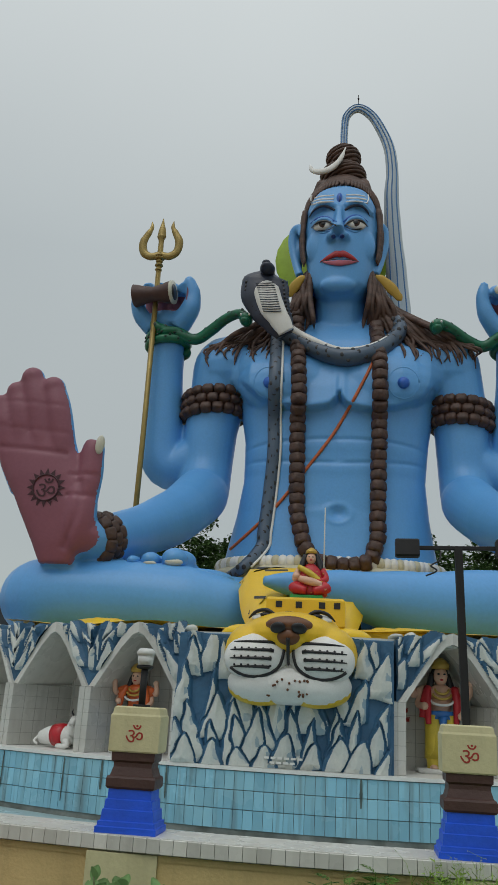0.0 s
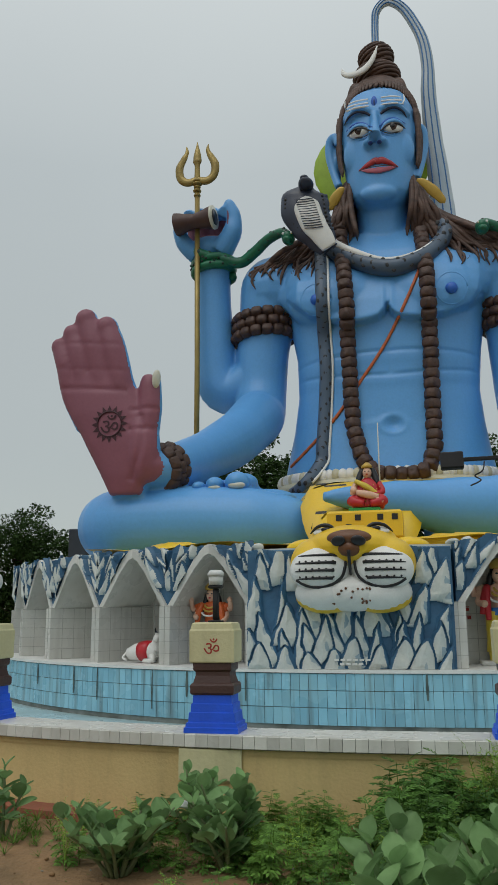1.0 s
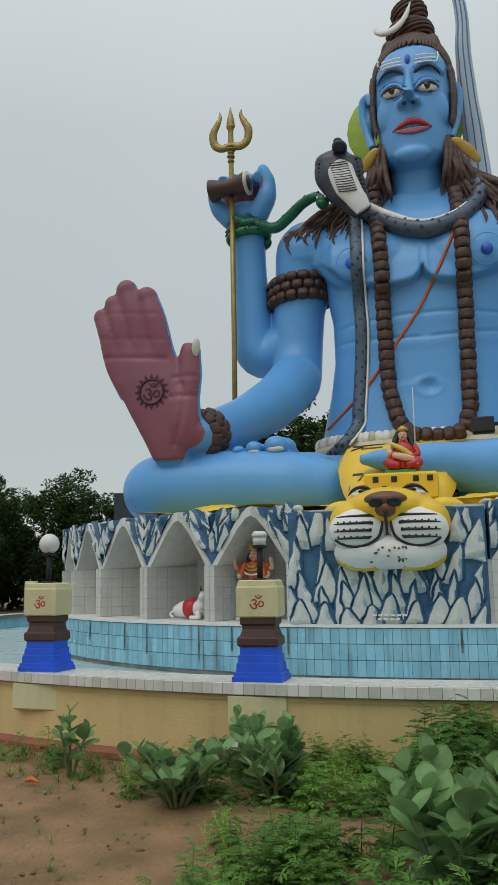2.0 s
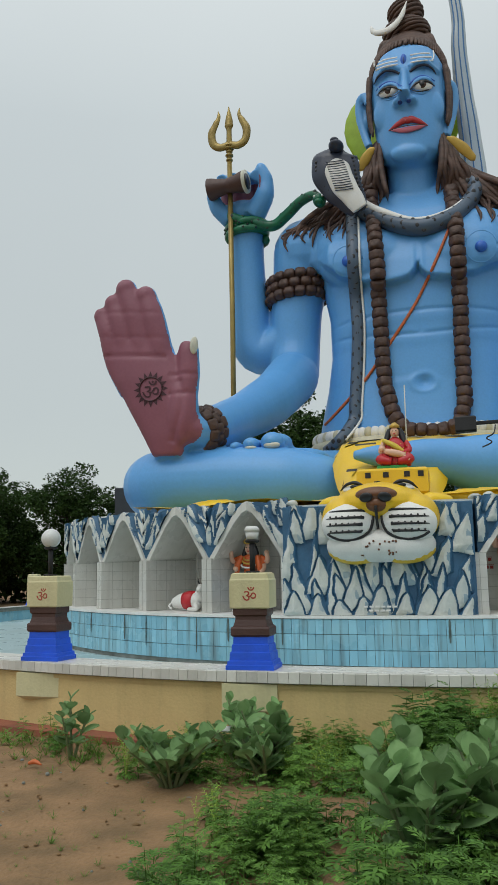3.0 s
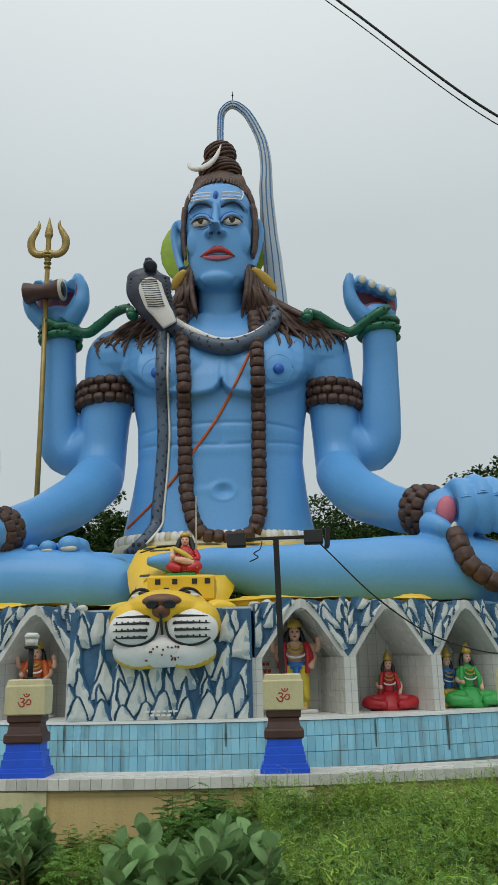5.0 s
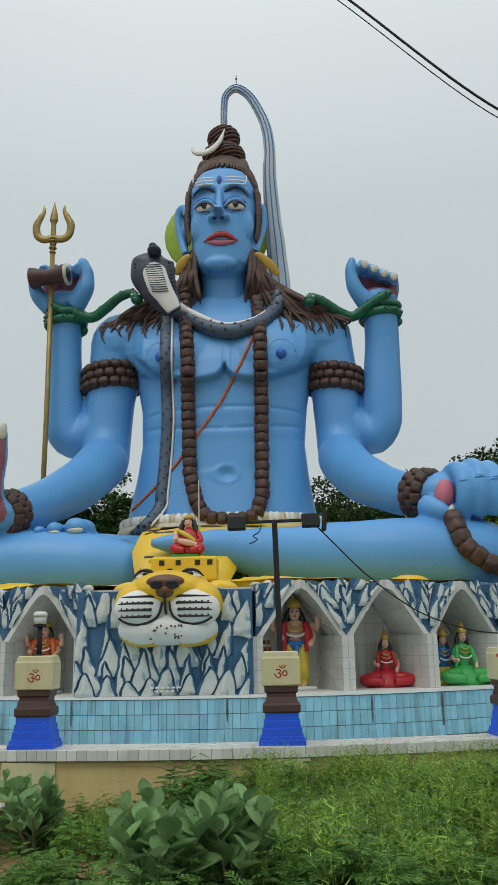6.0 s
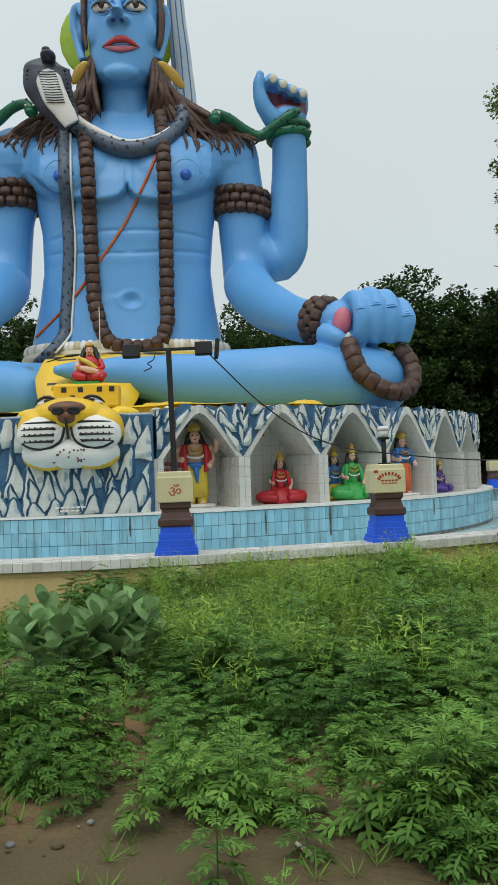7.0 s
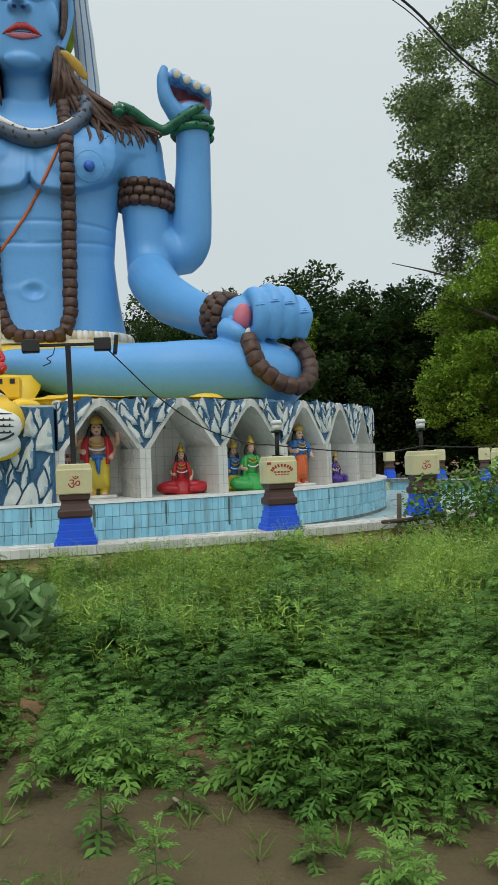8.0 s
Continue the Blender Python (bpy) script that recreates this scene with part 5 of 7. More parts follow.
            s.tube([arm[0], Vector(arm[0]).lerp(Vector(arm[1]), 0.75)], 0.046 * h, SKIN if sash else IDOL_GREEN if top is IDOL_RED else top, 8)
    zc = z0 + 0.66 * u
    s.ball((0, -0.01 * h, zc), (0.062 * h, 0.068 * h, 0.085 * h), SKIN, None, 14, 10)
    s.ball((0, 0.03 * h, zc + 0.03 * h), (0.078 * h, 0.065 * h, 0.09 * h), BLACK, None, 12, 8)
    for q in (-1, 1):
        s.ball((q * 0.025 * h, -0.07 * h, zc + 0.015 * h), (0.014 * h, 0.01 * h, 0.008 * h), BLACK, None, 8, 6)
        s.tube([(q * 0.11 * h, -0.01 * h, z0 + 0.47 * u), (q * 0.15 * h, -0.06 * h, z0 + 0.25 * u), (q * 0.17 * h, -0.06 * h, z0 - 0.02 * u)], [0.035 * h, 0.04 * h, 0.03 * h], top, 8, steps=4)
    s.ball((0, -0.074 * h, zc - 0.035 * h), (0.018 * h, 0.01 * h, 0.008 * h), IDOL_RED, None, 8, 6)
    s.ball((0, -0.076 * h, zc - 0.008 * h), (0.01 * h, 0.014 * h, 0.02 * h), SKIN, None, 8, 6)
    for q in (-1, 1):
        s.tube([(q * 0.06 * h, 0.03 * h, zc + 0.02 * h), (q * 0.09 * h, 0.02 * h, zc - 0.08 * h), (q * 0.1 * h, -0.02 * h, zc - 0.2 * h)], [0.03 * h, 0.035 * h, 0.015 * h], BLACK, 8, steps=3)
    s.loft([(zc + 0.06 * h, 0, -0.01 * h, 0.078 * h, 0.075 * h), (zc + 0.1 * h, 0, -0.01 * h, 0.082 * h, 0.08 * h), (zc + 0.14 * h, 0, 0, 0.055 * h, 0.055 * h), (h - 0.02 * h, 0, 0, 0.02 * h, 0.02 * h)], crown, 14)
    for r, zz in ((0.06, 0.44), (0.08, 0.36), (0.1, 0.26)):
        s.tube([(r * h * math.sin(t), -(0.075 + 0.02 * math.cos(t)) * h, z0 + zz * u - 0.04 * h * math.cos(t)) for t in np.linspace(-1.6, 1.6, 9)], 0.012 * h, GOLD if r < 0.09 else WHITE, 6)
    return thing(name, label, "statue", group="idols", m=Matrix.Translation(place) @ Matrix.Rotation(facing, 4, "Z"), shape=s)


s = Shape()
s.loft([(0.0, 0, 0, 0.2, 0.13), (0.05, 0, 0, 0.215, 0.14), (0.14, 0, 0, 0.2, 0.13), (0.24, 0, 0.01, 0.16, 0.1), (0.33, 0, 0.02, 0.15, 0.09), (0.385, 0, 0.02, 0.07, 0.06), (0.41, 0, 0.02, 0.04, 0.04)], IDOL_RED, 24)
for q in (-1, 1):
    s.tube([(q * 0.06, -0.05, 0.13), (q * 0.19, -0.12, 0.09), (q * 0.04, -0.16, 0.05)], [0.07, 0.075, 0.05], IDOL_RED, 10, steps=4)
    s.tube([(q * 0.14, 0.0, 0.33), (q * 0.19, -0.05, 0.21), (q * 0.05, -0.14, 0.17)], [0.045, 0.04, 0.028], SKIN if q < 0 else IDOL_RED, 10, steps=4)
    s.tube([(q * 0.06, 0.03, 0.52), (q * 0.1, 0.02, 0.42), (q * 0.13, -0.03, 0.32)], [0.04, 0.045, 0.02], BLACK, 8, steps=3)
    s.ball((q * 0.022, -0.062, 0.485), (0.013, 0.008, 0.007), BLACK, None, 8, 6)
s.tube([(-0.15, -0.05, 0.36), (0.0, -0.11, 0.27), (0.14, -0.1, 0.16)], [0.03, 0.04, 0.03], IDOL_YELLOW, 8, steps=4)
s.tube([(-0.13, -0.13, 0.2), (0.02, -0.17, 0.16), (0.14, -0.15, 0.13)], [0.04, 0.05, 0.035], SKIN, 10, steps=4)
s.ball((-0.17, -0.14, 0.23), 0.045, SKIN, None, 12, 8)
s.tube([(0.12, -0.16, 0.12), (0.2, -0.18, 0.06)], [0.03, 0.02], SKIN, 8)
s.ball((0, -0.005, 0.475), (0.06, 0.065, 0.075), SKIN, None, 16, 12)
s.ball((0, 0.03, 0.5), (0.08, 0.065, 0.085), BLACK, None, 14, 10)
s.ball((0, -0.068, 0.445), (0.017, 0.009, 0.008), IDOL_RED, None, 8, 6)
s.ball((0, -0.068, 0.468), (0.009, 0.012, 0.016), SKIN, None, 8, 6)
s.loft([(0.535, 0, 0.0, 0.075, 0.07), (0.57, 0, 0.0, 0.07, 0.065), (0.61, 0, 0, 0.02, 0.02)], GOLD, 14)
for k in range(70):
    a = 2.4 * k
    z = 0.02 + 0.3 * k / 70
    r = 0.205 - 0.17 * max(0, z - 0.14)
    s.ball((r * math.cos(a), 0.66 * r * math.sin(a), z), 0.009, GOLD, None, 6, 4)
thing("idol_statue", "small idol in a red and gold robe on the green pad", "statue", group="idols", m=Matrix.Translation((-0.16, 4.2, 2.885)), shape=s)
s = Shape()
s.tube([(0.0, 4.2, 2.84), (0.0, 4.2, 4.02)], [0.012, 0.006], NAIL, 8)
thing("thin_rod", "thin upright metal rod beside the small idol", "rod", shape=s)

# ---- niches round the platform ----
PIERS = [-75.0, -66.5, -57.5, -48.8, -39.5, -30.0, -20.5, -11.3, 6.3, 15.5, 25.0, 34.5, 44.0, 53.5, 63.0, 72.0]
rock_rng = random.Random(11)


def relief(x0, x1, z0, z1, crags, inside, step=0.0105, thick=0.085):
    """A moulded wall of crags: white faces, blue in the clefts, right flanks shaded in blue-grey paint. crags: apex x,
    apex z, half width, height, lean; later ones stand in front.
    """
    s = Shape()
    nx, nz = int((x1 - x0) / step), int((z1 - z0) / step)
    X, Z = np.meshgrid(np.linspace(x0, x1, nx + 1), np.linspace(z0, z1, nz + 1))
    wob = np.array([[noise.noise((x * 7, z * 7, 1)) for x in X[0]] for z in Z[:, 0]])
    wob2 = np.array([[noise.noise((x * 22, z * 16, 4)) for x in X[0]] for z in Z[:, 0]])
    depth, paint = np.zeros_like(X), np.zeros(X.shape, int)
    for cx, cz, w, h, lean in crags:
        t = (cz - Z + 0.04 * wob) / h
        half = w * np.clip(t, 0, 1) ** 0.62
        off = X - cx - lean * (cz - Z) + 0.025 * wob
        u = off / np.maximum(half, 1e-4)
        v = np.clip(1 - np.abs(u), 0, 1) * (t > 0) * np.clip((1.12 - t) * 4, 0, 1)
        on = v > 0
        d = 0.25 + 0.75 * v ** 0.55 + 0.08 * wob2
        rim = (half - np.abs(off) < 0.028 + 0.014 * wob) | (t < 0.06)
        # brushed blue-grey on right flanks also puts their shading into the colour
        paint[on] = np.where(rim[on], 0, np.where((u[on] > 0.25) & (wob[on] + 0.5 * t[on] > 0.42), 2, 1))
        depth[on] = d[on]
    P = np.stack([X, -thick * depth + 0.004 * wob2, Z], -1).reshape(-1, 3)
    W = nx + 1
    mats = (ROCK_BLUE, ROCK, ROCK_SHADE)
    for m in mats:
        s.slot(m)
    s.v = [tuple(p) for p in P]
    for j in range(nz):
        for i in range(nx):
            if inside(X[j, i] + step / 2, Z[j, i] + step / 2):
                s.f.append((j * W + i, j * W + i + 1, (j + 1) * W + i + 1, (j + 1) * W + i))
                q = (paint[j, i], paint[j, i + 1], paint[j + 1, i + 1], paint[j + 1, i])
                s.m.append(max(set(q), key=q.count))
    used = sorted({i for f in s.f for i in f})
    back = {o: n for n, o in enumerate(used)}
    s.v = [s.v[o] for o in used]
    s.f = [tuple(back[i] for i in f) for f in s.f]
    return s


def facing_frame(a, out=0.0):
    """x along the platform's face, -y outwards, z up, at a degrees."""
    p, q = drum(a, out), drum(a + 0.5, out)
    d = (q - drum(a - 0.5, out)).normalized()
    return Matrix(((d.x, -d.y, 0, p.x), (d.y, d.x, 0, p.y), (0, 0, 1, 0), (0, 0, 0, 1)))


niche_bed = {}
for k, (a, b) in enumerate(zip(PIERS, PIERS[1:])):
    if (a, b) == (-11.3, 6.3):
        continue
    A, B = drum(a), drum(b)
    W, M = (B - A).length, (A + B) / 2
    d = (B - A).normalized()
    fm = Matrix(((d.x, -d.y, 0, M.x), (d.y, d.x, 0, M.y), (0, 0, 1, 0), (0, 0, 0, 1)))
    niche_bed[k] = fm
    niche = thing("niche", "white tiled niche with a pointed gable in the platform wall", "niche", group="niches", m=fm)
    for q in (-1, 1):
        s = Shape()
        hw = W / 2
        # curved slope from the springing to the peak
        outer = [(q * hw, 1.66), (q * hw * 0.62, 2.0), (q * hw * 0.3, 2.3), (q * hw * 0.1, 2.41), (0, 2.43)]
        inner = [(0, 2.31), (q * hw * 0.12, 2.28), (q * hw * 0.34, 2.13), (q * hw * 0.66, 1.85), (q * (hw - 0.085), 1.66)]
        prof = outer + inner
        s.prism(prof if q > 0 else prof[::-1], TILE_WHITE, None, 0.95)
        part("gable", s, niche, "white gable slope", soft=False)
    s = Shape()
    s.box((0, 0.93, (LEDGE + TOP) / 2), (W + 0.05, 0.04, TOP - LEDGE - 0.1), TILE_WHITE)
    back = part("back_wall", s, niche, soft=False)
    # tile joints on the back and the sides, as fine raised grid lines of grout
    s = Shape()
    for i in range(1, int(W / 0.15)):
        s.box((-W / 2 + 0.15 * i, 0.909, 1.62), (0.006, 0.004, 1.34), JOINT)
    for j in range(1, 9):
        s.box((0, 0.909, LEDGE + 0.15 * j), (W, 0.004, 0.005), JOINT)
    tagged(part("joints", s, back, "thin grey tile joints", soft=False), kind="stuff")
for a in PIERS:
    fm = facing_frame(a)
    s = Shape()
    s.box((0, 0.44, (LEDGE + 1.68) / 2), (0.17, 0.96, 1.68 - LEDGE), TILE_WHITE, None, 0.008)
    pier = thing("niche_pier", "white tiled pier between two niches", "pier", group="niche piers", m=fm, shape=s, soft=False)
    s = Shape()
    for j in range(1, 6):
        z = LEDGE + 0.145 * j
        s.box((0, 0.44, z), (0.174, 0.964, 0.005), JOINT)
    s.box((0, -0.04, 1.32), (0.005, 0.008, 0.72), JOINT)
    for y in (0.15, 0.33, 0.51, 0.69):
        s.box((0, y, 1.32), (0.174, 0.005, 0.72), JOINT)
    tagged(part("joints", s, pier, "thin grey tile joints", soft=False), kind="stuff")
# snowy crags between the gables
for k, fm in niche_bed.items():
    W = (drum(PIERS[k + 1]) - drum(PIERS[k])).length
    hw = W / 2
    crag = thing("mountain_relief", "blue and white painted mountain relief round the gable", "relief", group="mountain reliefs", m=fm @ Matrix.Translation((0, 0.035, 0)))
    for q in (-1, 1):
        s = Shape()
        prof = [(q * hw, 1.67), (q * hw * 1.0, 2.33), (q * hw * 0.6, 2.37), (q * hw * 0.2, 2.42), (q * hw * 0.1, 2.4), (q * hw * 0.3, 2.28), (q * hw * 0.62, 1.99)]
        s.prism(prof[::-1] if q > 0 else prof, ROCK_BLUE, None, 0.45)
        part("backing", s, crag, "deep blue ground", soft=False)
        lo, hi = (0.0, hw) if q > 0 else (-hw, 0.0)
        crags = []
        for z in (2.5, 2.36, 2.18):
            for j in range(3):
                u = (j + 0.5 + rock_rng.uniform(-0.3, 0.3)) / 3
                crags.append((q * hw * u, z + rock_rng.uniform(-0.05, 0.05), rock_rng.uniform(0.09, 0.15), rock_rng.uniform(0.24, 0.4), q * rock_rng.uniform(0.1, 0.7)))
        wave = rock_rng.uniform(0, 6)
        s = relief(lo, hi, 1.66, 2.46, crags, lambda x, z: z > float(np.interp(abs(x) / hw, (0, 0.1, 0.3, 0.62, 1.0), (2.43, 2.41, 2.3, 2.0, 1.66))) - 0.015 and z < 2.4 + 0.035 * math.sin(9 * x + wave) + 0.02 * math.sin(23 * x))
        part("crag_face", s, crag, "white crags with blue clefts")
    s = Shape()
    for j in range(9):
        x = -hw + W * (j + 0.5) / 9
        s.ball((x + rock_rng.uniform(-0.03, 0.03), 0.12 + rock_rng.uniform(0, 0.15), 2.36 + rock_rng.uniform(-0.03, 0.03)), (rock_rng.uniform(0.05, 0.09), rock_rng.uniform(0.1, 0.2), rock_rng.uniform(0.03, 0.06)), rock_rng.choice((ROCK, ROCK, ROCK_SHADE, ROCK_BLUE)), None, 10, 7, 0.35)
    tagged(part("snow_crest", s, crag, "white lumpy crest"), kind="stuff")

# the central mountain wall below the tiger
panel = thing("mountain_wall", "blue wall of white sculpted crags below the tiger head", "relief", kind="structure")
s = Shape()
s.box((-0.36, 3.26, (LEDGE + 2.3) / 2), (2.34, 0.3, 2.3 - LEDGE), ROCK_BLUE, None, 0.01)
part("backing", s, panel, "deep blue ground", soft=False)
pm = Matrix.Translation((-0.36, 3.11, 0))
crags = []
for row, (z, n, h) in enumerate(((2.36, 8, 0.36), (2.2, 8, 0.46), (1.95, 7, 0.52), (1.68, 9, 0.55), (1.46, 8, 0.5), (1.24, 9, 0.3))):
    for i in range(n):
        x = -1.17 + 2.34 * (i + 0.3 + 0.4 * (row % 2)) / n + rock_rng.uniform(-0.07, 0.07)
        crags.append((x, z + rock_rng.uniform(-0.1, 0.1), rock_rng.uniform(0.1, 0.19), h * rock_rng.uniform(0.75, 1.3), rock_rng.uniform(-0.25, 0.25) - 0.14 * x))
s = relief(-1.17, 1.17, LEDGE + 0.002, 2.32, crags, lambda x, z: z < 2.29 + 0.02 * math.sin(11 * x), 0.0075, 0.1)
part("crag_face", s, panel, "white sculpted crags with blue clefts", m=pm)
for k in range(2):
    s = Shape()
    for j in range((6, 4)[k]):
        s.box((-0.5 + 0.07 * j + 0.06 * k, 2.995, 1.055 - 0.045 * k), (0.05, 0.006, 0.022), WHITE)
    tagged(part("lettering", s, panel, "illegible white signature", soft=False), kind="stuff")

# sign bars in the niches
for k, dx, z in ((9, 0.05, 2.02), (8, -0.35, 1.6), (8, -0.33, 1.5)):
    s = Shape()
    for j in range(3):
        s.box((dx - 0.06 + 0.06 * j, 0.9, z), (0.045, 0.006, 0.04), RED)
    s.box((dx, 0.9, z + 0.03), (0.18, 0.006, 0.008), RED)
    tagged(thing("name_sign", "illegible red painted lettering on the niche wall", "lettering", group="niche lettering", m=niche_bed[k], shape=s, soft=False))

# ---- idols in the niches ----
LZ = LEDGE
idol_figure("idol_statue", "standing many-armed idol, red shawl and yellow dhoti", (1.38, 3.98, LZ), 0.05, 1.28, IDOL_RED, IDOL_YELLOW, False, 4, GOLD, IDOL_BLUE)
idol_figure("idol_statue", "seated idol in red and green robes", (2.68, 4.32, LZ), 0.05, 0.82, IDOL_RED, IDOL_RED, True, 2)
idol_figure("idol_statue", "seated pair idol in yellow robes", (3.58, 4.72, LZ), 0.3, 0.86, IDOL_BLUE, IDOL_YELLOW, True, 2)
idol_figure("idol_statue", "seated idol in green robes", (3.86, 4.66, LZ), 0.3, 0.92, IDOL_GREEN, IDOL_GREEN, True, 2)
idol_figure("idol_statue", "standing idol in orange and blue robes", (4.86, 5.42, LZ), 0.5, 1.1, IDOL_BLUE, IDOL_ORANGE, False, 2)
idol_figure("idol_statue", "seated idol in purple robes", (5.78, 6.35, LZ), 0.8, 0.6, IDOL_PURPLE, IDOL_PURPLE, True, 2)
idol_figure("idol_statue", "standing trunked idol, orange skin and blue dhoti", (-2.2, 4.0, LZ), -0.1, 1.05, IDOL_ORANGE, IDOL_BLUE, False, 4)
# lying bull with a red cloth
s = Shape()
s.tube([(-0.34, 0, 0.13), (-0.12, 0, 0.17), (0.12, 0, 0.17), (0.26, 0, 0.2)], [0.1, 0.15, 0.16, 0.11], WHITE, 16, steps=4)
s.tube([(0.2, 0, 0.2), (0.26, -0.01, 0.34), (0.3, -0.05, 0.42)], [0.12, 0.09, 0.06], WHITE, 12, steps=3)
s.tube([(0.28, -0.02, 0.42), (0.3, -0.14, 0.36)], [0.07, 0.045], WHITE, 12)
for q in (-1, 1):
    s.tube([(0.29 + q * 0.04, 0, 0.46), (0.29 + q * 0.08, -0.01, 0.52), (0.29 + q * 0.06, -0.02, 0.57)], [0.018, 0.014, 0.004], BLACK, 8, steps=3)
    s.ball((0.29 + q * 0.075, 0.01, 0.41), (0.045, 0.015, 0.025), WHITE)
    s.tube([(0.2, q * 0.1, 0.1), (0.3, q * 0.16 - 0.04, 0.04), (0.12, q * 0.17 - 0.04, 0.03)], [0.06, 0.04, 0.03], WHITE, 8, steps=3)
s.tube([(-0.08, 0, 0.175), (0.03, 0, 0.185), (0.14, 0, 0.185)], [0.163, 0.172, 0.168], IDOL_RED, 18)
s.tube([(-0.36, -0.02, 0.16), (-0.4, -0.1, 0.08), (-0.3, -0.14, 0.03)], [0.025, 0.018, 0.02], WHITE, 8, steps=3)
thing("bull_statue", "white lying bull statue with a red saddle cloth", "statue", group="idols", m=pose(-3.16, 4.2, LZ + 0.01, 0, 0, -18) @ Matrix.Diagonal((0.78, 0.78, 0.78, 1)), shape=s)

# ---- pillars on the ring wall ----
# rings flattened in depth so the pillars' outline fits the camera's view
def square(s, rings, material):
    v = [(x * h * 0.92, y * h * 0.7, z) for z, h in rings for x, y in ((-1, -1), (1, -1), (1, 1), (-1, 1))]
    n = len(rings)
    f = [(3, 2, 1, 0), tuple(range(4 * n - 4, 4 * n))]
    for r in range(n - 1):
        f += [(4 * r + k, 4 * r + (k + 1) % 4, 4 * r + 4 + (k + 1) % 4, 4 * r + 4 + k) for k in range(4)]
    s.add(v, f, material)


om_v, om_f = lettering("\u0950", 0.155)


def pillar(a, sign="om"):
    p = around(a, RING)
    # the turn of each pillar is likewise chosen to fit the camera's view
    ob = thing("pillar", "oblong pillar, blue foot, brown neck and cream block on the pool wall", "pillar", group="pool wall pillars", m=pose(p.x, p.y, COPING, 0, 0, 0 if abs(a) < 7 else a * (0.35 if abs(a) < 20 else 0.05 if abs(a) < 40 else 0.75)))
    s = Shape()
    square(s, [(0.001, 0.238), (0.04, 0.238), (0.045, 0.225), (0.075, 0.222), (0.08, 0.205), (0.15, 0.2), (0.155, 0.188), (0.215, 0.184), (0.22, 0.172), (0.285, 0.17)], ROYAL)
    part("plinth", s, ob, "royal blue stepped foot", soft=False)
    s = Shape()
    square(s, [(0.285, 0.18), (0.3, 0.193), (0.355, 0.193), (0.37, 0.185), (0.375, 0.17), (0.43, 0.152), (0.46, 0.152), (0.475, 0.17), (0.53, 0.172)], BROWN)
    part("neck", s, ob, "dark brown moulded neck", soft=False)
    s = Shape()
    square(s, [(0.53, 0.188), (0.54, 0.198), (0.78, 0.2), (0.795, 0.19), (0.835, 0.182), (0.845, 0.165)], BLOCK)
    part("block", s, ob, "pale cream block", soft=False)
    s = Shape()
    if sign == "om":
        s.add([(x, -0.1415, 0.66 + y) for x, y in om_v], om_f, RED)
        part("symbol", s, ob, "red painted symbol", soft=False)
    elif sign == "bars":
        for k in range(9):
            t = 0.32 * (k - 4)
            s.box((0.13 * math.sin(t) * 0.95, -0.1405, 0.665 + 0.075 * math.cos(t)), (0.022, 0.004, 0.035), RED, Euler((0, t * 0.8, 0)).to_matrix())
        for k in range(5):
            s.box((-0.08 + 0.04 * k, -0.1405, 0.665), (0.028, 0.004, 0.018), RED)
            s.box((-0.07 + 0.035 * k, -0.1405, 0.635), (0.025, 0.004, 0.012), RED)
        s.box((-0.15, -0.14, 0.765), (0.05, 0.004, 0.03), RED)
        part("lettering", s, ob, "arched red lettering", soft=False)
    s = Shape()
    square(s, [(-0.375, 0.2), (-0.345, 0.262), (-0.338, 0.272), (-0.112, 0.272)], BLOCK)
    part("bracket", s, ob, "cream block under the coping", soft=False)
    return ob


for k in range(30):
    pillar(-174 + 12 * k, "bars" if k == 16 else "om")


def post_lamp(a, globe):
    p = around(a, RING)
    ob = thing("post_lamp", "short black post with a milky white lamp on the pillar", "lamp", group="pillar lamps", m=pose(p.x, p.y, COPING + 0.845, 0, 0, a))
    s = Shape()
    s.tube([(0, 0, 0), (0, 0, 0.28)], 0.026, STEEL, 12)
    s.box((0, 0, 0.008), (0.1, 0.1, 0.016), STEEL, None, 0.003)
    s.box((0, 0, 0.285), (0.1, 0.1, 0.03), STEEL, None, 0.01)
    part("post", s, ob)
    s = Shape()
    if globe:
        s.ball((0, 0, 0.385), 0.1, LAMP, None, 24, 16)
    else:
        s.tube([(0, 0, 0.3), (0, 0, 0.37)], [0.055, 0.062], LAMP, 16)
        s.tube([(0, 0, 0.37), (0, 0, 0.395), (0, 0, 0.42)], [0.068, 0.07, 0.05], LAMP, 16)
    part("shade", s, ob, "milky white shade")


for a, globe in ((-6, False), (-18, True), (18, False), (30, False)):
    post_lamp(a, globe)

# floodlight mast on the pillar beside the tiger wall
p = around(6, RING)
mast = thing("floodlight_mast", "black steel mast with two floodlights on a crossbar", "light mast", m=pose(p.x, p.y, COPING + 0.845, 0, -1.0, 0))
s = Shape()
s.box((0, 0, 0.63), (0.055, 0.055, 1.26), STEEL, None, 0.004)
part("pole", s, mast, soft=False)
s = Shape()
s.box((0.01, 0, 1.26), (0.86, 0.035, 0.03), STEEL, None, 0.004)
part("crossbar", s, mast, soft=False)
for x in (-0.38, 0.36):
    s = Shape()
    s.box((x, -0.03, 1.25), (0.18, 0.07, 0.14), STEEL, Euler((-0.15, 0, 0)).to_matrix(), 0.012)
    for j in range(5):
        s.box((x - 0.07 + 0.035 * j, 0.012, 1.25), (0.006, 0.03, 0.12), STEEL)
    part("floodlight", s, mast, "flat black floodlight", soft=False)
s = Shape()
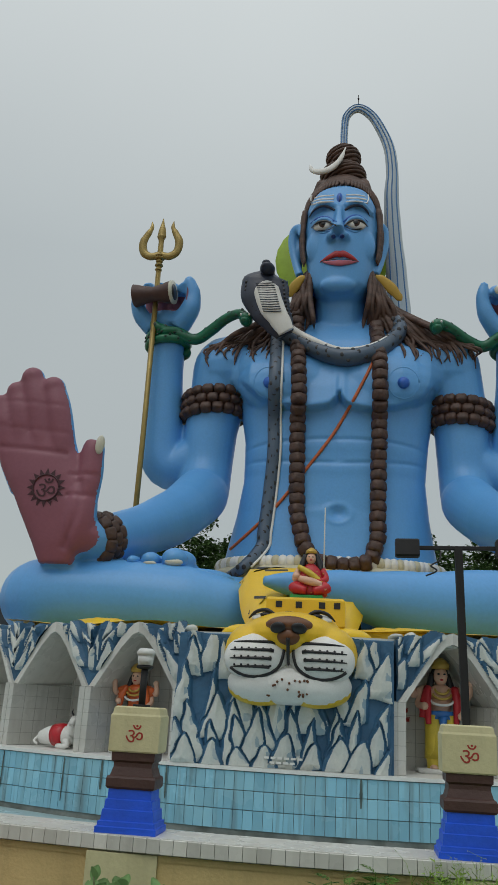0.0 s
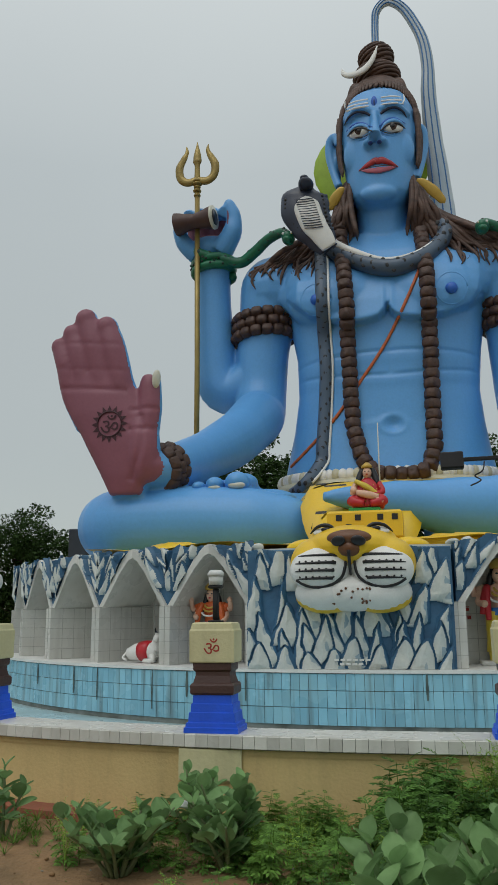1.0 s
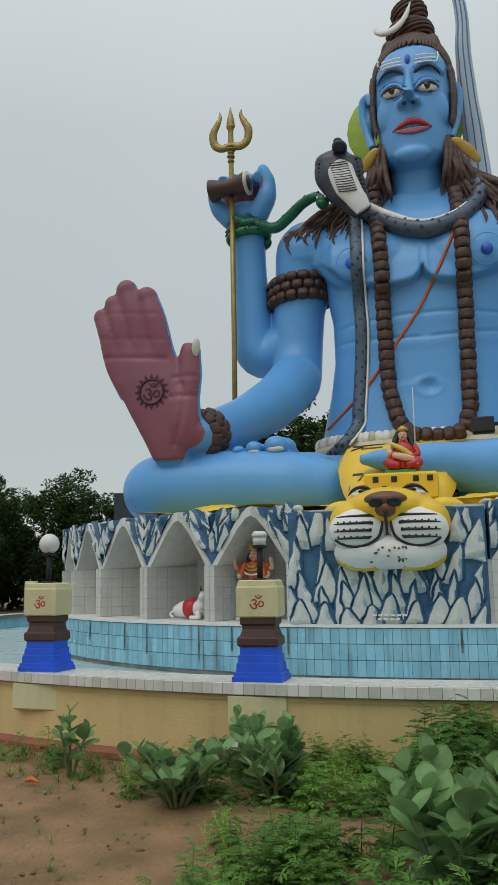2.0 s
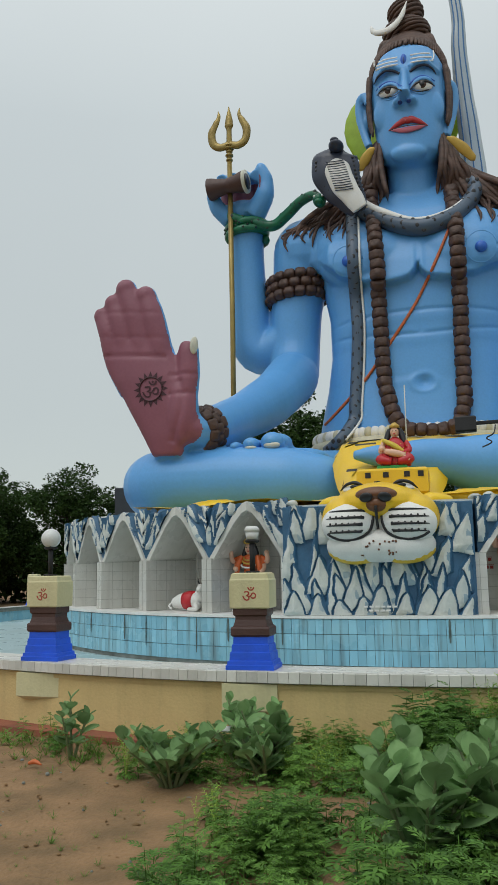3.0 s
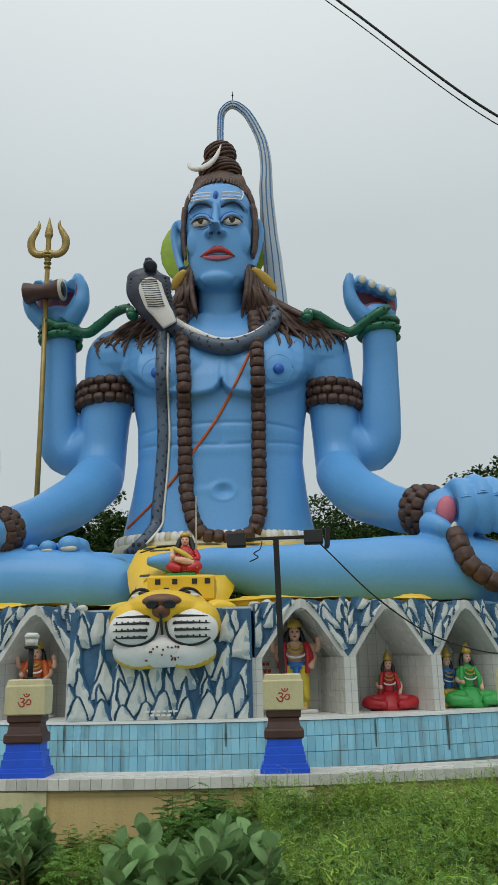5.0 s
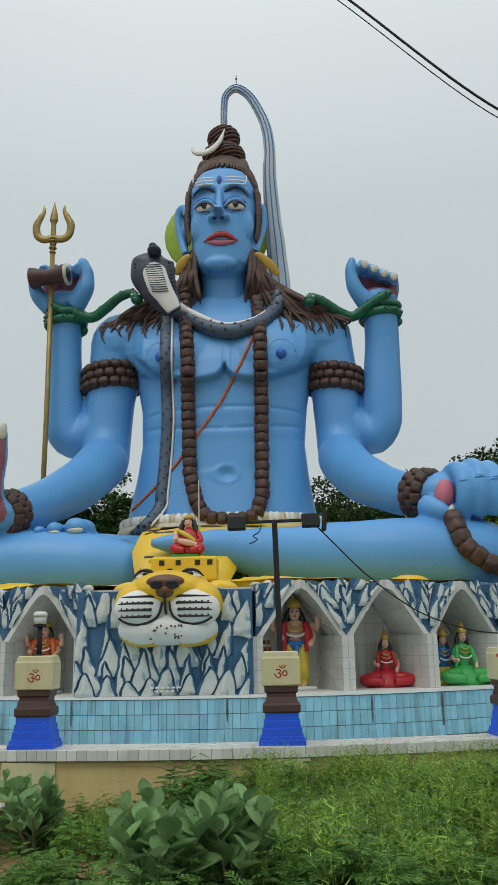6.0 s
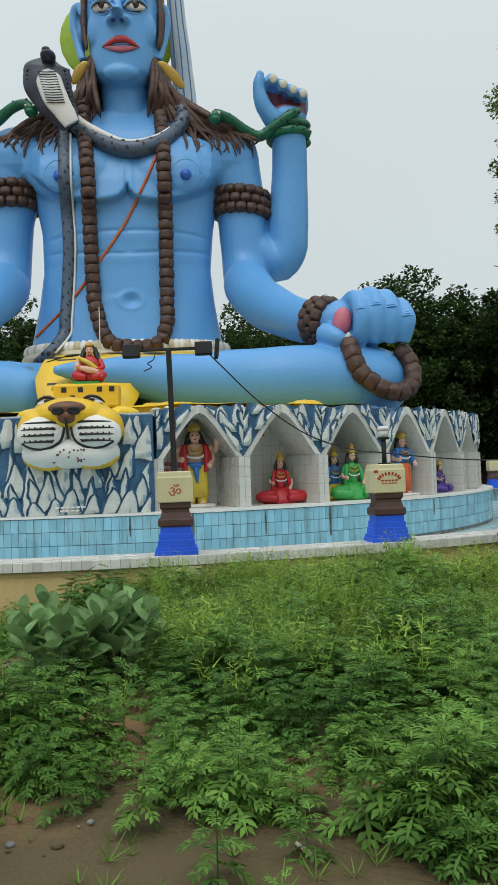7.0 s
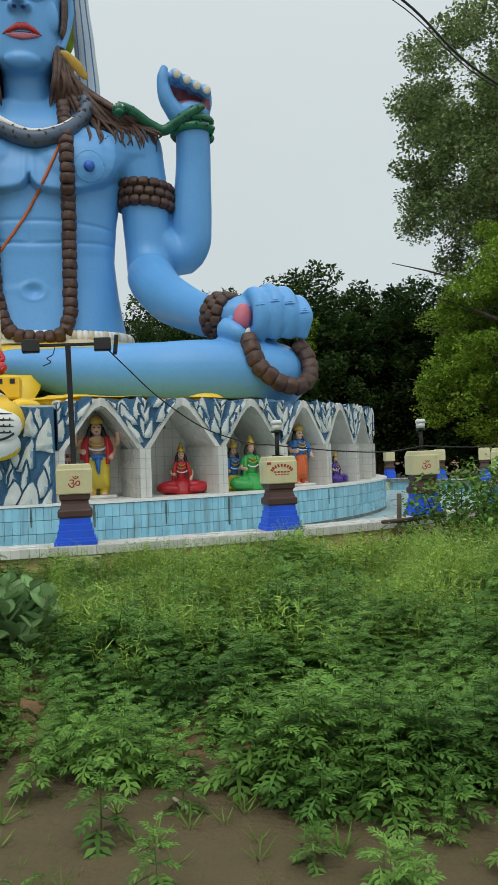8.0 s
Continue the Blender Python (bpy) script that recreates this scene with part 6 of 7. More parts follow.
s.box((0.5, 0.03, 1.25), (0.045, 0.14, 0.2), STEEL, Euler((0, 0.12, 0)).to_matrix(), 0.01)
part("side_floodlight", s, mast, "floodlight seen edge-on", soft=False)

# wires
def wire(name, label, path, r, steps=10):
    s = Shape()
    s.tube(path, r, CABLE, 6, steps=steps)
    return thing(name, label, "cable", group="cables", shape=s)


wire("cable", "thin black cable looping from the floodlight to the next lamp", [(1.56, 0.15, 2.7), (1.72, 0.25, 2.55), (2.1, 0.45, 2.2), (2.6, 0.65, 1.86), (3.1, 0.78, 1.68), (3.48, 0.73, 1.62), (4.3, 0.95, 1.53), (5.0, 1.2, 1.5), (5.6, 1.55, 1.56)], 0.008)
wire("cable", "thin black cable along the pillar tops", [(5.6, 1.55, 1.56), (6.6, 2.2, 1.52), (7.5, 3.0, 1.55), (8.6, 4.2, 1.5), (9.6, 6.0, 1.52)], 0.008)
wire("cable", "short loose cable end below the crossbar", [(1.02, 0.15, 2.72), (1.0, 0.1, 2.64), (0.94, 0.1, 2.6), (0.98, 0.08, 2.56), (0.9, 0.08, 2.52)], 0.006)
wire("overhead_cable", "black overhead power cable crossing the sky", [(-3.0, 1.0, 15.2), (0.5, 1.0, 11.45), (2.28, 1.0, 9.67), (3.94, 1.0, 8.03), (5.37, 1.0, 7.12), (6.58, 1.0, 6.13), (9.5, 1.0, 4.9), (14, 1, 4.2)], 0.016)
wire("overhead_cable", "thin grey overhead cable beside the thicker one", [(-3.0, 1.0, 15.0), (0.5, 1.0, 11.3), (2.28, 1.0, 9.53), (3.94, 1.0, 7.9), (5.37, 1.0, 7.03), (6.58, 1.0, 6.07), (9.5, 1.0, 4.85), (14, 1, 4.2)], 0.007)
# plain box added for an unidentified dark shape behind the knee
s = Shape()
s.box((-5.75, 8.3, TOP + 0.42), (0.7, 0.5, 0.84), GREYBLOCK, Euler((0, 0, 0.3)).to_matrix(), 0.02)
thing("control_cabinet", "plain dark grey block behind the knee on the platform", "cabinet", shape=s, soft=False)

# ---- plants ----
LEAF_DARK = mat("dark tree foliage", (0.05, 0.095, 0.024), 0.55, (0.022, 0.048, 0.014), 0.6, 0.8, 0.0, spread=0.35, leaf=0.3)
LEAF_MID = mat("yellow green tree foliage", (0.26, 0.40, 0.05), 0.55, (0.14, 0.24, 0.03), 0.5, 0.8, 0.0, spread=0.35, leaf=0.3)
LEAF_GREY = mat("grey green tree foliage", (0.21, 0.29, 0.11), 0.5, (0.13, 0.19, 0.075), 0.6, 0.8, 0.0, spread=0.35, leaf=0.3)
BARK = mat("grey brown bark", (0.10, 0.075, 0.055), 0.9, (0.05, 0.038, 0.03), 4, 0.8, 0.8, 12)
WEED = mat("fresh green weed leaves", (0.15, 0.29, 0.055), 0.5, (0.05, 0.125, 0.026), 1.6, 0.9, 0.0, spread=0.3, leaf=0.17)
WEED_TALL = mat("pale green flowering weed", (0.36, 0.52, 0.1), 0.55, (0.16, 0.28, 0.05), 1.0, 0.9, 0.0, spread=0.3, leaf=0.17)
GRASS = mat("dark green grass", (0.13, 0.25, 0.035), 0.55, (0.06, 0.13, 0.02), 1.5, 0.9, 0.0, spread=0.3, leaf=0.17)
FLOWER = mat("small white flowers", (0.42, 0.46, 0.30), 0.6)
SHRUB_LEAF = mat("waxy grey green shrub leaf", (0.24, 0.39, 0.165), 0.45, (0.15, 0.27, 0.1), 9, 0.7, 0.25, 30, spread=0.22, leaf=0.3)
SHRUB_STEM = mat("pale green shrub stem", (0.16, 0.20, 0.09), 0.6)
veg = np.random.default_rng(21)


def raw_mesh(name, verts, faces, materials, index=None):
    me = bpy.data.meshes.new(name)
    n, k = len(faces), faces.shape[1]
    me.vertices.add(len(verts))
    me.vertices.foreach_set("co", np.asarray(verts, np.float32).ravel())
    me.loops.add(n * k)
    me.loops.foreach_set("vertex_index", faces.astype(np.int32).ravel())
    me.polygons.add(n)
    me.polygons.foreach_set("loop_start", np.arange(0, n * k, k, dtype=np.int32))
    for m in materials:
        me.materials.append(m)
    if index is not None:
        me.polygons.foreach_set("material_index", index.astype(np.int32))
    me.update(calc_edges=True)
    me.validate()
    return me


def turns(n, tilt):
    """Random turns: any heading, with a lean of about tilt radians."""
    a, t, r = veg.uniform(0, 2 * np.pi, n), veg.normal(0, tilt, n), veg.uniform(0, 2 * np.pi, n)
    ca, sa, ct, st, cr, sr = np.cos(a), np.sin(a), np.cos(t), np.sin(t), np.cos(r), np.sin(r)
    z = np.zeros(n)
    o = np.ones(n)
    A = np.stack([np.stack([ca, -sa, z], 1), np.stack([sa, ca, z], 1), np.stack([z, z, o], 1)], 1)
    B = np.stack([np.stack([o, z, z], 1), np.stack([z, ct, -st], 1), np.stack([z, st, ct], 1)], 1)
    C = np.stack([np.stack([cr, -sr, z], 1), np.stack([sr, cr, z], 1), np.stack([z, z, o], 1)], 1)
    return A @ B @ C


def strew(pv, pf, places, rots, sizes):
    """Copies of a small mesh, joined into arrays."""
    n, k = len(places), len(pv)
    v = np.einsum("nij,kj->nki", rots, pv) * sizes[:, None, None] + places[:, None, :]
    f = pf[None] + (np.arange(n) * k)[:, None, None]
    return v.reshape(-1, 3), f.reshape(-1, pf.shape[1])


LEAF_V = np.array([(0, 0, 0), (0.32, 0.45, 0.06), (0, 1.0, -0.05), (-0.32, 0.45, 0.06)], float)
LEAF_F = np.array([(0, 1, 2, 3)])


def tree_model(name, label, height, spread, leaf, leaf_mat, clumps, per, seed, open_crown=0.0, low=0.25):
    """A tapered trunk with limbs and a crown of leaf clumps."""
    r = random.Random(seed)
    tree = thing(name, label, "tree", group="trees", m=Matrix.Translation((0, 0, -200)))
    s = Shape()
    top = height * 0.72
    lean = r.uniform(-0.05, 0.05) * height
    s.tube([(0, 0, -0.1), (lean * 0.2, 0.05, top * 0.35), (lean * 0.6, -0.1, top * 0.7), (lean, 0, top)], [0.045 * height * 0.5 + 0.06, 0.03 * height * 0.5 + 0.05, 0.02 * height * 0.5 + 0.03, 0.03], BARK, 10, steps=4)
    part("trunk", s, tree)
    centres = []
    for k in range(9):
        z0 = top * (0.35 + 0.06 * k)
        a = 2.4 * k + r.uniform(-0.4, 0.4)
        L = spread * r.uniform(0.6, 1.0) * (1 - 0.045 * k)
        end = Vector((L * math.cos(a), L * math.sin(a), z0 + L * r.uniform(0.25, 0.7)))
        s = Shape()
        s.tube([(lean * z0 / top, 0, z0), (end.x * 0.5, end.y * 0.5, z0 + (end.z - z0) * 0.65), tuple(end)], [0.014 * height * 0.5 + 0.02, 0.03, 0.012], BARK, 6, steps=3)
        part("limb", s, tree)
        centres.append(end)
    places = []
    for k in range(clumps):
        while True:
            x, y, z = (veg.uniform(-1, 1) for _ in range(3))
            q = x * x + y * y + z * z
            if 0.18 < q < 1:
                break
        zz = height * (low + (1 - low) * (0.5 + 0.5 * z))
        wide = spread * (0.75 + 0.35 * noise.noise((x * 2 + seed, y * 2, z * 2)))
        c = np.array((x * wide + lean, y * wide, zz * (0.93 + 0.1 * noise.noise((x * 3, y * 3, seed)))))
        if open_crown and noise.noise((c[0] * 0.55, c[1] * 0.55, c[2] * 0.55 + seed)) < open_crown - 0.3:
            continue
        rad = spread * veg.uniform(0.08, 0.17)
        d = veg.normal(0, 1, (per, 3))
        d /= np.linalg.norm(d, axis=1)[:, None]
        places.append(c + d * (rad * veg.uniform(0.35, 1.0, (per, 1)) ** 0.5) * (1, 1, 0.75))
    places = np.concatenate(places)
    v, f = strew(LEAF_V, LEAF_F, places, turns(len(places), 0.9), leaf * veg.uniform(0.6, 1.3, len(places)))
    tagged(part("crown", raw_mesh("crown", v, f, [leaf_mat]), tree, "dense leafy crown"), kind="")
    return tree


dark_a = tree_model("tree", "dark green broadleaf tree beyond the pool", 9.0, 4.2, 0.18, LEAF_DARK, 280, 130, 1, 0.0, 0.12)
dark_b = tree_model("tree", "dark green bushy tree beyond the pool", 8.0, 3.6, 0.17, LEAF_DARK, 260, 130, 2, 0.0, 0.1)
mid_a = tree_model("tree", "yellow-green leafy tree beside the pool", 8.0, 3.3, 0.1, LEAF_MID, 330, 260, 3, 0.18, 0.12)
grey_a = tree_model("tree", "tall open grey-green tree beside the pool", 16.0, 4.2, 0.115, LEAF_GREY, 560, 210, 4, 0.14, 0.36)
for proto, spots_at in ((dark_a, ((-27, 30, 0.85), (-17, 27, 0.74), (-20.5, 25.5, 0.72), (-8.2, 30, 1.16), (-4.6, 33, 1.15), (4.5, 33, 1.1), (11.5, 33, 1.3), (17.5, 31, 1.2), (24, 33, 1.3), (-14.5, 42, 0.9), (14, 41, 1.25), (30, 38, 1.3))),
                        (dark_b, ((-23.5, 31, 0.9), (-14.5, 30, 0.75), (-11, 33, 1.1), (-1, 36, 1.05), (8, 34.5, 1.35), (14.6, 29.5, 1.25), (20.5, 29, 1.1), (-31, 36, 0.9), (27, 28, 1.2), (17.5, 24.5, 0.8))),
                        (mid_a, ((15.3, 18.4, 1.25), (16.0, 13.8, 1.0), (19.2, 18.5, 1.35), (-19, 33, 0.45), (9.6, 31, 1.2))),
                        (grey_a, ((16.9, 20.5, 1.3), (20.8, 22.5, 1.35), (-24, 24, 0.62)))):
    for k, (x, y, sc) in enumerate(spots_at):
        m = Matrix.Translation((x, y, -0.05)) @ Matrix.Rotation(1.7 * k + x, 4, "Z")
        ob = proto if k == 0 else copy_thing(proto, m)
        ob.matrix_basis = m @ Matrix.Diagonal((sc, sc, sc, 1))
# leaf strip added below the trees as dark fill, blocking the horizon light
n = 26000
a = veg.uniform(-1, 1, n)
px = a * 40
py = 36 + veg.normal(0, 1.6, n) - 0.004 * px * px
pz = veg.uniform(0, 1, n) ** 0.7 * (3.2 + 0.9 * np.sin(px * 0.7) + 0.6 * np.sin(px * 1.9))
v, f = strew(LEAF_V, LEAF_F, np.stack([px, py, pz], 1), turns(n, 0.9), veg.uniform(0.35, 0.75, n))
tagged(new("understorey", raw_mesh("understorey", v, f, [LEAF_DARK])), "shrub leaves added as dark fill against horizon light below the trees", "shrubs", kind="stuff")

# ragweed leaf: a midrib with paired lobes
def lobed():
    v, f = [], []
    def lobe(bx, by, tx, ty, w, z):
        k = len(v)
        dx, dy = tx - bx, ty - by
        L = math.hypot(dx, dy)
        nx, ny = -dy / L * w, dx / L * w
        v.extend([(bx, by, z * 0.5), (bx + dx * 0.55 + nx, by + dy * 0.55 + ny, z + 0.02), (tx, ty, z - 0.02), (bx + dx * 0.55 - nx, by + dy * 0.55 - ny, z + 0.02)])
        f.append((k, k + 1, k + 2, k + 3))
    lobe(0, 0, 0, 1.0, 0.06, 0.05)
    for q in (-1, 1):
        for y, L in ((0.3, 0.32), (0.5, 0.4), (0.7, 0.32), (0.84, 0.2)):
            lobe(0, y - 0.08, q * L, y + 0.16, 0.07, 0.05)
    return np.array(v, float), np.array(f)


lob_v, lob_f = lobed()


def plant_model(leaves, height, leaf, droop, seed):
    """One leafy weed as arrays of quads: stem and lobed leaves."""
    r = np.random.default_rng(seed)
    vs, fs, k = [], [], 0
    for i in range(leaves):
        h = height * (0.15 + 0.85 * (i / leaves))
        a = 2.4 * i + r.uniform(-0.3, 0.3)
        el = droop + 0.9 * (i / leaves) + r.uniform(-0.2, 0.2)
        size = leaf * (1.15 - 0.6 * (i / leaves)) * r.uniform(0.8, 1.2)
        ca, sa, ce, se = math.cos(a), math.sin(a), math.cos(el), math.sin(el)
        R = np.array([[ca, -sa * ce, sa * se], [sa, ca * ce, -ca * se], [0, se, ce]])
        p = (lob_v * size)
        p[:, 2] -= 0.35 * size * (lob_v[:, 1] ** 2)
        vs.append(p @ R.T + (0.02 * math.cos(a), 0.02 * math.sin(a), h))
        fs.append(lob_f + k)
        k += len(lob_v)
    for i in range(3):
        a = i * 2.09
        w = 0.006
        q = np.array([(w * math.cos(a), w * math.sin(a), 0), (w * math.cos(a + 2.09), w * math.sin(a + 2.09), 0), (0.3 * w * math.cos(a + 2.09), 0.3 * w * math.sin(a + 2.09), height), (0.3 * w * math.cos(a), 0.3 * w * math.sin(a), height)])
        vs.append(q)
        fs.append(np.array([(0, 1, 2, 3)]) + k)
        k += 4
    return np.concatenate(vs), np.concatenate(fs)


def flower_model(seed):
    """A tall thin branching weed with tiny leaves and white flower heads."""
    r = np.random.default_rng(seed)
    vs, fs, ms, k = [], [], [], 0

    def blade(p, q, w, m):
        nonlocal k
        p, q = np.array(p, float), np.array(q, float)
        s = np.cross(q - p, r.normal(0, 1, 3))
        s = s / (np.linalg.norm(s) + 1e-9) * w
        vs.append(np.array([p - s * 0.6, p + s * 0.6, q + s * 0.25, q - s * 0.25]))
        fs.append(np.array([(0, 1, 2, 3)]) + k)
        ms.append(m)
        k += 4

    for b in range(6):
        a = b * 1.05 + r.uniform(-0.3, 0.3)
        base = np.array((0, 0, 0.1 + 0.08 * b))
        tip = np.array((0.2 * math.cos(a) * r.uniform(0.5, 1.1), 0.2 * math.sin(a) * r.uniform(0.5, 1.1), r.uniform(0.75, 1.0)))
        blade(base * 0, base + (tip - base) * 0.3, 0.006, 0)
        blade(base, tip, 0.006, 0)
        for j in range(15):
            t = 0.1 + 0.87 * j / 15
            p = base + (tip - base) * t
            d = r.normal(0, 1, 3)
            d[2] = abs(d[2]) * 0.6 + 0.1
            d = d / np.linalg.norm(d) * r.uniform(0.05, 0.12) * (1.15 - 0.5 * t)
            blade(p, p + d, 0.0115, 0)
        for j in range(3):
            d = r.normal(0, 0.045, 3)
            p = tip + d
            blade(tip, p, 0.003, 0)
            blade(p, p + r.normal(0, 0.008, 3), 0.006, 1)
    return np.concatenate(vs), np.concatenate(fs), np.array(ms)


def green(x, y):
    """How thick the weeds stand at a place, 0 to 1."""
    n1 = noise.noise((x * 0.9, y * 0.9, 5)) * 0.5 + 0.3 * noise.noise((x * 2.3, y * 2.3, 9))
    d = 1.0 if x > 0.15 + 0.3 * n1 else 0.0
    if x > -1.95 + 0.3 * n1 and y > -1.3 + 0.3 * n1:
        d = max(d, 0.9 if x > -0.7 else 0.6)
    elif x > -0.85 + 0.5 * n1 and y < -1.95 + 0.35 * n1:
        d = max(d, 0.75)
    elif y > -0.6 + 0.2 * n1:
        d = max(d, 0.2)
    edge = -4.1 - 0.8 * min(1.7, max(0.0, x - 1.0)) + 0.9 * n1
    if y < edge:
        d *= max(0.06, 0.4 + 0.8 * (y - edge))
    if -0.1 < x < 1.3 and -3.5 < y < -2.2:
        d *= 0.12
    clump = 0.5 + 1.6 * noise.noise((x * 1.7, y * 1.7, 31))
    return d * min(1.0, max(0.22, clump))


def sow(count, x0, x1, y0, y1, keep):
    out = []
    while len(out) < count:
        x, y = veg.uniform(x0, x1), veg.uniform(y0, y1)
        if x > 2.0 + 0.6 * (y + 8.6) + 0.8 or math.hypot(x - CX, y - CY) < 11.5:
            continue
        if veg.uniform() < keep(x, y):
            out.append((x, y, 0.0))
    return np.array(out)


def stand(p, low, high, rate, seed):
    """Heights that rise and fall from patch to patch."""
    q = np.array([noise.noise((x * rate, y * rate, seed)) for x, y, z in p])
    return np.clip(0.5 + 0.9 * q, 0, 1) * (high - low) + low


vs, fs, k = [], [], 0
for seed, (count, leaves, h, leaf) in enumerate(((1150, 18, 0.34, 0.15), (1000, 22, 0.46, 0.16), (1150, 14, 0.22, 0.14))):
    pv, pf = plant_model(leaves, h, leaf, -0.25, seed)
    p = sow(count, -3.5, 9.0, -6.1, -0.05, green)
    size = veg.uniform(0.7, 1.2, count) * stand(p, 0.65, 1.3, 1.1, 50) * np.where(p[:, 0] < 0.1, 0.62, 1.0)
    size *= np.where(p[:, 1] < -4.2, 0.8, 1.0)
    v, f = strew(pv, pf, p, turns(count, 0.16), size)
    vs.append(v)
    fs.append(f + k)
    k += len(v)
tagged(new("weeds", raw_mesh("weeds", np.concatenate(vs), np.concatenate(fs), [WEED])), "dense green ragweed with lobed leaves in front of the wall", "weeds", kind="stuff")
vs, fs, ms, k = [], [], [], 0
for seed in range(3):
    pv, pf, pm_ = flower_model(40 + seed)
    count = 900
    p = sow(count, -3.2, 10.5, -3.9, 0.5, lambda x, y: (1.0 if x > 0.9 else 0.16) * min(1.0, max(0.04, (y + 3.2 + 0.3 * x * 0.3) / 1.6)) * green(x, y))
    size = veg.uniform(0.6, 1.15, count) * stand(p, 0.38, 0.74, 1.0, 70) * np.where(p[:, 0] < 0.9, 0.55, 1.0)
    v, f = strew(pv, pf, p, turns(count, 0.13), size)
    vs.append(v)
    fs.append(f + k)
    ms.append(np.tile(pm_, count))
    k += len(v)
tagged(new("flowering_weeds", raw_mesh("flowering_weeds", np.concatenate(vs), np.concatenate(fs), [WEED_TALL, FLOWER], np.concatenate(ms))), "tall pale green weeds with tiny white flowers", "weeds", kind="stuff")
# grass tufts on the soil and along the wall foot
bl = []
for i in range(12):
    a, L = 2 * math.pi * i / 12 + 0.3 * (i % 3), 0.06 + 0.05 * ((i * 7) % 5) / 5
    c, s_ = math.cos(a), math.sin(a)
    bl.append([(-0.004 * s_, 0.004 * c, 0), (0.004 * s_, -0.004 * c, 0), (L * c + 0.0015 * s_, L * s_ - 0.0015 * c, L * 0.8), (L * c - 0.0015 * s_, L * s_ + 0.0015 * c, L * 0.8)])
gv_ = np.array(bl, float).reshape(-1, 3)
gf_ = np.arange(len(gv_)).reshape(-1, 4)
p = sow(2600, -3.8, 4.6, -7.5, 0.2, lambda x, y: 0.1 + 0.9 * max(0.0, noise.noise((x * 1.4, y * 1.4, 3))) + (0.9 * max(0.0, noise.noise((x * 0.9, 3, 8)) + 0.45) if y > -0.8 else 0))
v, f = strew(gv_, gf_, p, turns(len(p), 0.2), (0.3 + 0.8 * veg.uniform(0, 1, len(p)) ** 1.6) * np.where((p[:, 0] < 0) & (p[:, 1] < -1.2), 0.5, 1.0))
tagged(new("grass", raw_mesh("grass", v, f, [GRASS])), "sparse low grass tufts on the bare soil", "grass", kind="stuff")
# small stones and litter
s = Shape()
rr = random.Random(5)
for k in range(620):
    big = 0.5 + 0.9 * rr.random() ** 3
    s.ball((rr.uniform(-3.6, 3.5), rr.uniform(-6, -0.7), 0.008), (rr.uniform(0.008, 0.022) * big, rr.uniform(0.008, 0.018) * big, rr.uniform(0.005, 0.013) * big), SOIL if k % 4 else GROUT, None, 6, 5, 0.3)
tagged(thing("pebbles", "small clods and pebbles on the soil", "pebbles", kind="stuff", shape=s))
s = Shape()
s.box((0, 0, 0.02), (0.16, 0.1, 0.03), WHITE, Euler((0.1, 0.2, 0.4)).to_matrix(), 0.01)
thing("litter", "crumpled white wrapper among the shrubs", "litter", m=pose(-1.15, -0.75, 0.28), shape=s)
s = Shape()
s.tube([(0, 0, 0.015), (0.05, 0.01, 0.03), (0.12, -0.01, 0.012)], [0.012, 0.02, 0.006], ORANGE, 8, steps=3)
thing("litter", "small orange wrapper lying on the bare soil", "litter", m=pose(-2.75, -0.95, 0.01), shape=s)
s = Shape()
s.tube([(0, 0, 0.012), (0.05, -0.12, 0.014)], [0.008, 0.012], CREAM, 6)
thing("dry_stick", "pale dry stick lying on the bare soil", "stick", m=pose(1.75, -5.0, 0.01), shape=s)
# timber props by the wall
s = Shape()
s.tube([(5.0, 0.95, 0.0), (5.05, 1.0, 0.98)], 0.03, BARK, 8)
thing("wooden_stake", "grey wooden stake leaning on the pool wall", "stake", shape=s)
s = Shape()
s.tube([(4.6, 0.35, 0.7), (5.0, 0.62, 0.685), (5.6, 1.0, 0.7)], [0.022, 0.028, 0.02], BARK, 8, steps=3)
thing("dry_branch", "dry grey branch lying on the wall coping", "branch", shape=s)

# milkweed shrubs with large waxy leaves
s = Shape()
lv2, n2 = [], 7
for j in range(n2 + 1):
    t = j / n2
    w = 0.4 * math.sin(math.pi * min(1, 0.04 + 0.93 * t ** 1.15)) ** 0.75
    for i in (-1, -0.5, 0, 0.5, 1):
        lv2.append((i * w, t, 0.10 * i * i - 0.22 * t * t + (0.012 if i == 0 else 0)))
s.add(lv2, [(j * 5 + i, j * 5 + i + 1, (j + 1) * 5 + i + 1, (j + 1) * 5 + i) for j in range(n2) for i in range(4)], SHRUB_LEAF)
BIG_LEAF = s.mesh("leaf")


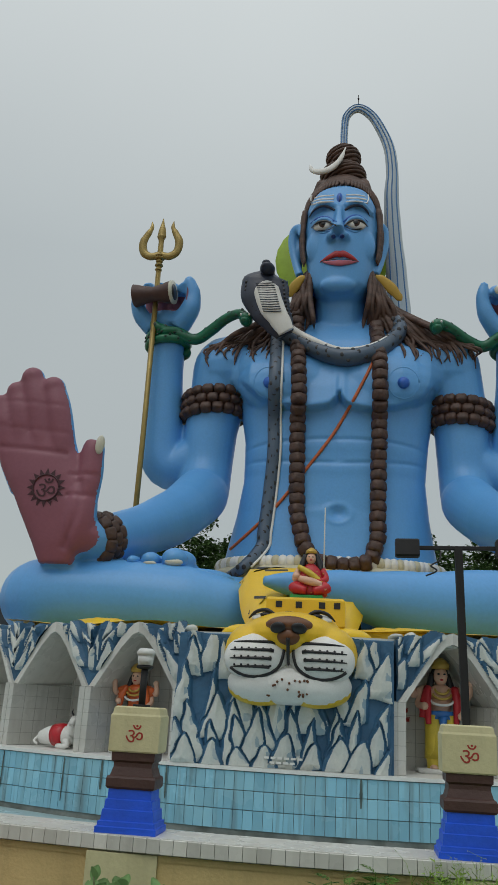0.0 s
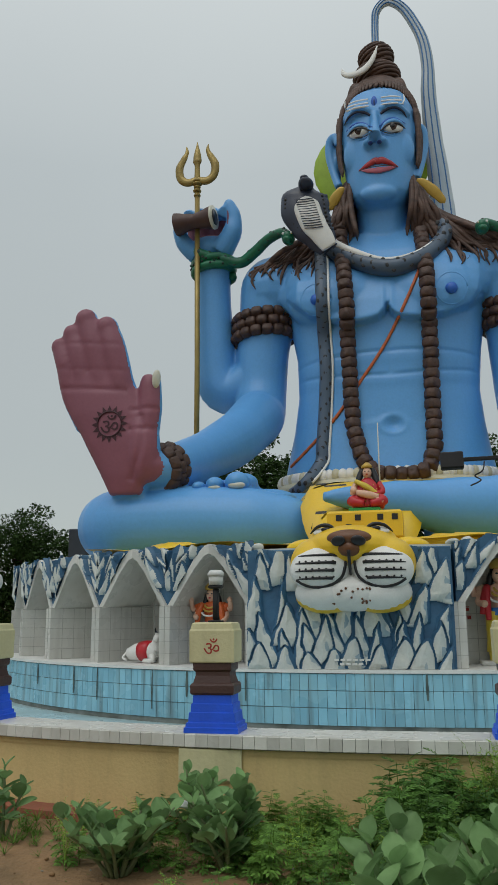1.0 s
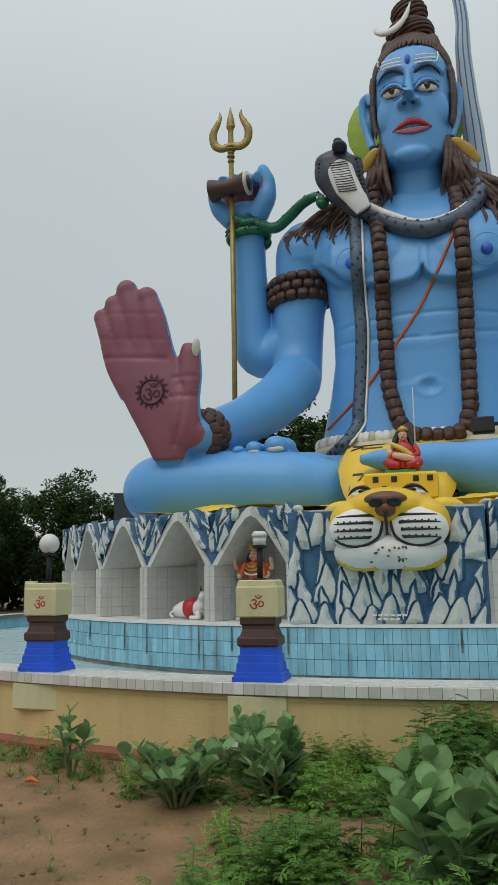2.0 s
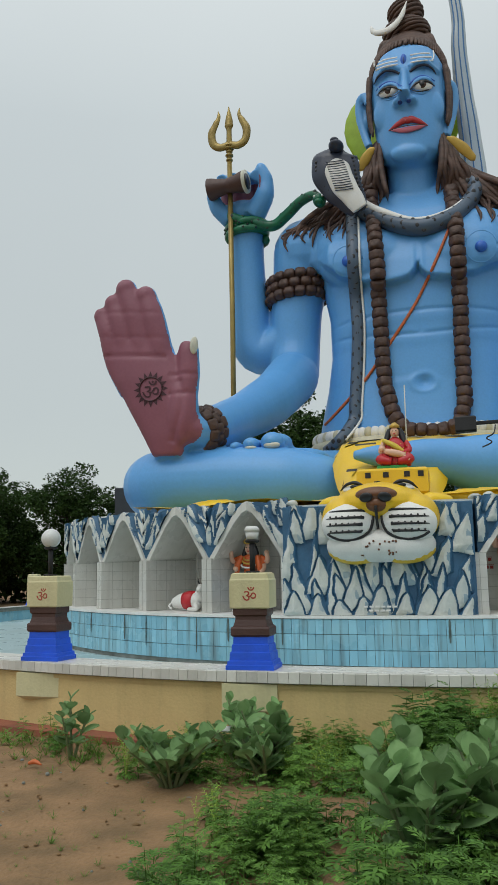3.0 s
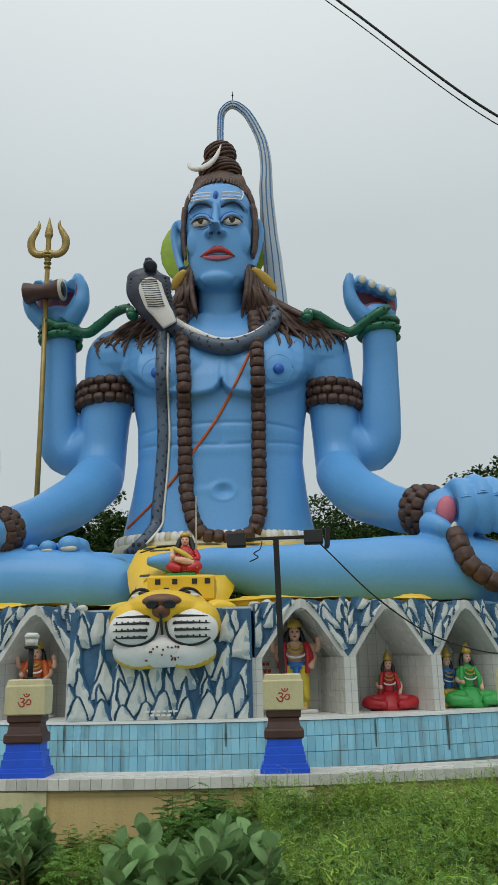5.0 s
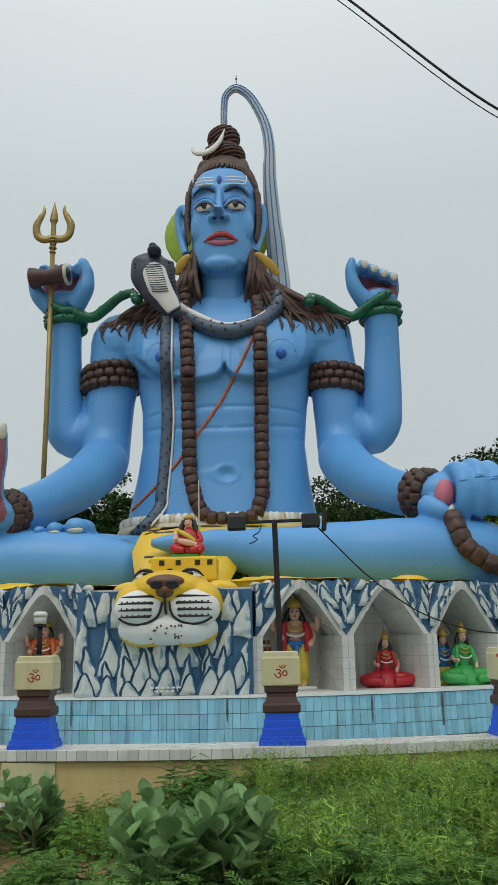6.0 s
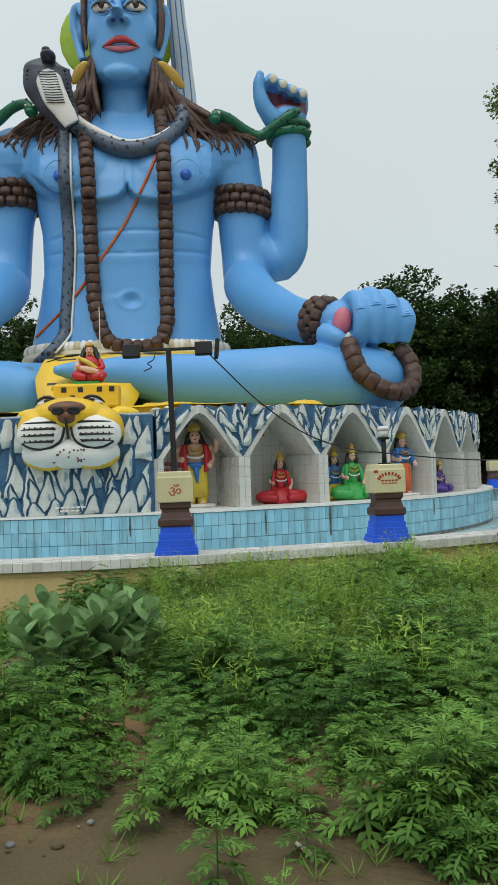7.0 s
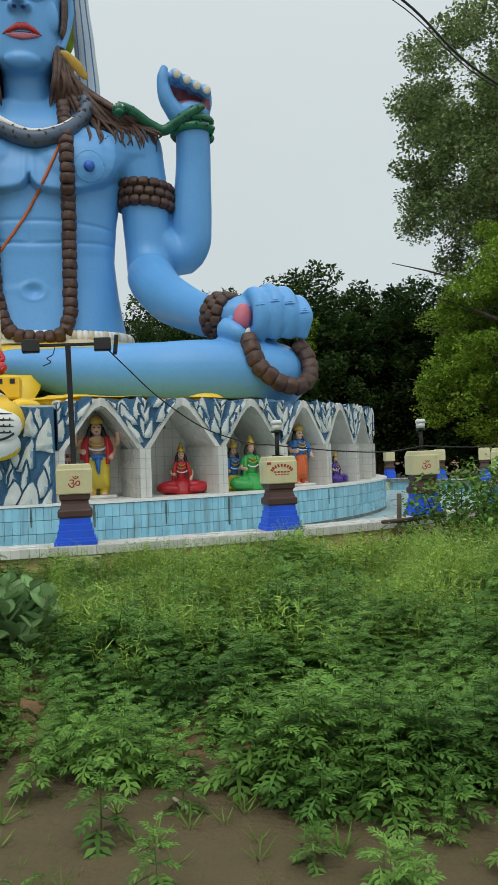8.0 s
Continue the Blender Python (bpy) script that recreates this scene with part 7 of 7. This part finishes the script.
def milkweed(x, y, stems, height, spread, leaf, seed):
    r = random.Random(seed)
    ob = thing("milkweed_shrub", "low shrub with large waxy grey-green leaves", "shrub", group="milkweed shrubs", m=pose(x, y, 0.0))
    for k in range(stems):
        a = 2 * math.pi * k / stems + r.uniform(-0.4, 0.4)
        rad = spread * r.uniform(0.35, 1.0)
        h = height * r.uniform(0.65, 1.0) * (1.1 - 0.35 * rad / spread)
        tip = Vector((rad * math.cos(a), rad * math.sin(a), h))
        root = Vector((0.15 * rad * math.cos(a), 0.15 * rad * math.sin(a), 0))
        mid = root.lerp(tip, 0.5) + Vector((0, 0, 0.08 * h))
        s = Shape()
        s.tube([root, mid, tip], [0.014, 0.011, 0.006], SHRUB_STEM, 7, steps=4)
        part("stem", s, ob)
        pairs = max(3, int(h / (0.6 * leaf)))
        for j in range(pairs):
            t = 0.12 + 0.88 * (j + 0.6) / pairs
            p = root.lerp(mid, t * 2) if t < 0.5 else mid.lerp(tip, min(1.0, t * 2 - 1))
            for q in (0, 1):
                head = a + j * 1.57 + q * math.pi + r.uniform(-0.25, 0.25)
                el = 0.45 + 0.7 * t + r.uniform(-0.35, 0.35)
                size = leaf * (0.65 + 0.5 * math.sin(math.pi * min(1, t + 0.05))) * r.uniform(0.8, 1.15)
                m = Matrix.Translation(p) @ Matrix.Rotation(head, 4, "Z") @ Matrix.Rotation(el, 4, "X") @ Matrix.Rotation(r.uniform(-0.4, 0.4), 4, "Y") @ Matrix.Diagonal((size, size, size, 1))
                part("leaf", BIG_LEAF, ob, m=m)
    return ob


milkweed(0.45, -2.78, 13, 0.82, 0.34, 0.185, 1)
milkweed(0.86, -2.55, 10, 0.78, 0.3, 0.18, 2)
milkweed(-1.4, -1.32, 14, 0.48, 0.42, 0.15, 3)
milkweed(-0.75, -1.12, 12, 0.6, 0.34, 0.15, 4)
milkweed(-2.54, -0.62, 3, 0.55, 0.16, 0.14, 6)
milkweed(-1.05, -0.75, 6, 0.6, 0.25, 0.14, 7)
# leafy shrubs against the wall at the far side of the weeds
for k, (x, y, h, w) in enumerate(((5.6, 0.5, 1.3, 0.68), (6.4, 0.75, 1.5, 0.85), (7.2, 1.0, 1.45, 0.85), (6.0, 0.0, 1.05, 0.65))):
    ob = thing("shrub", "bright green leafy shrub growing against the wall", "shrub", group="wall shrubs", m=pose(x, y, 0))
    n = 1700
    d = veg.normal(0, 1, (n, 3))
    d /= np.linalg.norm(d, axis=1)[:, None]
    rad = veg.uniform(0.5, 1.0, (n, 1)) * (1 + 0.25 * np.sin(5 * d[:, :1] + k) * np.cos(4 * d[:, 1:2]))
    pp = d * rad * (w, w, h * 0.5) + (0, 0, h * 0.52)
    v, f = strew(LEAF_V, LEAF_F, pp, turns(n, 0.7), veg.uniform(0.05, 0.1, n))
    for j in range(6):
        a = j * 1.05
        s = Shape()
        s.tube([(0, 0, 0), (0.4 * w * math.cos(a), 0.4 * w * math.sin(a), h * 0.5), (0.7 * w * math.cos(a), 0.7 * w * math.sin(a), h * 0.85)], [0.016, 0.01, 0.004], BARK, 6, steps=3)
        part("stem", s, ob)
    part("foliage", raw_mesh("foliage", v, f, [WEED]), ob, "small bright leaves")

# ---- tiles on the pool walls, piece by piece ----
def drum_steps(a0, a1, step, out):
    """Angles spaced evenly along the platform's outline."""
    a, got = a0, []
    while a < a1:
        got.append(a)
        a += step / (drum(a + 0.05, out) - drum(a - 0.05, out)).length * 0.1
    return got


s = Shape()
s.box((0, 0, 0), (0.1, 0.016, 0.178), TILE_BLUE, None, 0.004)
tile_mesh = s.mesh("tile", False)
for a in drum_steps(-49, 49, 0.1045, 0.25):
    fm = facing_frame(a, 0.245)
    for j in range(2):
        part("tile", tile_mesh, base, m=fm @ Matrix.Translation((0, random.uniform(-0.001, 0.001), 0.818 - 0.184 * j)))
rest = Shape()
for a0, a1 in ((-100, -49.2), (49.2, 100)):
    for a in drum_steps(a0, a1, 0.1045, 0.25):
        fm = facing_frame(a, 0.245)
        for j in range(3):
            k = len(rest.v)
            rest.box((0, 0, 0.818 - 0.184 * j), (0.1, 0.016, 0.178), TILE_BLUE)
            rest.v[k:] = [tuple(fm @ Vector(v)) for v in rest.v[k:]]
for a in drum_steps(-49, 49, 0.1045, 0.25):
    fm = facing_frame(a, 0.245)
    k = len(rest.v)
    rest.box((0, 0, 0.45), (0.1, 0.016, 0.178), TILE_BLUE)
    rest.v[k:] = [tuple(fm @ Vector(v)) for v in rest.v[k:]]
tagged(part("tiles", rest, base, soft=False), kind="stuff")
s = Shape()
s.box((0, 0, 0), (0.092, 0.014, 0.096), TILE_WHITE, None, 0.004)
cap_mesh = s.mesh("tile", False)
n = round(2 * math.pi * 11.435 / 0.0955)
far_caps = Shape()
for k in range(n):
    a = 360 * k / n - 180
    p = around(a, 11.433)
    m = pose(p.x, p.y, 0.598, 0, 0, a)
    if -50 < a < 48:
        part("tile", cap_mesh, coping, m=m)
    elif abs(a) < 110:
        i = len(far_caps.v)
        far_caps.box((0, 0, 0), (0.092, 0.014, 0.096), TILE_WHITE)
        far_caps.v[i:] = [tuple(m @ Vector(v)) for v in far_caps.v[i:]]
tagged(part("tiles", far_caps, coping, soft=False), kind="stuff")

# dark seeping joints on the blue tiles
seep = random.Random(12)
for a in (-31, -27.4, -20.5, -16.8, -11.2, 3.4, 9.5, 17.0, 24.5, 33.0, -38.0, 41.0):
    s = Shape()
    h, w = seep.uniform(0.2, 0.5), seep.uniform(0.012, 0.026)
    fm = facing_frame(a, 0.262)
    rows = [(w * (0.35 + 0.65 * math.sin(math.pi * (0.12 + 0.8 * k / 8)) * seep.uniform(0.6, 1.0)), 0.905 - h * k / 8) for k in range(9)]
    s.add([(sx * r, 0, z) for r, z in rows for sx in (-1, 1)], [(2 * k, 2 * k + 1, 2 * k + 3, 2 * k + 2) for k in range(8)], SEEP)
    part("seep_stain", s, base, "dark damp stain", soft=False, m=fm)
